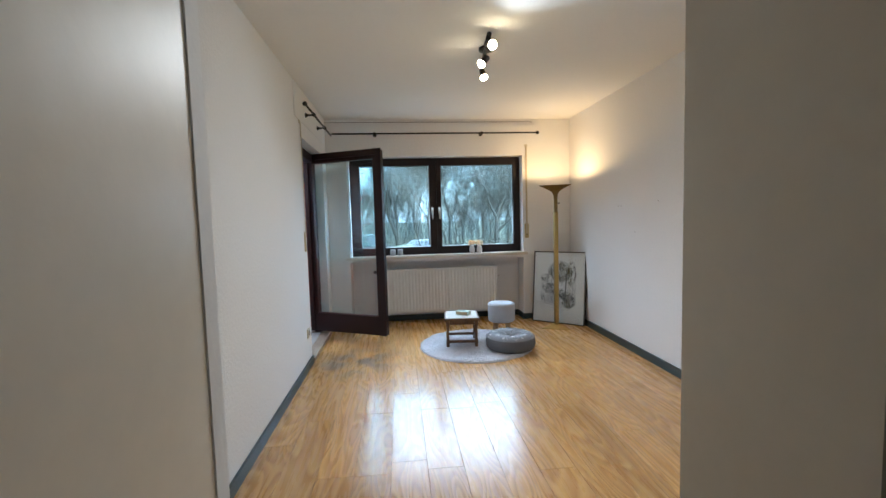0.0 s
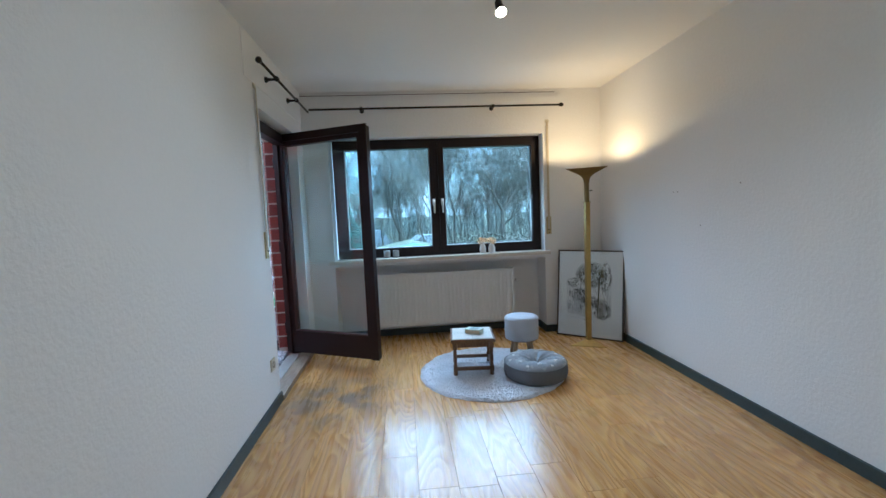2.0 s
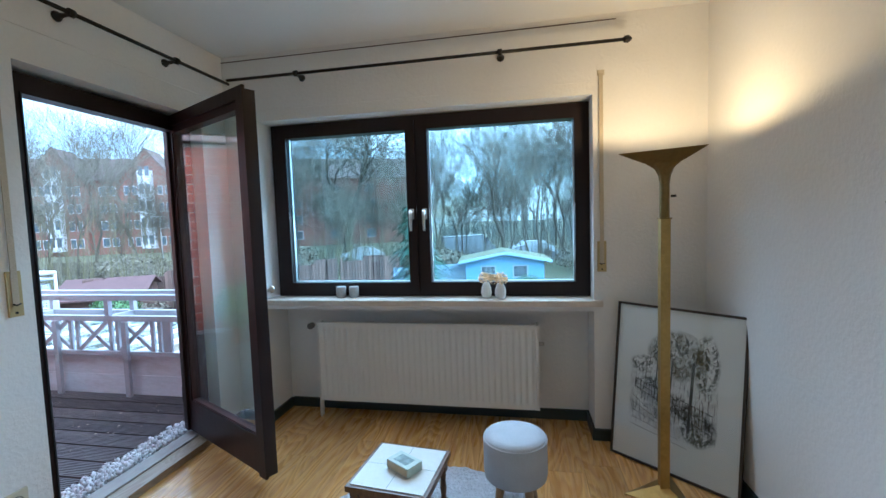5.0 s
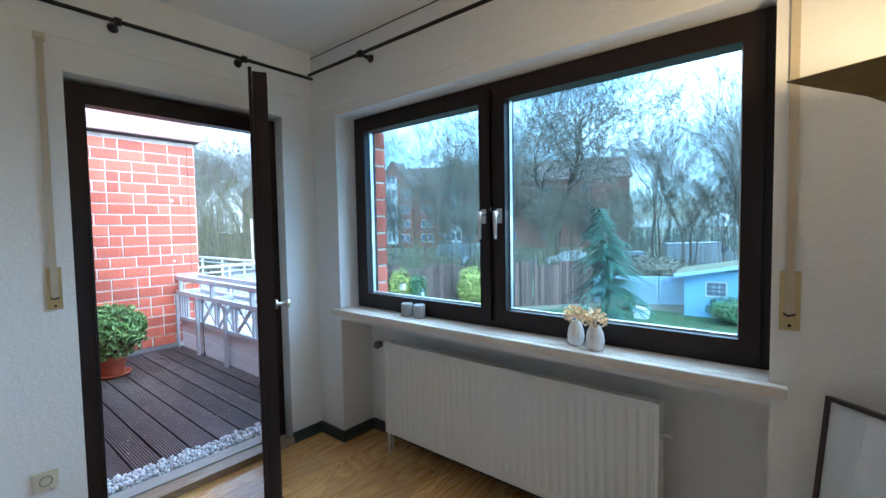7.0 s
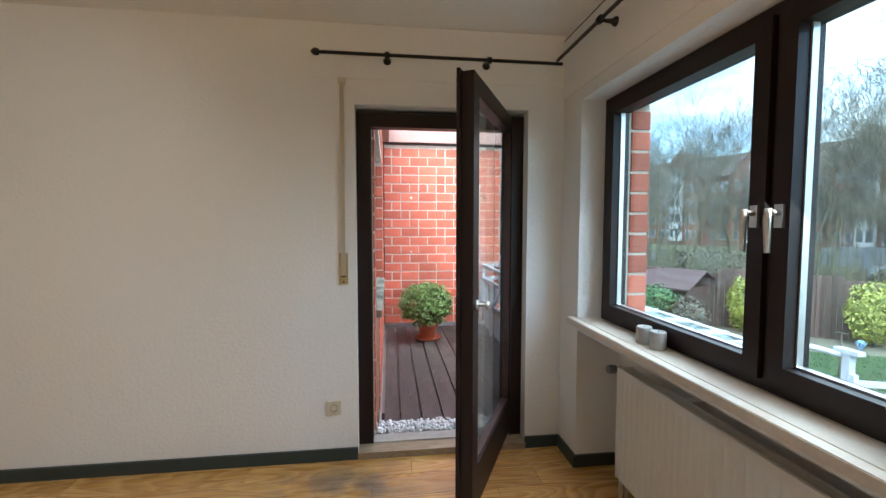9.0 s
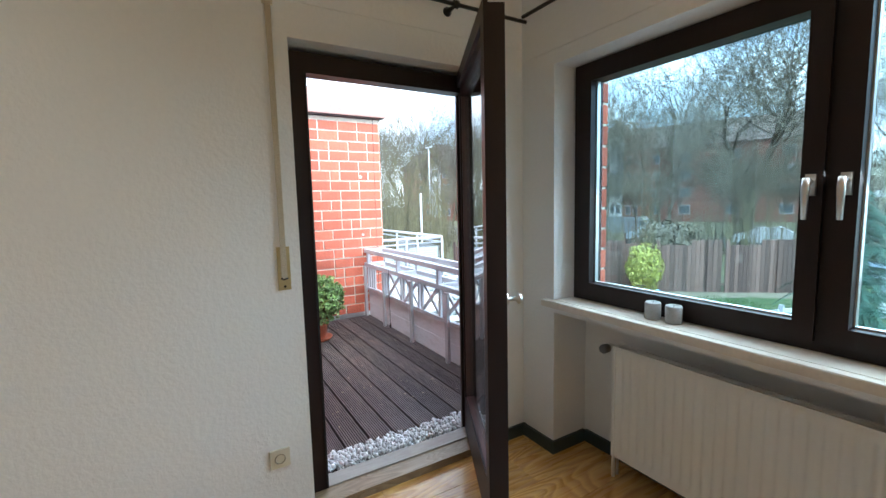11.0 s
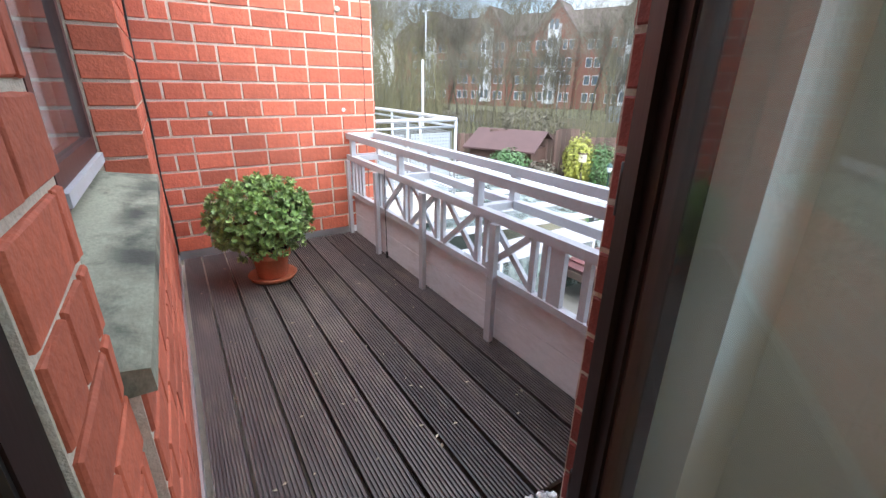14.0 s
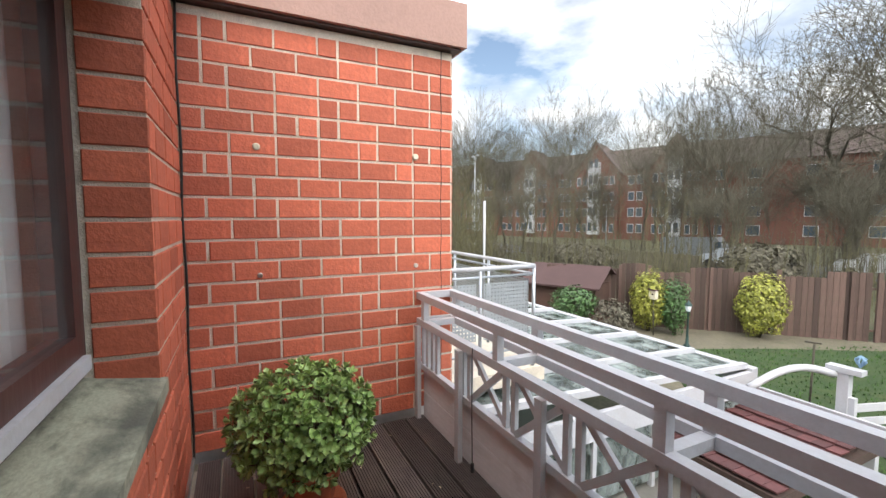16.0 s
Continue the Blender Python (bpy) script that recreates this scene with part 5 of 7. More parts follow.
for r, z in prof:
    if r == 0:
        rr.append([bm.verts.new((0, 0, z))])
    else:
        row = []
        for k in range(NS):
            a = 2 * math.pi * k / NS
            pleat = 0.0
            if z > 0.07 and r < 0.2:
                pleat = 0.010 * math.sin(a * 9 + 2 * math.sin(a * 2)) * (1 - r / 0.2) * min(1, r / 0.04)
            q = r * (1 + 0.012 * math.sin(3 * a + 1))
            row.append(bm.verts.new((q * math.cos(a), q * math.sin(a), z + pleat)))
        rr.append(row)
for a, b2 in zip(rr, rr[1:]):
    for k in range(NS):
        j = (k + 1) % NS
        if len(a) == 1:
            f = bm.faces.new((a[0], b2[k], b2[j]))
        elif len(b2) == 1:
            f = bm.faces.new((a[k], a[j], b2[0]))
        else:
            f = bm.faces.new((a[k], a[j], b2[j], b2[k]))
        f.smooth = True
        f.material_index = 0
m, n, l, b = nodes_of("pale_top_canvas")
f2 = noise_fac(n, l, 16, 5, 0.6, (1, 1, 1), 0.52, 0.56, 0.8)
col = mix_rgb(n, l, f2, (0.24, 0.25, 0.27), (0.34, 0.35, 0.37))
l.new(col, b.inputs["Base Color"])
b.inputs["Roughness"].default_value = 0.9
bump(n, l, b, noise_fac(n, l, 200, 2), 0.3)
# faces above the piping get the lighter grey, the sides the darker
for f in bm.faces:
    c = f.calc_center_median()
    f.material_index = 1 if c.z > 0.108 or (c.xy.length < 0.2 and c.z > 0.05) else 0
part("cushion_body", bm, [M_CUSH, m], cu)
bm = bmesh.new()
tube(bm, [(0.236 * (1 + 0.012 * math.sin(6 * math.pi * k / 96 + 1)) * math.cos(2 * math.pi * k / 96), 0.236 * (1 + 0.012 * math.sin(6 * math.pi * k / 96 + 1)) * math.sin(2 * math.pi * k / 96), 0.111) for k in range(97)], 0.0035, 6)
part("piping", bm, M_CUSH, cu)
M_PRINT = surface("white_fabric_print", (0.62, 0.62, 0.64), 0.9, var=0.06, fine=120, bumps=0.1)
for k in range(14):
    a = 2 * math.pi * k / 14 + 0.1
    rad_c = 0.205 if k % 2 else 0.165
    z = 0.1375 if k % 2 else 0.1475
    s = 0.017 if k % 2 == 0 else 0.012
    bm = bmesh.new()
    pts = []
    for i in range(20):
        tt = 2 * math.pi * i / 20
        hx, hy = 16 * math.sin(tt) ** 3 / 16, (13 * math.cos(tt) - 5 * math.cos(2 * tt) - 2 * math.cos(3 * tt) - math.cos(4 * tt)) / 16
        ux, uy = math.cos(a), math.sin(a)
        dr = hy * s
        pts.append(bm.verts.new(((rad_c + dr) * ux - hx * s * uy, (rad_c + dr) * uy + hx * s * ux, z + 0.004 - (0.35 * dr if k % 2 else 0.1 * dr))))
    bm.faces.new(pts)
    e = bmesh.ops.extrude_face_region(bm, geom=bm.faces[:])
    bmesh.ops.translate(bm, verts=[v for v in e["geom"] if isinstance(v, bmesh.types.BMVert)], vec=(0, 0, -0.004))
    part("printed_heart", bm, M_PRINT, cu)

# plug holes on the east wall
for y, z in ((4.00, 1.375), (3.95, 1.375), (3.70, 1.13), (3.35, 1.40)):
    t = thing("wall_plug_hole", "small filled plug hole in the white wall", "wall plug", "plug holes in the wall")
    bm = bmesh.new()
    tube(bm, [(EX + 0.001, y, z), (EX - 0.0015, y, z)], [0.007, 0.005], 10)
    part("filler", bm, surface("grey_filler", (0.45, 0.43, 0.4), 0.9, bumps=0.2), t)

# lamps
L = new("window_daylight", bpy.data.lights.new("window_daylight", "AREA"))
L.data.shape, L.data.size, L.data.size_y, L.data.energy, L.data.color = "RECTANGLE", 2.0, 1.05, 5.6, (0.97, 0.98, 1.0)
L.data.spread = radians(125)
L.matrix_world = pose(0.415, 5.31, 1.46, -48, 0, 0)
for c, d in SPOTS:
    L = new("spot_light", bpy.data.lights.new("spot_light", "SPOT"))
    L.data.energy, L.data.color, L.data.shadow_soft_size = 4 if d[0] < -0.3 else 10, (1.0, 0.92, 0.82), 0.03
    L.data.spot_size, L.data.spot_blend = radians(128), 1.0
    _p = Vector((0.60, 3.05, CEIL)) + Vector(c) + Vector((0, 0, -0.03)) + Vector(d).normalized() * 0.11
    L.matrix_world = look(_p, _p + Vector(d))
up_l = new("uplight", bpy.data.lights.new("uplight", "SPOT"))
up_l.data.energy, up_l.data.color, up_l.data.spot_size, up_l.data.spot_blend, up_l.data.shadow_soft_size = 5.4, (1.0, 0.58, 0.23), radians(168), 0.2, 0.05
up_l.matrix_world = Matrix.Translation((LX, LY, 1.665)) @ pose(0, 0, 0, 180, 0, 0)

# ---- floor planks ----
fl_o = thing("floor", "honey coloured ash plank floor with strong grain", "floor", kind="structure")
slab("subfloor", -1.5, EX, -1.9, 5.45, -0.3, -0.006, M_GAP, fl_o)
rp = random.Random(8)
PWID = 0.19
x = WX
meshes = {}
while x < EX - 0.001:
    x1 = min(x + PWID, EX)
    y0 = (-1.8 if x > -1.2 else SY) - rp.uniform(0, 1.0)
    while y0 < 5.45:
        ln = rp.choice((0.7, 0.9, 1.1, 1.3))
        y1 = min(y0 + ln, 5.45)
        if y1 - y0 < 0.02:
            break
        key = (round(x1 - x, 3), round(y1 - y0, 3))
        if key not in meshes:
            bm = bmesh.new()
            w, h, c = x1 - x, y1 - y0, 0.0008
            lo = [bm.verts.new((a, b3, -0.006)) for a, b3 in ((0, 0), (w, 0), (w, h), (0, h))]
            mi2 = [bm.verts.new((a, b3, -c)) for a, b3 in ((0.0004, 0.0004), (w - 0.0004, 0.0004), (w - 0.0004, h - 0.0004), (0.0004, h - 0.0004))]
            hi = [bm.verts.new((a, b3, 0)) for a, b3 in ((c + 0.0004, c + 0.0004), (w - c - 0.0004, c + 0.0004), (w - c - 0.0004, h - c - 0.0004), (c + 0.0004, h - c - 0.0004))]
            for A, B in ((lo, mi2), (mi2, hi)):
                for k in range(4):
                    bm.faces.new((A[k], A[(k + 1) % 4], B[(k + 1) % 4], B[k]))
            bm.faces.new(hi)
            me = bpy.data.meshes.new("plank")
            bm.to_mesh(me)
            bm.free()
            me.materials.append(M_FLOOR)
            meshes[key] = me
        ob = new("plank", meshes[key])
        ob.parent = fl_o
        ob.location = (x, y0, 0)
        y0 = y1
    x = x1


# ---- garden and distance ----
G = -2.5
SPX, SPY, SPH, SPR = -1.42, 14.86, 4.35, 1.30
BTX, BTY, BTS = -14.9, 41.3, 1.75
before = set(scene.objects)
M_FENCE = surface("weathered_reddish_boards", (0.085, 0.052, 0.042), 0.85, var=0.25, big=3, fine=40, bumps=0.3, stretch=(1, 1, 0.15), rand=0.45, stain=(0.09, 0.08, 0.055), stain_amt=0.5)
M_LAWN = surface("mown_lawn", (0.028, 0.056, 0.014), 0.95, var=0.3, big=0.8, fine=30, bumps=0.5, bdist=0.02, stain=(0.10, 0.10, 0.03), stain_amt=0.4)
M_PAVE = surface("mossy_paving_bed", (0.13, 0.115, 0.08), 0.9, var=0.25, big=1.5, fine=12, bumps=0.5, bdist=0.02, stain=(0.08, 0.10, 0.04), stain_amt=0.5)
M_IVY = surface("variegated_ivy_leaf", (0.26, 0.27, 0.045), 0.5, var=0.3, big=3, fine=30, bumps=0.1, rand=0.5, island=True)
M_IVYD = surface("dark_evergreen_leaf", (0.05, 0.11, 0.03), 0.5, var=0.3, big=3, fine=30, bumps=0.1, rand=0.5, island=True)
M_SPRUCE = surface("blue_green_conifer", (0.05, 0.125, 0.09), 0.7, var=0.3, big=2, fine=20, bumps=0.1, rand=0.4, island=True)
M_BARK = surface("grey_brown_bark", (0.07, 0.062, 0.045), 0.9, var=0.3, big=2, fine=14, bumps=0.5, bdist=0.02, rand=0.25)
M_TWIG = surface("bare_twig", (0.105, 0.096, 0.07), 0.9, var=0.25, big=0.4, fine=3, bumps=0, rand=0.35, island=True)
M_FARBRICK = surface("far_red_brick", (0.125, 0.055, 0.04), 0.9, var=0.15, big=0.3, fine=4, bumps=0.2, bdist=0.02)
M_ROOF = surface("dark_brown_roof_tile", (0.075, 0.05, 0.045), 0.8, var=0.2, big=0.4, fine=5, bumps=0.3, bdist=0.03)
M_FARWHITE = surface("far_white_render", (0.42, 0.43, 0.44), 0.7, var=0.06, big=0.5, fine=3, bumps=0.05)
M_WINDARK = surface("dark_window_glass", (0.05, 0.07, 0.09), 0.15, var=0.2, big=0.4, fine=2, bumps=0)
M_BLUE = surface("pale_blue_cladding", (0.19, 0.32, 0.48), 0.6, var=0.06, big=1.2, fine=30, bumps=0.1)
M_LATT = surface("pale_blue_lattice", (0.32, 0.43, 0.56), 0.6, var=0.06, big=1.2, fine=30, bumps=0.1)
M_RED = surface("red_clay_tile", (0.09, 0.03, 0.03), 0.7, var=0.2, big=3, fine=20, bumps=0.2, rand=0.3, island=True)
M_REDROOF = surface("red_brown_felt_roof", (0.065, 0.034, 0.032), 0.85, var=0.15, big=2, fine=30, bumps=0.2)
M_ASPH = surface("road_asphalt", (0.07, 0.07, 0.075), 0.85, var=0.15, big=0.2, fine=4, bumps=0.1)
M_GALV = surface("galvanised_steel", (0.45, 0.48, 0.52), 0.4, 0.7, var=0.1, big=4, fine=40, bumps=0.05)
M_ROOFGLASS = glass_mat("conservatory_glass", (0.5, 0.58, 0.56), 0.08, 1.35, (0.27, 0.31, 0.30))


def flat(name, pts, z, th, material, label, kind="structure"):
    bm = bmesh.new()
    top = [bm.verts.new((x, y, z)) for x, y in pts]
    bot = [bm.verts.new((x, y, z - th)) for x, y in pts]
    bm.faces.new(top)
    for k in range(len(pts)):
        j = (k + 1) % len(pts)
        bm.faces.new((top[k], bot[k], bot[j], top[j]))
    return part(name, bm, material, None, label, 0, kind)


flat("lawn", [(-9.6, 15.2), (-4.8, 11.0), (6, 11.0), (6, 23), (-3.5, 24), (-6.2, 21.6), (-8.2, 18.2)], G + 0.03, 0.1, M_LAWN, "green garden lawn")
flat("garden_bed", [(-14, 13.2), (-5.5, 9.0), (8, 9.0), (8, 26.8), (-3.5, 26.9), (-7.4, 21.9), (-11.6, 17.2)], G + 0.012, 0.1, M_PAVE, "mossy stone and soil bed round the lawn")
flat("road", [(-120, 30), (-60, 27), (60, 57), (60, 66), (-60, 37), (-120, 41)], G + 0.02, 0.1, M_ASPH, "grey street behind the trees")

# grass tufts
rnd = random.Random(2)
bm = bmesh.new()
for i in range(9000):
    x, y = rnd.uniform(-9, 3), rnd.uniform(11.2, 21)
    if x + 9.6 < (y - 15.2) * 0.45 or (x < -4.8 and y < 11 + (-4.8 - x) * 0.88):
        continue
    a, h = rnd.random() * 6.28, rnd.uniform(0.03, 0.075)
    dx, dy = math.cos(a) * 0.02, math.sin(a) * 0.02
    z = G + 0.03
    bm.faces.new((bm.verts.new((x - dx, y - dy, z)), bm.verts.new((x + dx, y + dy, z)), bm.verts.new((x + dy, y - dx, z + h))))
part("grass_tufts", bm, surface("grass_blade", (0.045, 0.10, 0.02), 0.8, bumps=0, rand=0.4, island=True), None, "tufts of grass on the lawn", kind="stuff")


# wooden fence, board by board
def board_fence(pts, height, name, label, material, step=0.16, gap=0.012, posts=True):
    f = thing(name, label, "fence")
    r = random.Random(9)
    for (x0, y0), (x1, y1) in zip(pts, pts[1:]):
        d = Vector((x1 - x0, y1 - y0, 0))
        n = int(d.length / step)
        u = d.normalized()
        ang = math.degrees(math.atan2(u.y, u.x))
        for i in range(n):
            p = Vector((x0, y0, G)) + u * (i * step)
            hh = height + (0, 0.2, 0.08, 0.28, 0.03)[(i // 8) % 5] + r.uniform(-0.012, 0.012)
            b = slab("board", 0, step - gap, -0.012, 0.012, 0, hh, material, f, "")
            b.matrix_world = pose(p.x, p.y, p.z, 0, 0, ang)
        for k in (0.35, height - 0.3):
            bm = bmesh.new()
            prism(bm, (x0, y0, G + k), (x1, y1, G + k), 0.05, 0.07)
            rr = part("rail", bm, material, f, "")
            rr.location = Vector((u.y, -u.x, 0)) * -0.04
        if posts:
            for i in range(int(d.length / 1.9) + 1):
                p = Vector((x0, y0, G)) + u * (i * 1.9)
                q = slab("post", -0.05, 0.05, -0.07, 0.0, 0, height + 0.22, material, f, "")
                q.matrix_world = pose(p.x + u.y * 0.02, p.y - u.x * 0.02, p.z, 0, 0, ang)
    return f


board_fence([(-14.6, 13.6), (-11.6, 17.3), (-9.0, 20.1), (-7.2, 21.9), (-4.6, 25.1)], 1.95, "wooden_fence", "tall weathered reddish-brown board fence at the garden end", M_FENCE)


# leafy shrubs
def shrub(name, label, x, y, w, h, material, n=1500, leaf=0.045, z0=None, seed=0, group=""):
    t = thing(name, label, "shrub", group, (x, y, G if z0 is None else z0))
    r = random.Random(seed)
    bm = bmesh.new()
    for i in range(6):
        a = r.uniform(0, 6.28)
        tube(bm, [(0.04 * math.cos(a), 0.04 * math.sin(a), 0), (w * 0.12 * math.cos(a), w * 0.12 * math.sin(a), h * 0.45), (w * 0.3 * math.cos(a), w * 0.3 * math.sin(a), h * 0.8)], [0.025, 0.016, 0.006], 5)
    part("branches", bm, M_BARK, t, "woody branches", kind="stuff")
    bm = bmesh.new()
    for i in range(n):
        d = Vector((r.gauss(0, 1), r.gauss(0, 1), r.gauss(0, 1))).normalized()
        k = (r.random() ** 0.25) * (1 + 0.28 * noise.noise(d * 2.1 + Vector((seed, 0, 0))))
        c = Vector((d.x * w / 2 * k, d.y * w / 2 * k, h * 0.52 + d.z * h * 0.48 * k))
        nn = (d + Vector((r.uniform(-0.7, 0.7), r.uniform(-0.7, 0.7), r.uniform(-0.2, 0.9)))).normalized()
        u = nn.orthogonal().normalized()
        a = r.uniform(0, 6.28)
        v = nn.cross(u)
        p, q = u * math.cos(a) + v * math.sin(a), v * math.cos(a) - u * math.sin(a)
        s = leaf * r.uniform(0.7, 1.3)
        vs = [bm.verts.new(c + p * s), bm.verts.new(c + q * s * 0.55 + nn * s * 0.2), bm.verts.new(c - p * s), bm.verts.new(c - q * s * 0.55 + nn * s * 0.2)]
        bm.faces.new((vs[0], vs[1], vs[2]))
        bm.faces.new((vs[0], vs[2], vs[3]))
    part("foliage", bm, material, t, "dense foliage", kind="stuff")
    return t


shrub("ivy_shrub", "bright yellow-green variegated ivy covering the fence", -11.15, 16.75, 1.15, 2.1, M_IVY, 3200, 0.05, seed=1)
shrub("ivy_shrub", "dark green ivy beside the bird box on the fence", -10.45, 17.1, 0.9, 1.9, M_IVYD, 1800, 0.05, seed=2)
shrub("ivy_shrub", "rounded yellow-green ivy bush against the fence", -9.05, 19.25, 1.45, 2.1, M_IVY, 3600, 0.05, seed=3)
shrub("garden_shrub", "small clipped round evergreen bush by the lattice", -3.45, 23.2, 1.0, 0.95, M_IVYD, 1600, 0.05, seed=4)
shrub("garden_shrub", "olive green bush in front of the blue shed", 0.6, 22.6, 1.6, 1.05, M_IVYD, 2600, 0.05, seed=5)
shrub("garden_shrub", "loose green bush beside the blue shed", 2.0, 22.2, 1.5, 1.2, M_IVYD, 2200, 0.05, seed=6)
shrub("garden_shrub", "low green bush by the dark shed", -10.6, 12.9, 1.3, 1.0, M_IVYD, 1600, 0.05, z0=-1.6, seed=7)
shrub("garden_shrub", "dry brown twiggy bush by the dark shed", -9.9, 13.6, 1.2, 1.2, M_TWIG, 1400, 0.05, z0=-2.1, seed=8)

# bird box
t = thing("bird_box", "small pale wooden bird box on a stick by the ivy", "bird box", "", (-10.75, 16.45, G))
bm = bmesh.new()
tube(bm, [(0.05, 0, 0), (0, 0, 1.2)], 0.022, 6)
part("pole", bm, M_BARK, t)
slab("box_body", -0.11, 0.11, -0.08, 0.08, 1.2, 1.48, M_SOCKET, t, "", 0.005)
slab("box_roof", -0.14, 0.14, -0.11, 0.11, 1.481, 1.51, M_REDROOF, t, "", 0.004)
bm = bmesh.new()
tube(bm, [(0.03, -0.081, 1.36), (0.03, -0.084, 1.36)], 0.03, 12)
part("entry_hole", bm, M_BLACK, t)

# garden lantern
t = thing("garden_lamp", "dark green iron garden lantern on a post by the lawn", "garden lamp", "", (-9.45, 16.3, G))
MG = surface("dark_green_iron", (0.02, 0.05, 0.045), 0.45, 0.3, var=0.1, bumps=0.1)
bm = bmesh.new()
lathe(bm, [(0, 0), (0.10, 0), (0.10, 0.04), (0.05, 0.10), (0.035, 0.35), (0.03, 0.4), (0.028, 1.0), (0.06, 1.05), (0.07, 1.07), (0, 1.07)], seg=14)
part("post", bm, MG, t)
bm = bmesh.new()
lathe(bm, [(0.06, 1.071), (0.10, 1.24), (0.0, 1.24)], seg=6)
part("lantern_glass", bm, surface("milky_glass", (0.5, 0.55, 0.56), 0.2, var=0.05, bumps=0), t, "milky lantern glass")
bm = bmesh.new()
lathe(bm, [(0.0, 1.241), (0.125, 1.241), (0.11, 1.27), (0.04, 1.35), (0.012, 1.38), (0.0, 1.42)], seg=6)
part("lantern_roof", bm, MG, t)

# dark shed
t = thing("garden_shed", "small dark wooden shed with red-brown pitched roof", "shed", "", (0, 0, 0))
t.matrix_world = pose(-13.2, 15.2, G, 0, 0, 28)
slab("wall", -1.2, 1.2, -1.1, 1.1, 0, 1.55, surface("dark_shed_boards", (0.07, 0.035, 0.025), 0.8, var=0.25, big=2, fine=20, bumps=0.3), t, "dark boarded wall")
for s in (-1, 1):
    bm = bmesh.new()
    vs = [bm.verts.new(p) for p in ((-1.4, s * 1.35, 1.5), (1.4, s * 1.35, 1.5), (1.4, 0, 2.1), (-1.4, 0, 2.1), (-1.4, s * 1.35, 1.56), (1.4, s * 1.35, 1.56), (1.4, 0, 2.16), (-1.4, 0, 2.16))]
    for a in ((0, 1, 2, 3), (4, 5, 6, 7), (0, 1, 5, 4), (1, 2, 6, 5), (2, 3, 7, 6), (3, 0, 4, 7)):
        bm.faces.new([vs[i] for i in a])
    part("roof", bm, M_REDROOF, t, "red-brown felt roof")

# white rails from the house to the garden fence
wf = thing("white_garden_fence", "white painted ranch fence with horizontal boards", "fence")
FP = [(-3.6, 10.9), (-4.4, 12.75), (-3.55, 15.3), (-2.5, 18.4)]
for (x0, y0), (x1, y1) in zip(FP[1:], FP[2:]):
    for k in range(4):
        bm = bmesh.new()
        z = G + 0.25 + k * 0.22
        prism(bm, (x0, y0, z), (x1, y1, z), 0.03, 0.12)
        part("board", bm, M_WHITEWOOD, wf, "", 0.004)
    n = 3
    for i in range(n + 1):
        f = i / n
        x, y = x0 + (x1 - x0) * f, y0 + (y1 - y0) * f
        slab("post", x - 0.05, x + 0.05, y - 0.05, y + 0.05, G, G + 1.08, M_WHITEWOOD, wf, "", 0.005)
t = thing("garden_arch", "white wooden garden arch with curved top beside the lean-to roof", "arch", "", (-4.5, 12.75, G))
slab("post", -0.07, 0.07, -0.07, 0.07, 0, 1.45, M_WHITEWOOD, t, "", 0.006)
slab("cap", -0.22, 0.22, -0.09, 0.09, 1.451, 1.53, M_WHITEWOOD, t, "", 0.008)
bm = bmesh.new()
pts = [(-0.1 - 0.05 * k, -0.1 - 0.19 * k, 1.40 + 0.20 * math.sin(math.pi * min(1, k / 8)) - 0.012 * k) for k in range(9)]
tube(bm, pts, 0.055, 8)
part("curved_arm", bm, M_WHITEWOOD, t, "curved white arm")
bm = bmesh.new()
r = random.Random(3)
for i in range(8):
    a = i * 0.785
    tube(bm, [(0.15, 0.05, 1.56), (0.15 + 0.07 * math.cos(a), 0.05 + 0.07 * math.sin(a), 1.66 + 0.04 * (i % 2)), (0.15, 0.05, 1.74)], 0.012, 5)
part("ribbon", bm, M_BLUE, t, "pale blue ribbon")
t = thing("wooden_stake", "tall T-shaped wooden stake in the lawn", "stake", "", (-5.2, 13.4, G))
bm = bmesh.new()
tube(bm, [(0, 0, 0), (0.02, 0, 1.62)], 0.018, 6)
part("stake", bm, M_BARK, t)
bm = bmesh.new()
tube(bm, [(-0.12, 0, 1.63), (0.1, 0.05, 1.64)], 0.016, 6)
part("crosspiece", bm, M_BARK, t)

t = thing("white_planter", "small square white planter by the lattice fence", "planter", "", (-2.35, 21.8, G))
bm = bmesh.new()
for v in box(bm, -0.28, 0.28, -0.28, 0.28, 0, 0.45):
    if v.co.z < 0.1:
        v.co.x *= 0.8
        v.co.y *= 0.8
part("tub", bm, M_WHITEWOOD, t, "", 0.01)

# lattice
t = thing("lattice_fence", "pale blue diagonal lattice fence panels", "fence")
LA, LB = Vector((-5.2, 24.3, G)), Vector((-1.2, 26.3, G))
u = (LB - LA).normalized()
Lh, Ll = 1.35, (LB - LA).length
t.matrix_world = pose(LA.x, LA.y, LA.z, 0, 0, math.degrees(math.atan2(u.y, u.x)))
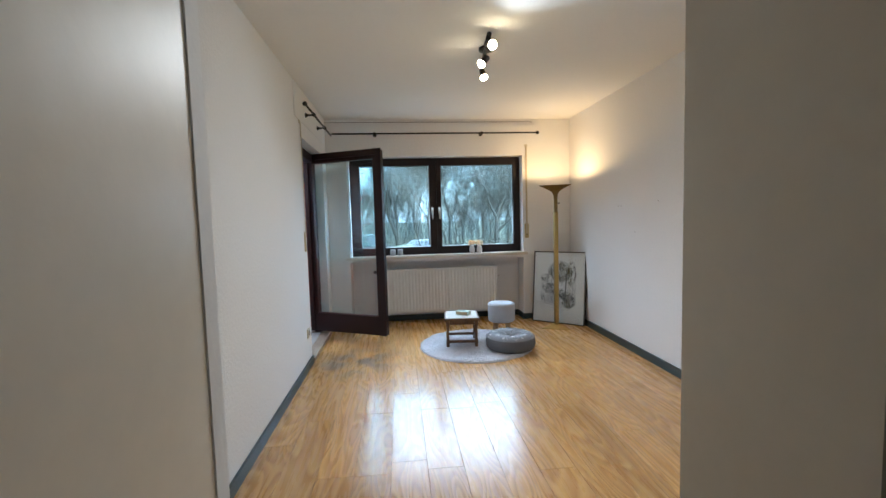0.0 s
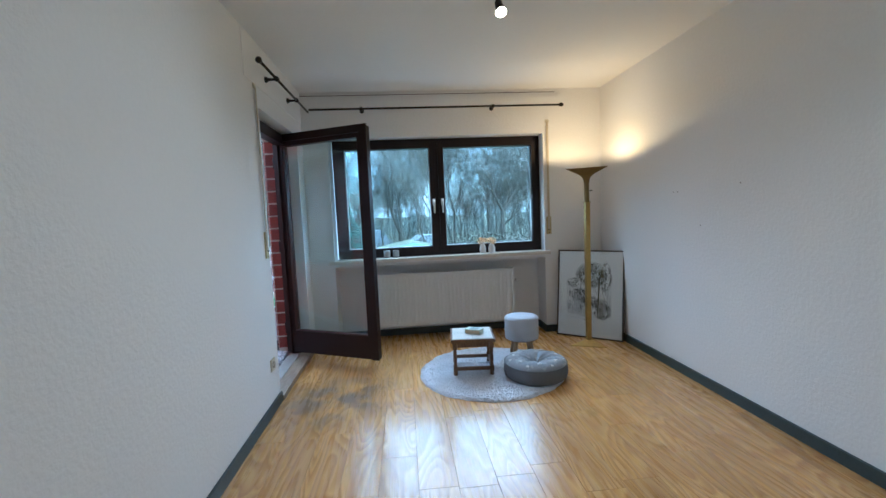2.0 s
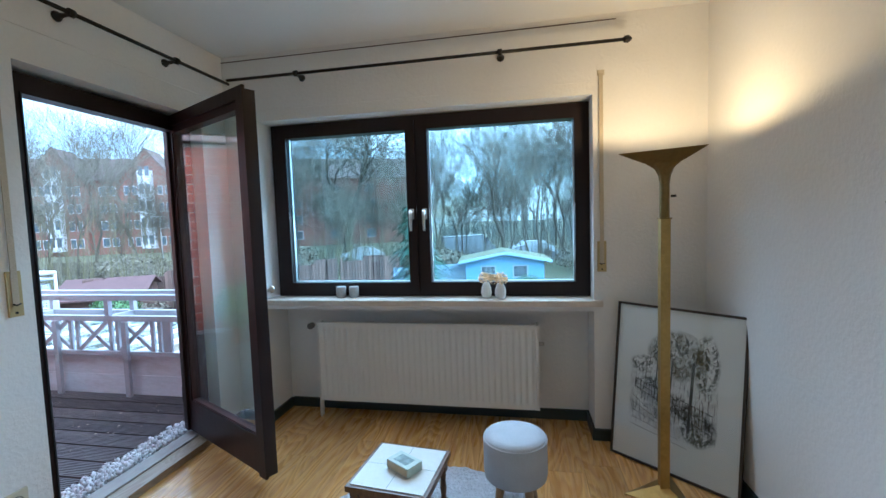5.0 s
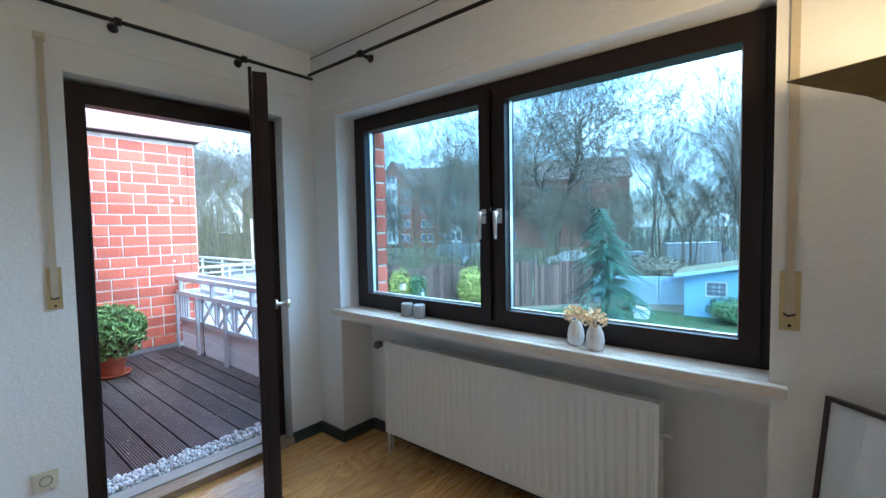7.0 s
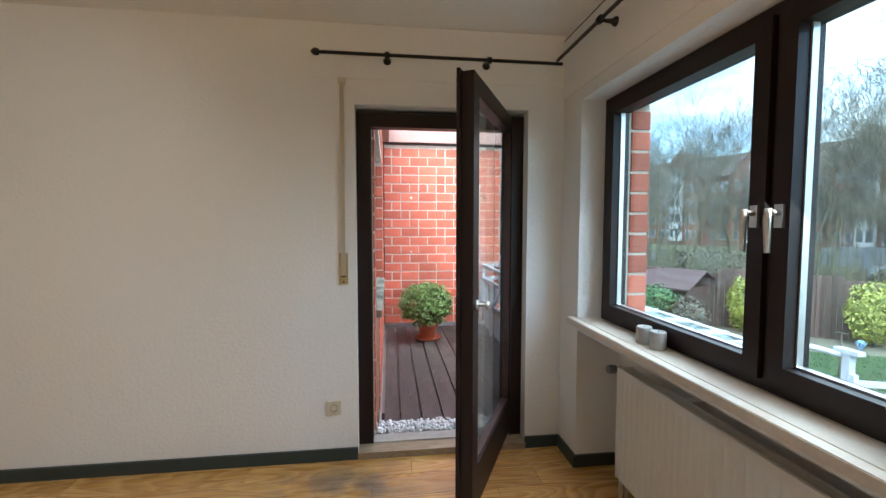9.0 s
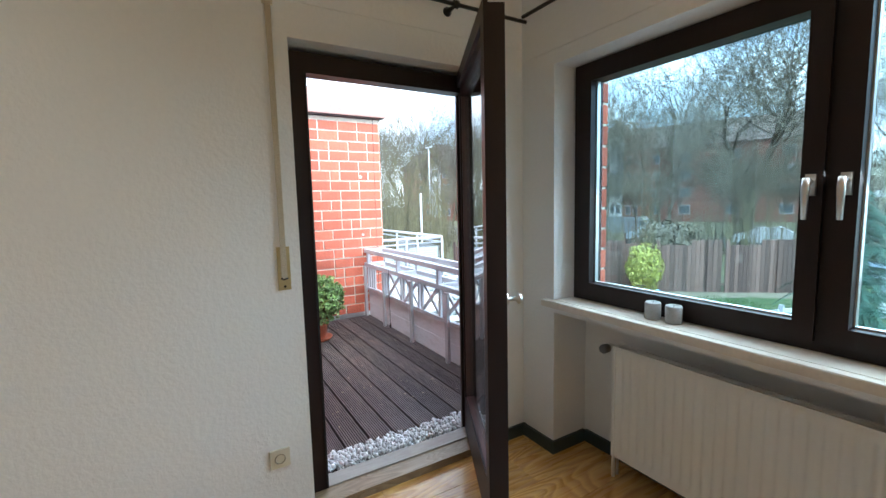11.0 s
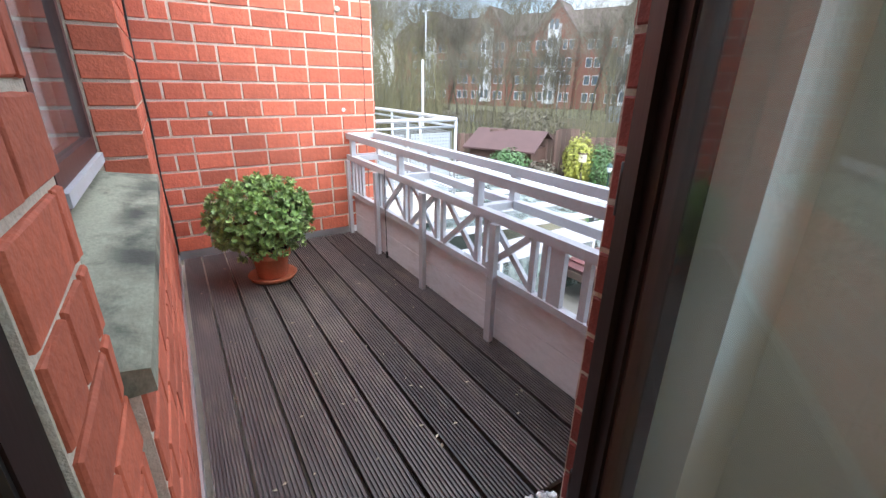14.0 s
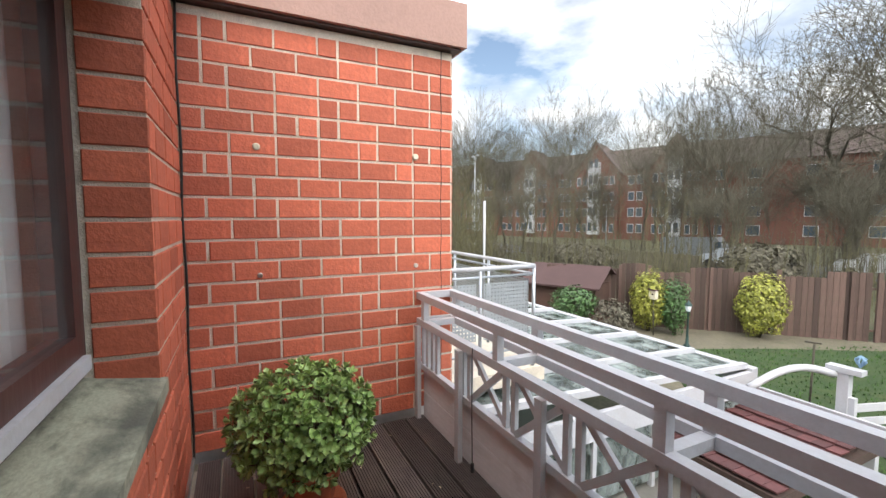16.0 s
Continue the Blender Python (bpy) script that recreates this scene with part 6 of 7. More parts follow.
for k in range(3):
    x0, x1 = k * Ll / 3, (k + 1) * Ll / 3 - 0.06
    bars("panel_frame", [(x0, x1, -0.02, 0.02, 0.0, 0.06), (x0, x1, -0.02, 0.02, Lh - 0.06, Lh), (x0, x0 + 0.06, -0.02, 0.02, 0.06, Lh - 0.06), (x1 - 0.06, x1, -0.02, 0.02, 0.06, Lh - 0.06)], M_LATT, t, "")
    bm = bmesh.new()
    w, h = x1 - x0 - 0.12, Lh - 0.12
    for s in (1, -1):
        c = -h
        while c < w:
            xa, xb = max(0, c), min(w, c + h)
            if xb - xa > 0.03:
                za, zb = xa - c, xb - c
                if s < 0:
                    za, zb = h - za, h - zb
                prism(bm, (x0 + 0.06 + xa, s * 0.006, 0.06 + za), (x0 + 0.06 + xb, s * 0.006, 0.06 + zb), 0.008, 0.03, (0, 1, 0) if False else (0, 0, 1))
            c += 0.12
    part("lattice", bm, M_LATT, t, "crossed lattice slats", kind="stuff")

# blue summer house
t = thing("summer_house", "pale blue wooden summer house with white-barred windows and low mossy roof", "shed", "", (0, 0, 0))
t.matrix_world = pose(-1.1, 23.4, G, 0, 0, 5)
W, D, Hh, Rr = 3.9, 2.6, 1.75, 2.15
bm = bmesh.new()
f = [bm.verts.new(p) for p in ((0, 0, 0), (W, 0, 0), (W, 0, Hh), (W / 2, 0, Rr - 0.05), (0, 0, Hh))]
bk = [bm.verts.new((v.co.x, D, v.co.z)) for v in f]
bm.faces.new(f)
bm.faces.new(bk[::-1])
for k in range(5):
    bm.faces.new((f[k], f[(k + 1) % 5], bk[(k + 1) % 5], bk[k]))
part("wall", bm, M_BLUE, t, "pale blue boarded wall")
for k in range(14):
    slab("cladding_board", 0.0, W, -0.014, -0.001, 0.02 + k * 0.125, 0.135 + k * 0.125, M_BLUE, t, "")
for s in (-1, 1):
    bm = bmesh.new()
    e0, e1 = (W / 2, Rr), (W / 2 + s * (W / 2 + 0.35), Hh - 0.04)
    prism(bm, (e0[0], D / 2, e0[1] + 0.03), (e1[0], D / 2, e1[1] + 0.03), D + 0.7, 0.07, (0, 0, 1))
    part("roof", bm, surface("mossy_shingle_roof", (0.12, 0.12, 0.07), 0.95, var=0.3, big=2, fine=12, bumps=0.5), t, "mossy low roof")
    bm = bmesh.new()
    prism(bm, (e0[0], -0.36, e0[1] + 0.0), (e1[0], -0.36, e1[1] + 0.0), 0.03, 0.13, (0, 0, 1))
    part("bargeboard", bm, M_LATT, t, "pale blue bargeboard")
for x0 in (0.75, 2.35):
    wdw = bars("window", [(x0, x0 + 0.75, -0.04, -0.015, 0.88, 0.93), (x0, x0 + 0.75, -0.04, -0.015, 1.45, 1.5), (x0, x0 + 0.05, -0.04, -0.015, 0.93, 1.45), (x0 + 0.7, x0 + 0.75, -0.04, -0.015, 0.93, 1.45)], M_FARWHITE, t, "white window frame")
    slab("pane", x0 + 0.05, x0 + 0.7, -0.022, -0.0155, 0.93, 1.45, M_WINDARK, wdw, "dark pane")
    for k in (1, 2):
        slab("glazing_bar", x0 + 0.04 + k * 0.22, x0 + 0.06 + k * 0.22, -0.036, -0.0225, 0.93, 1.45, M_FARWHITE, wdw, "")
        slab("glazing_bar", x0 + 0.05, x0 + 0.7, -0.034, -0.0226, 0.92 + k * 0.175, 0.94 + k * 0.175, M_FARWHITE, wdw, "")

for x, y, h in ((-33.8, 23.1, 9.1), (-31.4, 36.3, 5.0)):
    t = thing("street_lamp", "tall grey street lamp among bare trees", "street lamp", "street lamps behind the garden", (x, y, G))
    bm = bmesh.new()
    tube(bm, [(0, 0, 0), (0, 0, h)], [0.06, 0.04], 8)
    part("post", bm, M_GALV, t)
    for s in (-1, 1):
        bm = bmesh.new()
        tube(bm, [(0, 0, h), (0.25 * s, 0, h + 0.06), (0.5 * s, 0, h + 0.06)], [0.03, 0.05, 0.08], 8)
        part("lamp_head", bm, M_GALV, t)


# spruce
sp = thing("spruce", "blue-green spruce with drooping layered boughs", "tree", "", (SPX, SPY, G))
bm = bmesh.new()
tube(bm, [(0, 0, 0), (0.02, 0, 2.2), (0, 0.02, SPH)], [0.11, 0.07, 0.01], 8)
part("trunk", bm, M_BARK, sp)
r = random.Random(31)
bm = bmesh.new()
z = 1.15
while z < SPH - 0.03:
    f0 = (z - 1.15) / (SPH - 1.15)
    R0 = SPR * min(1.0, 0.55 + 1.6 * f0) * (1 - f0) ** 0.62 + 0.04
    lean_x = -0.28 * f0 * f0
    for k in range(6):
        a = r.uniform(0, 6.28)
        L = R0 * r.uniform(0.5, 1.2)
        rise = r.uniform(0.05, 0.45)
        n = max(4, int(L / 0.06))
        for i in range(n):
            f = (i + 1) / n
            c = Vector((lean_x + math.cos(a) * L * f, math.sin(a) * L * f, z + L * (rise * f - 0.62 * f * f)))
            for s in (-1, 1):
                for q in range(5):
                    w = 0.20 * (1 - 0.5 * f) * r.uniform(0.5, 1.25)
                    d = Vector((math.cos(a + s * 0.8), math.sin(a + s * 0.8), r.uniform(-0.9, 0.1)))
                    tip = c + d * w
                    sd = Vector((-d.y, d.x, 0.3)) * 0.014
                    bm.faces.new((bm.verts.new(c + sd), bm.verts.new(c - sd), bm.verts.new(tip)))
    z += 0.085
part("crown", bm, M_SPRUCE, sp, "layered needle boughs", kind="stuff")


# bare trees
def tree_mesh(seed, height, spread, levels=6, thick=0.16, lean=0.0, keep=0.8):
    """Trunk and limbs, and the finest twigs, as two meshes."""
    r = random.Random(seed)
    tv, tf, wv, wf2 = [], [], [], []

    def seg(V, F, p, q, r0, r1, n):
        d = (q - p).normalized()
        u = d.orthogonal().normalized()
        w = d.cross(u)
        b = len(V)
        for c, rad2 in ((p, r0), (q, r1)):
            for k in range(n):
                a = 6.2832 * k / n
                V.append(c + (u * math.cos(a) + w * math.sin(a)) * rad2)
        for k in range(n):
            F.append((b + k, b + (k + 1) % n, b + n + (k + 1) % n, b + n + k))

    def grow(p, d, length, rad0, lev):
        n = 3 if lev < 3 else 2
        seed_up = 0.12 if lev < 3 else 0.05
        n = 1 if lev == levels else n
        for i in range(n):
            d = (d + Vector((r.gauss(0, 0.13), r.gauss(0, 0.13), r.gauss(0.03, 0.09)))).normalized()
            q = p + d * (length / n)
            r1 = rad0 * 0.82
            if lev < levels - 2:
                seg(tv, tf, p, q, rad0, r1, 6 if lev < 2 else 4)
            else:
                seg(wv, wf2, p, q, max(rad0, 0.007), max(r1, 0.005), 3)
            p, rad0 = q, r1
            if lev < levels and (i > 0 or lev > 0):
                kids = 1
                for _ in range(kids):
                    ax = Vector((r.gauss(0, 1), r.gauss(0, 1), r.gauss(0, 0.5)))
                    ax = (ax - d * ax.dot(d)).normalized()
                    grow(p, (d * 0.75 + ax * spread + Vector((0, 0, seed_up))).normalized(), length * r.uniform(keep - 0.2, keep), rad0 * 0.62, lev + 1)
        if lev < levels:
            for _ in range(2):
                ax = Vector((r.gauss(0, 1), r.gauss(0, 1), r.gauss(0, 0.4)))
                ax = (ax - d * ax.dot(d)).normalized()
                grow(p, (d * 0.9 + ax * spread * 0.7).normalized(), length * r.uniform(keep - 0.15, keep + 0.05), rad0 * 0.7, lev + 1)

    grow(Vector((0, 0, 0)), Vector((lean, 0, 1)).normalized(), height * 0.32, thick, 0)
    out = []
    for nm, V, F, mt in (("trunk", tv, tf, M_BARK), ("branchwork", wv, wf2, M_TWIG)):
        me = bpy.data.meshes.new(nm)
        me.from_pydata([tuple(v) for v in V], [], F)
        me.materials.append(mt)
        out.append(me)
    return out


TM = [tree_mesh(41, 12, 0.8, 6, 0.30, 0.0, 0.80), tree_mesh(42, 15, 0.36, 5, 0.11, 0.0, 0.75), tree_mesh(43, 16, 0.42, 5, 0.15, 0.0, 0.8), tree_mesh(44, 7, 0.45, 5, 0.05, 0.1, 0.8)]


def bare_tree(kind, x, y, s, rz, label, group=""):
    t = thing("bare_tree", label, "tree", group, (0, 0, 0))
    t.matrix_world = pose(x, y, G, 0, 0, rz) @ Matrix.Diagonal((s, s, s, 1))
    for nm, me in zip(("trunk", "branchwork"), TM[kind]):
        o = new(nm, me)
        o.parent = t
        if nm == "branchwork":
            tagged(o, "fine bare twigs", kind="stuff")
    return t


bare_tree(0, BTX, BTY, BTS, 40, "large spreading bare oak with heavy limbs")
bare_tree(2, 0.3, 41.0, 1.25, 200, "tall bare tree with a straight trunk by the street")
bare_tree(0, 9.0, 36.0, 1.0, 120, "spreading bare tree with crooked limbs", "")
r = random.Random(77)
for i in range(88):
    f = i / 88
    x = -62 + 78 * f + r.uniform(-1.5, 1.5)
    y = 20 + 24 * f + r.uniform(-3, 10)
    k = r.choice((1, 1, 3, 2, 3))
    if k != 3 and -0.62 < (x - 2.3) / (y - 3.3) < -0.2:
        k = 3
    bare_tree(k, x, y, r.uniform(0.75, 1.15), r.uniform(0, 360), ("slender bare tree with many fine twigs", "slender bare tree with many fine twigs", "tall bare tree in the row behind the garden", "low multi-stemmed bare bush tree")[k], "bare trees behind the garden")
for i in range(26):
    x, y = r.uniform(-45, 40), r.uniform(52, 72)
    bare_tree(r.choice((1, 2)), x, y, r.uniform(1.0, 1.5), r.uniform(0, 360), "tall bare tree beyond the street", "bare trees beyond the street")


for i in range(26):
    az, d = radians(r.uniform(-17, 42) if i % 2 else r.uniform(-88, -62)), r.uniform(34, 58)
    bare_tree(r.choice((1, 2, 2)), d * math.sin(az), d * math.cos(az), r.uniform(0.5, 0.8) if i % 2 else r.uniform(0.8, 1.1), r.uniform(0, 360), "tall bare tree in the wood across the street", "bare trees of the wood")


# thicket of saplings behind the fence, and the far wood
def brush(name, label, count, place, material, seed):
    """Upright stems with side twigs, as plain thin three-sided strips."""
    r2 = random.Random(seed)
    V, F = [], []
    for _ in range(count):
        x0, y0, h, w = place(r2)
        px, py, pz = x0, y0, G - 0.1
        sx, sy = r2.gauss(0, 0.06), r2.gauss(0, 0.06)
        steps = 5
        for q in range(steps):
            nx, ny, nz = px + h / steps * (sx + r2.gauss(0, 0.05)), py + h / steps * (sy + r2.gauss(0, 0.05)), pz + h / steps
            w0, w1 = w * (1 - q / steps) + 0.004, w * (1 - (q + 1) / steps) + 0.003
            b = len(V)
            for cx, cy, cz, ww in ((px, py, pz, w0), (nx, ny, nz, w1)):
                for k in range(3):
                    V.append((cx + ww * math.cos(2.094 * k), cy + ww * math.sin(2.094 * k), cz))
            for k in range(3):
                F.append((b + k, b + (k + 1) % 3, b + 3 + (k + 1) % 3, b + 3 + k))
            for _t in range(4 if q else 1):
                a, tl, fr = r2.uniform(0, 6.28), h * r2.uniform(0.10, 0.28) * (1 - 0.12 * q), r2.random()
                bx, by, bz = px + (nx - px) * fr, py + (ny - py) * fr, pz + (nz - pz) * fr
                b = len(V)
                V.extend(((bx, by, bz + w * 0.6), (bx, by, bz - w * 0.6), (bx + tl * 0.6 * math.cos(a), by + tl * 0.6 * math.sin(a), bz + tl * 0.9), (bx + tl * 0.5 * math.cos(a + 0.7), by + tl * 0.5 * math.sin(a + 0.7), bz + tl * 0.45)))
                F.append((b, b + 1, b + 2))
                F.append((b, b + 1, b + 3))
            px, py, pz = nx, ny, nz
    me = bpy.data.meshes.new(name)
    me.from_pydata(V, [], F)
    me.materials.append(material)
    return tagged(new(name, me), label, kind="stuff")


def behind_fence(q):
    az, d = radians(q.uniform(-66, -8)), q.uniform(25, 36)
    return d * math.sin(az), 4 + d * math.cos(az), q.uniform(1.8, 6.5) * (0.7 if az > -0.62 else 1.0), q.uniform(0.008, 0.02)


def west_thicket(q):
    az, d = radians(q.uniform(-92, -58)), q.uniform(26, 42)
    return d * math.sin(az), 4 + d * math.cos(az), q.uniform(3, 9), q.uniform(0.015, 0.04)


def far_wood(q):
    az, d = radians(q.uniform(-15, 50) if q.random() < 0.68 else q.uniform(-95, -62)), q.uniform(58, 96)
    return d * math.sin(az), 4 + d * math.cos(az), q.uniform(3, 6.5) * (1 + 0.25 * math.sin(az * 9)), q.uniform(0.05, 0.11)


def street_scrub(q):
    az, d = radians(q.uniform(-70, 42)), q.uniform(30, 52)
    return d * math.sin(az), 4 + d * math.cos(az), q.uniform(1.0, 3.2), q.uniform(0.02, 0.04)


M_OLIVE = surface("olive_sapling_bark", (0.095, 0.088, 0.045), 0.9, var=0.3, big=0.5, fine=4, bumps=0, rand=0.45, island=True)
M_WOODS = surface("grey_brown_far_wood", (0.10, 0.112, 0.10), 0.95, var=0.3, big=0.2, fine=2, bumps=0, rand=0.4, island=True)
brush("thicket", "loose thicket of olive and brown saplings behind the garden fence", 420, behind_fence, M_OLIVE, 51)
brush("thicket_west", "dense winter thicket beyond the neighbour's balcony", 700, west_thicket, M_OLIVE, 54)
brush("street_scrub", "low brown scrub along the street", 1500, street_scrub, M_TWIG, 52)
brush("far_wood", "dense grey-brown winter wood in the distance", 1500, far_wood, M_WOODS, 53)

# apartment block
ab = thing("apartment_building", "long red brick apartment block with gables and white oriels", "building")
BA = Vector((-94, 49.3, G))
BANG = math.degrees(math.atan2(0.39, 0.92))
ab.matrix_world = pose(BA.x, BA.y, BA.z, 0, 0, BANG)
BLn, BH, BD = 81, 12.2, 12
slab("wall", 0, BLn, 0, BD, 0, BH, M_FARBRICK, ab, "red brick wall")
bm = bmesh.new()
f = [bm.verts.new(p) for p in ((-0.5, -0.5, BH), (-0.5, BD + 0.5, BH), (-0.5, BD / 2, BH + 4.4))]
g2 = [bm.verts.new((BLn + 0.5, v.co.y, v.co.z)) for v in f]
bm.faces.new(f)
bm.faces.new(g2)
for k in range(3):
    bm.faces.new((f[k], f[(k + 1) % 3], g2[(k + 1) % 3], g2[k]))
part("roof", bm, M_ROOF, ab, "dark tiled roof")
gi = 0
for s in (11.5, 24.5, 37.5, 50.5):
    bm = bmesh.new()
    w, d0, hh, pk = 4.0, -1.4, BH - 0.2, BH + 4.9
    f = [bm.verts.new(p) for p in ((s - w, d0, 0), (s + w, d0, 0), (s + w, d0, hh), (s, d0, pk), (s - w, d0, hh))]
    b3 = [bm.verts.new((v.co.x, 4.0, v.co.z)) for v in f]
    bm.faces.new(f)
    bm.faces.new(b3[::-1])
    for k in range(5):
        bm.faces.new((f[k], f[(k + 1) % 5], b3[(k + 1) % 5], b3[k]))
    part("gable_bay", bm, M_FARBRICK, ab, "gabled brick bay")
    for q in (-1, 1):
        bm = bmesh.new()
        prism(bm, (s, 1.2, pk + 0.1), (s + q * (w + 0.4), 1.2, hh - 0.35), 5.6, 0.2)
        part("gable_roof", bm, M_ROOF, ab, "")
    slab("oriel", s - 1.0, s + 1.0, d0 - 0.9, d0 - 0.005, 0.8, BH + 1.4, M_FARWHITE, ab, "white oriel tower")
    for st in range(5):
        for xx in (-0.8, 0.15):
            wd = slab("window", s + xx, s + xx + 0.65, d0 - 0.93, d0 - 0.902, 1.5 + st * 2.8, 3.0 + st * 2.8, M_WINDARK, ab, "dark window")
    for st in range(4):
        for xx in (-3.3, -2.2, 1.6, 2.7):
            slab("window_frame", s + xx - 0.07, s + xx + 0.72, d0 - 0.03, d0 - 0.004, 1.2 + st * 2.8, 2.75 + st * 2.8, M_FARWHITE, ab, "")
            slab("window", s + xx, s + xx + 0.65, d0 - 0.05, d0 - 0.032, 1.3 + st * 2.8, 2.65 + st * 2.8, M_WINDARK, ab, "")
        for xx in (-6.2, 5.4):
            if 0 < s + xx < BLn:
                slab("window_frame", s + xx - 0.08, s + xx + 0.98, -0.03, -0.004, 1.2 + st * 2.8, 2.75 + st * 2.8, M_FARWHITE, ab, "")
                slab("window", s + xx, s + xx + 0.9, -0.05, -0.032, 1.3 + st * 2.8, 2.65 + st * 2.8, M_WINDARK, ab, "")

for s in (60.0, 66.5, 73.0):
    for st in range(4):
        slab("window_frame", s - 0.08, s + 1.58, -0.03, -0.004, 1.2 + st * 2.8, 2.75 + st * 2.8, M_FARWHITE, ab, "")
        slab("window", s, s + 1.5, -0.05, -0.032, 1.3 + st * 2.8, 2.65 + st * 2.8, M_WINDARK, ab, "")

# hedge and low walls by the street
for i, (x, y, w, h) in enumerate(((-24, 26, 5, 2.2), (-15, 30.5, 4, 2.4), (-34, 23, 6, 2.0), (-5, 34, 6, 1.8), (8, 33, 8, 2.0))):
    shrub("hedge", "dark green and brown hedge along the street", x, y, w, h, M_TWIG, 3000, 0.12, seed=20 + i, group="hedges by the street")
bars("street_wall", [(-40, -20, 33.0, 33.2, G, G + 1.2)], M_PAVE, kind="structure", label="mossy wall by the street")


def car(x, y, rz, colour, label, van=False):
    t = thing("car", label, "car", "parked cars on the street")
    t.matrix_world = pose(x, y, G + 0.02, 0, 0, rz)
    pr = [(-2.1, 0.35), (-2.15, 0.8), (-1.9, 1.0), (-1.2, 1.08), (-0.7, 1.5), (1.0, 1.52), (1.7, 1.05), (2.1, 0.95), (2.15, 0.4)] if not van else [(-2.6, 0.35), (-2.6, 2.2), (1.4, 2.3), (2.1, 1.4), (2.6, 1.1), (2.65, 0.4)]
    bm = bmesh.new()
    a = [bm.verts.new((px, -0.85, pz)) for px, pz in pr]
    b4 = [bm.verts.new((px, 0.85, pz)) for px, pz in pr]
    bm.faces.new(a)
    bm.faces.new(b4[::-1])
    for k in range(len(pr)):
        j = (k + 1) % len(pr)
        bm.faces.new((a[k], a[j], b4[j], b4[k]))
    part("body", bm, surface("car_paint", colour, 0.25, var=0.03, bumps=0), t, "", 0.06)
    if van:
        slab("side_window", 1.35, 1.75, -0.87, 0.87, 1.45, 1.95, M_WINDARK, t, "")
    else:
        slab("side_window", -0.62, 1.05, -0.83, 0.83, 1.1, 1.42, M_WINDARK, t, "")
    for wx in (-1.35, 1.35):
        for wy in (-0.8, 0.8):
            bm = bmesh.new()
            tube(bm, [(wx, wy - 0.1, 0.32), (wx, wy + 0.1, 0.32)], 0.32, 16)
            part("wheel", bm, M_SEAL, t, "")


car(-3.6, 44.5, 22, (0.3, 0.32, 0.34), "white delivery van parked on the street", True)
car(2.6, 46.0, 22, (0.5, 0.53, 0.56), "silver car parked on the street")
car(-8.6, 42.6, 20, (0.25, 0.3, 0.36), "grey-blue car parked on the street")
car(-13.5, 41.0, 20, (0.55, 0.57, 0.6), "silver car parked on the street")
car(-23.3, 37.9, 18, (0.2, 0.22, 0.24), "pale grey van parked behind the fence", True)
car(-21.0, 38.5, 18, (0.5, 0.55, 0.62), "pale car parked behind the fence")

# the garden was laid out larger; bring it to true size about the balcony corner
SCALE_AT = Vector((-1.44, 4.34, 1.34))
to_size = Matrix.Translation(SCALE_AT) @ Matrix.Scale(0.79, 4) @ Matrix.Translation(-SCALE_AT)
for o in list(scene.objects):
    if o not in before and o.parent is None:
        o.matrix_world = to_size @ o.matrix_world


# conservatory roof below the balcony
cs = thing("conservatory_roof", "white framed sloping glass roof of a conservatory below the balcony", "conservatory")
CX = (-9.3, -8.32, -7.28, -6.27, -5.28, -4.58)
CY0, CY1, CZ0, CZ1 = 5.72, 10.2, -0.35, -0.57
for a, b in zip(CX, CX[1:]):
    for k in range(2):
        ya, yb = CY0 + (CY1 - CY0) * k / 2, CY0 + (CY1 - CY0) * (k + 1) / 2
        za, zb = CZ0 + (CZ1 - CZ0) * k / 2, CZ0 + (CZ1 - CZ0) * (k + 1) / 2
        bm = bmesh.new()
        prism(bm, ((a + b) / 2, ya + 0.01, za - 0.03), ((a + b) / 2, yb - 0.01, zb - 0.03), b - a - 0.04, 0.008)
        part("roof_pane", bm, M_ROOFGLASS, cs, "dusty roof pane")
for x in CX:
    bm = bmesh.new()
    prism(bm, (x, CY0, CZ0), (x, CY1, CZ1), 0.075, 0.07)
    part("rafter", bm, M_WHITEWOOD, cs, "", 0.006)
slab("gutter_beam", CX[0] - 0.1, CX[-1] + 0.1, CY1, CY1 + 0.12, CZ1 - 0.24, CZ1 - 0.02, M_WHITEWOOD, cs, "", 0.01)
slab("side_beam", CX[-1] + 0.04, CX[-1] + 0.1, CY0, CY1, CZ1 - 0.34, CZ1 - 0.06, M_WHITEWOOD, cs, "", 0.006)
for x in CX[::2]:
    slab("post", x - 0.05, x + 0.05, CY1 - 0.02, CY1 + 0.08, GROUND, CZ1 - 0.24, M_WHITEWOOD, cs, "", 0.006)
for k in range(5):
    slab("side_pane", CX[-1] + 0.05, CX[-1] + 0.06, CY0 + 0.05 + k * 0.89, CY0 + 0.9 + k * 0.89, GROUND + 0.1, CZ1 - 0.36, M_ROOFGLASS, cs, "")
    slab("side_post", CX[-1] + 0.03, CX[-1] + 0.09, CY0 + k * 0.89, CY0 + 0.05 + k * 0.89, GROUND, CZ1 - 0.34, M_WHITEWOOD, cs, "", 0.004)

# red tiled lean-to
rr = thing("tiled_lean_to", "small red tiled lean-to roof beside the white fence", "roof")
bm = bmesh.new()
r = random.Random(6)
for i in range(12):
    for j in range(11):
        x, y = -4.95 + i * 0.13, 8.6 + j * 0.19
        z = -1.14 + j * 0.012 + r.uniform(-0.004, 0.004)
        vs = box(bm, x, x + 0.124, y, y + 0.19, z, z + 0.016)
        for v in vs:
            if v.co.y < y + 0.08:
                v.co.z += 0.012
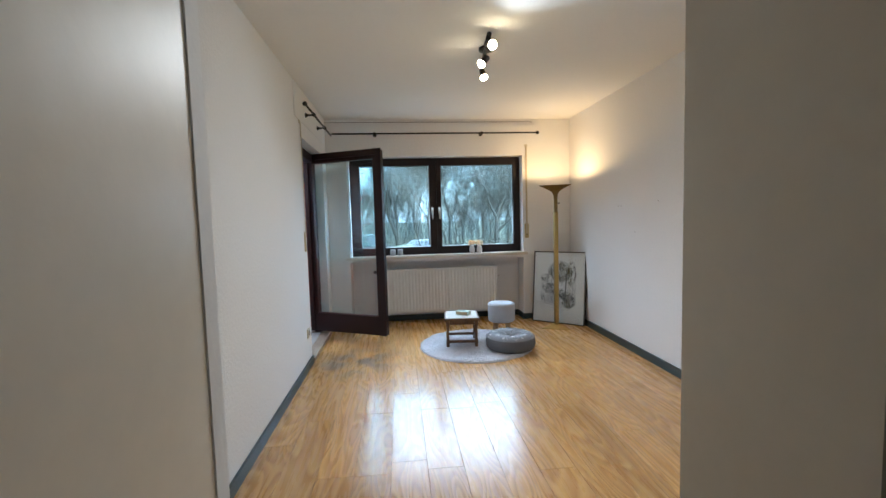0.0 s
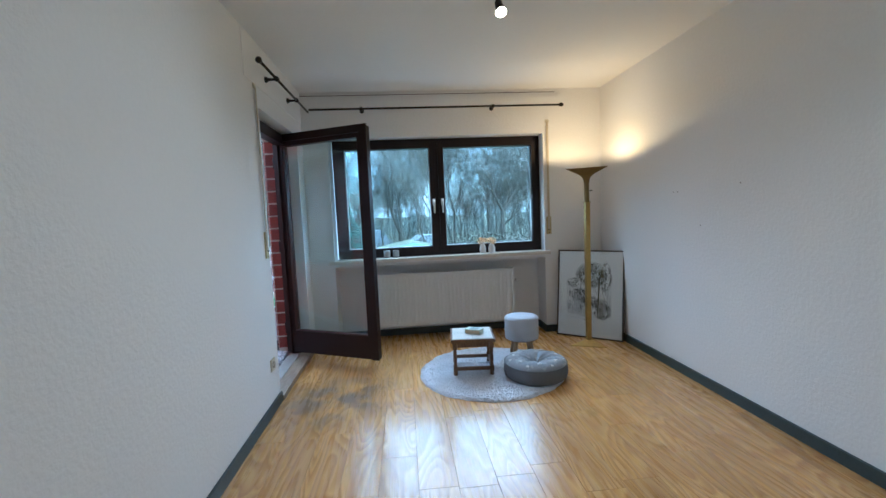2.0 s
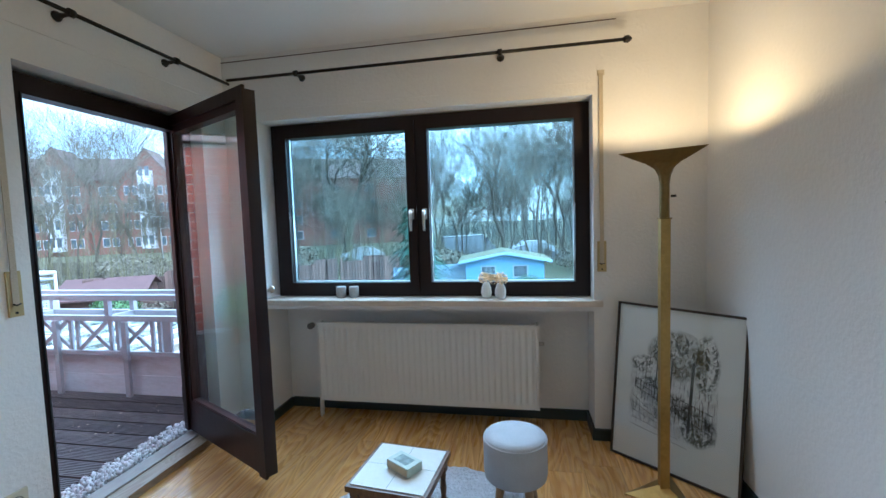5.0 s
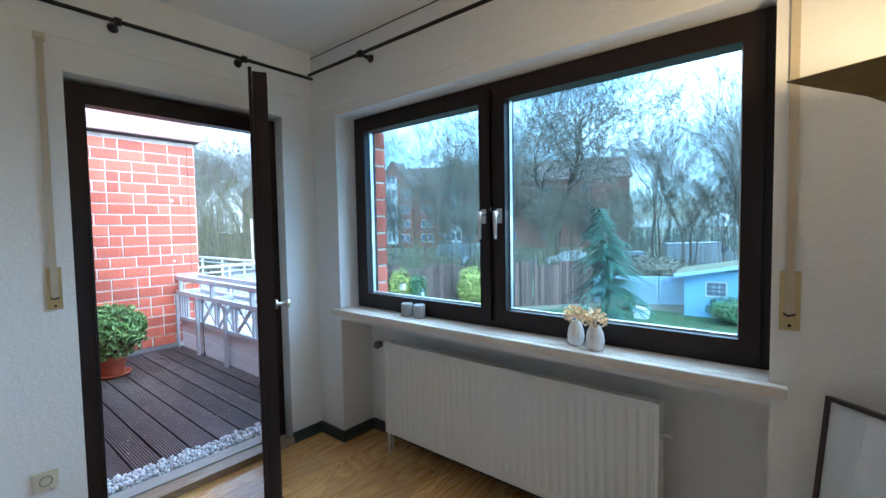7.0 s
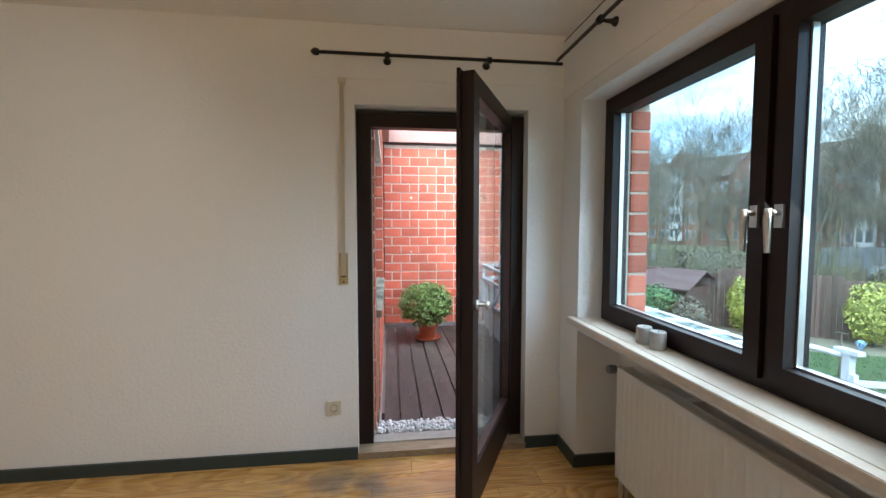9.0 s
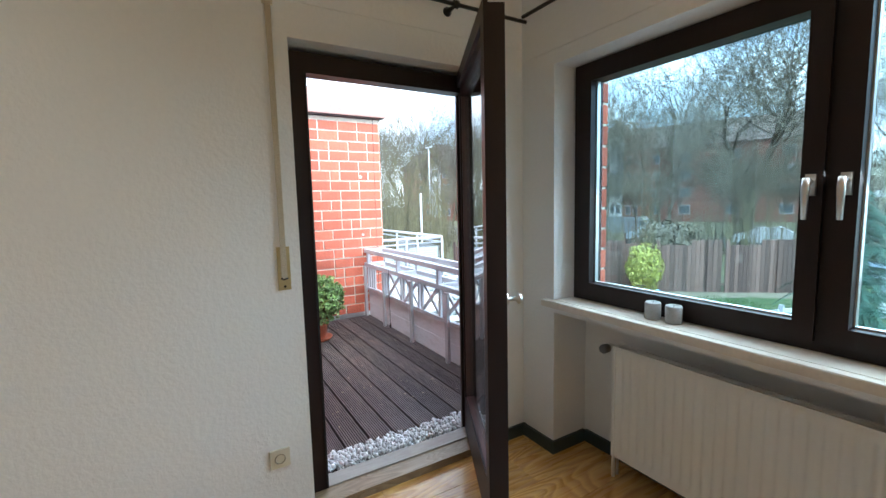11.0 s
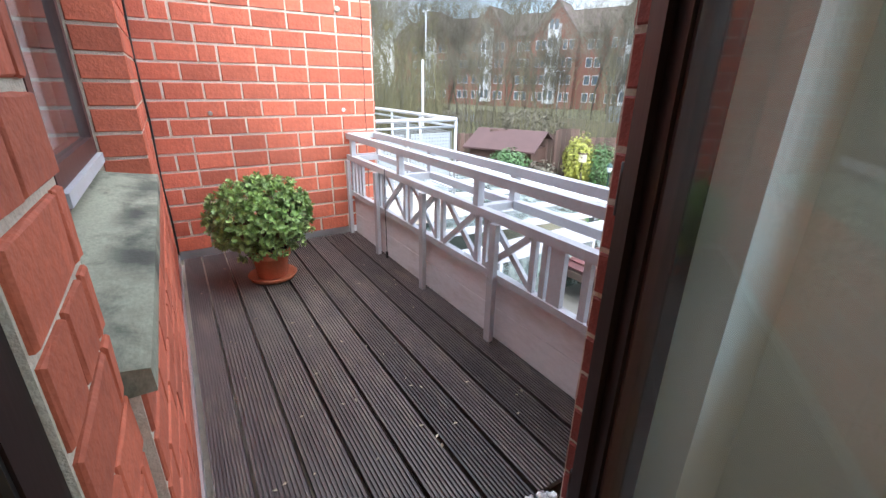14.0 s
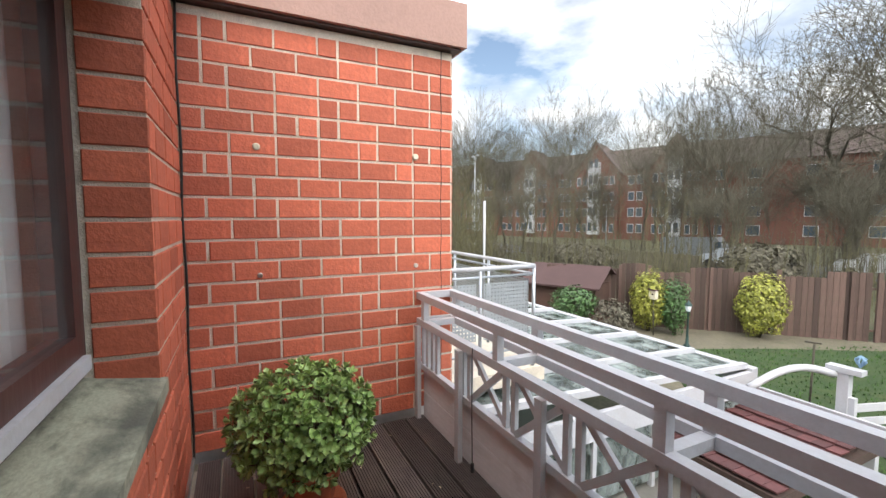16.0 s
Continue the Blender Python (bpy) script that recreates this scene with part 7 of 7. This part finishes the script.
part("roof_tile", bm, M_RED, rr, "overlapping red tiles", kind="stuff")
bars("roof_base", [(-4.97, -3.38, 8.58, 10.7, -1.26, -1.16)], M_FENCE, rr, "")
for x, y in ((-4.9, 8.7), (-3.45, 8.7), (-4.9, 10.6), (-3.45, 10.6)):
    slab("post", x - 0.05, x + 0.05, y - 0.05, y + 0.05, GROUND, -1.26, M_WHITEWOOD, rr, "", 0.004)
slab("fascia", -5.0, -3.35, 10.71, 10.75, -1.26, -0.98, M_WHITEWOOD, rr, "white fascia board", 0.004)

# patio under the balcony with white table and chairs
flat("patio", [(-9.3, 5.6), (4, 5.6), (4, 9.2), (-9.3, 9.2)], GROUND + 0.04, 0.1, surface("pale_patio_slabs", (0.15, 0.145, 0.13), 0.8, var=0.12, big=1, fine=20, bumps=0.2), "pale stone patio below the balcony")
t = thing("garden_table", "round white garden table with glass top on the patio", "table", "", (-2.4, 6.6, GROUND + 0.04))
bm = bmesh.new()
lathe(bm, [(0, 0.70), (0.5, 0.70), (0.52, 0.71), (0.52, 0.73), (0.5, 0.74), (0, 0.74)], seg=36)
part("tabletop", bm, surface("frosted_glass_top", (0.55, 0.66, 0.66), 0.2, bumps=0), t, "pale green glass top")
for k in range(4):
    a = radians(45 + 90 * k)
    bm = bmesh.new()
    tube(bm, [(0.1 * math.cos(a), 0.1 * math.sin(a), 0.70), (0.4 * math.cos(a), 0.4 * math.sin(a), 0)], 0.018, 8)
    part("leg", bm, M_WHITEWOOD, t)


def garden_chair():
    c = thing("garden_chair", "white slatted garden chair on the patio", "chair", "white chairs on the patio", (0, 0, 0))
    for sx in (-0.22, 0.22):
        for sy in (-0.2, 0.2):
            slab("leg", sx - 0.018, sx + 0.018, sy - 0.018, sy + 0.018, 0, 0.42 if sy < 0 else 0.9, M_WHITEWOOD, c, "", 0.003)
    for k in range(6):
        slab("seat_slat", -0.24, 0.24, -0.22 + k * 0.075, -0.16 + k * 0.075, 0.421, 0.44, M_WHITEWOOD, c, "", 0.003)
    for k in range(5):
        slab("back_slat", -0.2, 0.2, 0.182, 0.2, 0.5 + k * 0.085, 0.56 + k * 0.085, M_WHITEWOOD, c, "", 0.003)
    return c


ch = garden_chair()
ch.matrix_world = pose(-3.25, 6.7, GROUND + 0.04, 0, 0, 80)
for x, y, a in ((-2.3, 7.4, 0), (-1.6, 6.3, -110)):
    copy_thing(ch, pose(x, y, GROUND + 0.04, 0, 0, a))

# neighbour's steel balcony and mast
nb = thing("steel_balcony", "grey steel balcony railing with perforated panels beyond the brick wall", "railing")
for p, q in (((-4.82, 5.66, 0.86), (-4.82, 6.98, 0.86)), ((-4.82, 6.98, 0.86), (-8.4, 7.05, 0.86)), ((-4.82, 5.66, 0.78), (-4.82, 6.98, 0.78)), ((-4.82, 6.98, 0.78), (-8.4, 7.05, 0.78)), ((-4.82, 5.66, 0.05), (-4.82, 6.98, 0.05)), ((-4.82, 6.98, 0.05), (-8.4, 7.05, 0.05))):
    bm = bmesh.new()
    tube(bm, [p, q], 0.022 if p[2] > 0.8 else 0.013, 10)
    part("rail", bm, M_WHITEWOOD if p[2] > 0.8 else M_GALV, nb, "")
for x, y in ((-4.82, 5.7), (-4.82, 6.36), (-4.82, 6.98), (-5.7, 7.0), (-6.6, 7.02), (-7.5, 7.03), (-8.4, 7.05)):
    bm = bmesh.new()
    tube(bm, [(x, y, -0.15), (x, y, 0.86)], 0.018, 8)
    part("post", bm, M_GALV, nb, "")


def perforated(p, q, z0, z1, parent):
    p, q = Vector(p), Vector(q)
    u = (q - p).normalized()
    n = Vector((-u.y, u.x, 0)) * 0.0015
    bm = bmesh.new()
    s = 0.036
    nx, nz = int((q - p).length / s), int((z1 - z0) / s)
    for i in range(nx):
        for j in range(nz):
            o = p + u * (i * s) + Vector((0, 0, z0 + j * s))
            sh = 0
            h = 0.0115
            outer = [o, o + u * s, o + u * s + Vector((0, 0, s)), o + Vector((0, 0, s))]
            inner = [o + u * h + Vector((0, 0, h)), o + u * (s - h) + Vector((0, 0, h)), o + u * (s - h) + Vector((0, 0, s - h)), o + u * h + Vector((0, 0, s - h))]
            O, I = [bm.verts.new(v) for v in outer], [bm.verts.new(v) for v in inner]
            for k in range(4):
                bm.faces.new((O[k], O[(k + 1) % 4], I[(k + 1) % 4], I[k]))
    bmesh.ops.remove_doubles(bm, verts=bm.verts, dist=0.001)
    part("perforated_panel", bm, M_GALV, parent, "perforated grey panel", kind="stuff")


perforated((-4.82, 5.74, 0), (-4.82, 6.32, 0), 0.18, 0.74, nb)
perforated((-4.82, 6.40, 0), (-4.82, 6.94, 0), 0.18, 0.74, nb)
perforated((-5.66, 7.0, 0), (-4.88, 6.98, 0), 0.18, 0.74, nb)
perforated((-6.56, 7.02, 0), (-5.76, 7.0, 0), 0.18, 0.74, nb)
slab("slab", -8.5, -4.78, 5.65, 7.1, -0.3, -0.15, M_MORTAR, nb, "")
t = thing("white_pole", "thin white pole behind the neighbour's balcony", "pole", "", (-7.6, 8.1, 0))
bm = bmesh.new()
tube(bm, [(0, 0, -0.5), (0, 0, 1.62)], 0.02, 8)
part("pole", bm, M_WHITEWOOD, t)
slab("foot", -0.08, 0.08, -0.08, 0.08, GROUND, -0.5, M_WHITEWOOD, t, "")

# ---- bricks ----
BR = random.Random(17)
brick_meshes = {}


def brick_mesh(w, v, mat):
    """One brick face up to w wide, standing proud of the joints, with chipped edges."""
    key = (round(w, 3), v, mat.name)
    if key not in brick_meshes:
        r = random.Random(v * 31 + int(w * 1000))
        h, d, c = CO - 0.015, 0.009, 0.003
        bm = bmesh.new()
        j = lambda: r.uniform(-0.0018, 0.0018)
        lo = [bm.verts.new((x, 0, z)) for x, z in ((0, 0), (w, 0), (w, h), (0, h))]
        mid = [bm.verts.new((x + j(), -d + c, z + j())) for x, z in ((0, 0), (w * 0.5, 0), (w, 0), (w, h), (w * 0.5, h), (0, h))]
        hi = [bm.verts.new((x + j(), -d - r.uniform(0, 0.002), z + j())) for x, z in ((c, c), (w * 0.5, c), (w - c, c), (w - c, h - c), (w * 0.5, h - c), (c, h - c))]
        for a, b in (((lo[0], lo[1]), (mid[0], mid[1], mid[2])), ((lo[1], lo[2]), (mid[2], mid[3])), ((lo[2], lo[3]), (mid[3], mid[4], mid[5])), ((lo[3], lo[0]), (mid[5], mid[0]))):
            bm.faces.new((*a, *b[::-1]))
        for k in range(6):
            bm.faces.new((mid[k], mid[(k + 1) % 6], hi[(k + 1) % 6], hi[k]))
        bm.faces.new((hi[0], hi[1], hi[4], hi[5]))
        bm.faces.new((hi[1], hi[2], hi[3], hi[4]))
        bmesh.ops.recalc_face_normals(bm, faces=bm.faces)
        me = bpy.data.meshes.new("brick")
        bm.to_mesh(me)
        bm.free()
        me.materials.append(mat)
        brick_meshes[key] = me
    return brick_meshes[key]


def brick_field(parent, origin, rz, length, z0, z1, skip=None, fixed=False, mat=M_BRICK):
    """Courses of bricks along a wall that starts at origin and runs length metres in its own x; it faces its own -y."""
    base = pose(*origin, 0, 0, rz)
    k = 0
    z = z0
    while z + CO * 0.55 < z1:
        u = 0.0
        first = True
        while u < length - 0.015:
            if fixed:
                w = length
            else:
                w = BL / 2 if BR.random() < 0.22 else BL
                if first and k % 2:
                    w = BL / 2
                w = min(w, length - u)
                if length - u - w < 0.05:
                    w = length - u
            first = False
            if not skip or not skip(u + w / 2, z + CO / 2):
                ob = new("brick", brick_mesh(round(w - 0.015, 2), BR.randint(0, 3), mat))
                ob.parent = parent
                ob.matrix_world = base @ Matrix.Translation((u + 0.0075, 0, z + 0.0075)) @ pose(0, 0, 0, BR.uniform(-0.3, 0.3), 0, BR.uniform(-0.25, 0.25))
            u += w
        z += CO
        k += 1


def field_of(name, label):
    return tagged(new(name), label, kind="structure")


bf = field_of("brick_face_far", "red brick facing of the balcony end wall")
brick_field(bf, (FAR_X - 0.004, WING_Y, 0), 90, FAR_Y1 - WING_Y, 0.075, COPE_Z - 0.02)
bn = field_of("brick_face_far_side", "red brick facing on the end of the wall")
brick_field(bn, (FAR_X + 0.004, FAR_Y1 - 0.002, 0), 180, 0.35, 0.075 - 8 * CO, COPE_Z - 0.02)
bw = field_of("brick_face_wing", "red brick facing of the wing wall")
OFFX = OUT_W + 0.144
brick_field(bw, (WX1, WING_Y - 0.004, 0), 180, WX1 - FAR_X - 0.02, 0.075, 0.07 + 6 * CO)
brick_field(bw, (WX0, WING_Y - 0.004, 0), 180, WX0 - FAR_X - 0.02, 0.075 + 6 * CO, 0.07 + 17.6 * CO)
brick_field(bw, (WX1, WING_Y - 0.004, 0), 180, WX1 - FAR_X - 0.02, 0.075 + 18 * CO, COPE_Z - 0.02)
brick_field(bw, (OFFX, WING_Y - 0.024, 0), 180, OFFX - WX1, 0.075, COPE_Z - 0.02)
bj = field_of("brick_face_jamb", "red brick window reveal")
brick_field(bj, (WX0 - 0.002, WY + 0.012, 0), 90, WING_Y - WY + 0.002, 0.075 + 6 * CO, WZ1, fixed=True)
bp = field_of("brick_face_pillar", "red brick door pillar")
# pillar faces take the brick with shade in its colour
brick_field(bp, (OUT_W - 0.0, DOOR_Y1 + 0.027, 0), 0, 0.144, 0.075, 2.03, fixed=True, mat=M_BRICKSHADE)
brick_field(bp, (OUT_W - 0.0, OUT_N, 0), -90, OUT_N - DOOR_Y1 - 0.03, 0.075, 2.6, mat=M_BRICKSHADE)
br = field_of("brick_face_window", "red brick reveal of the room window")
brick_field(br, (WIN_X0 - 0.002, OUT_N - 0.115, 0), 90, 0.125, 0.075 + 6 * CO, 2.06, fixed=True)
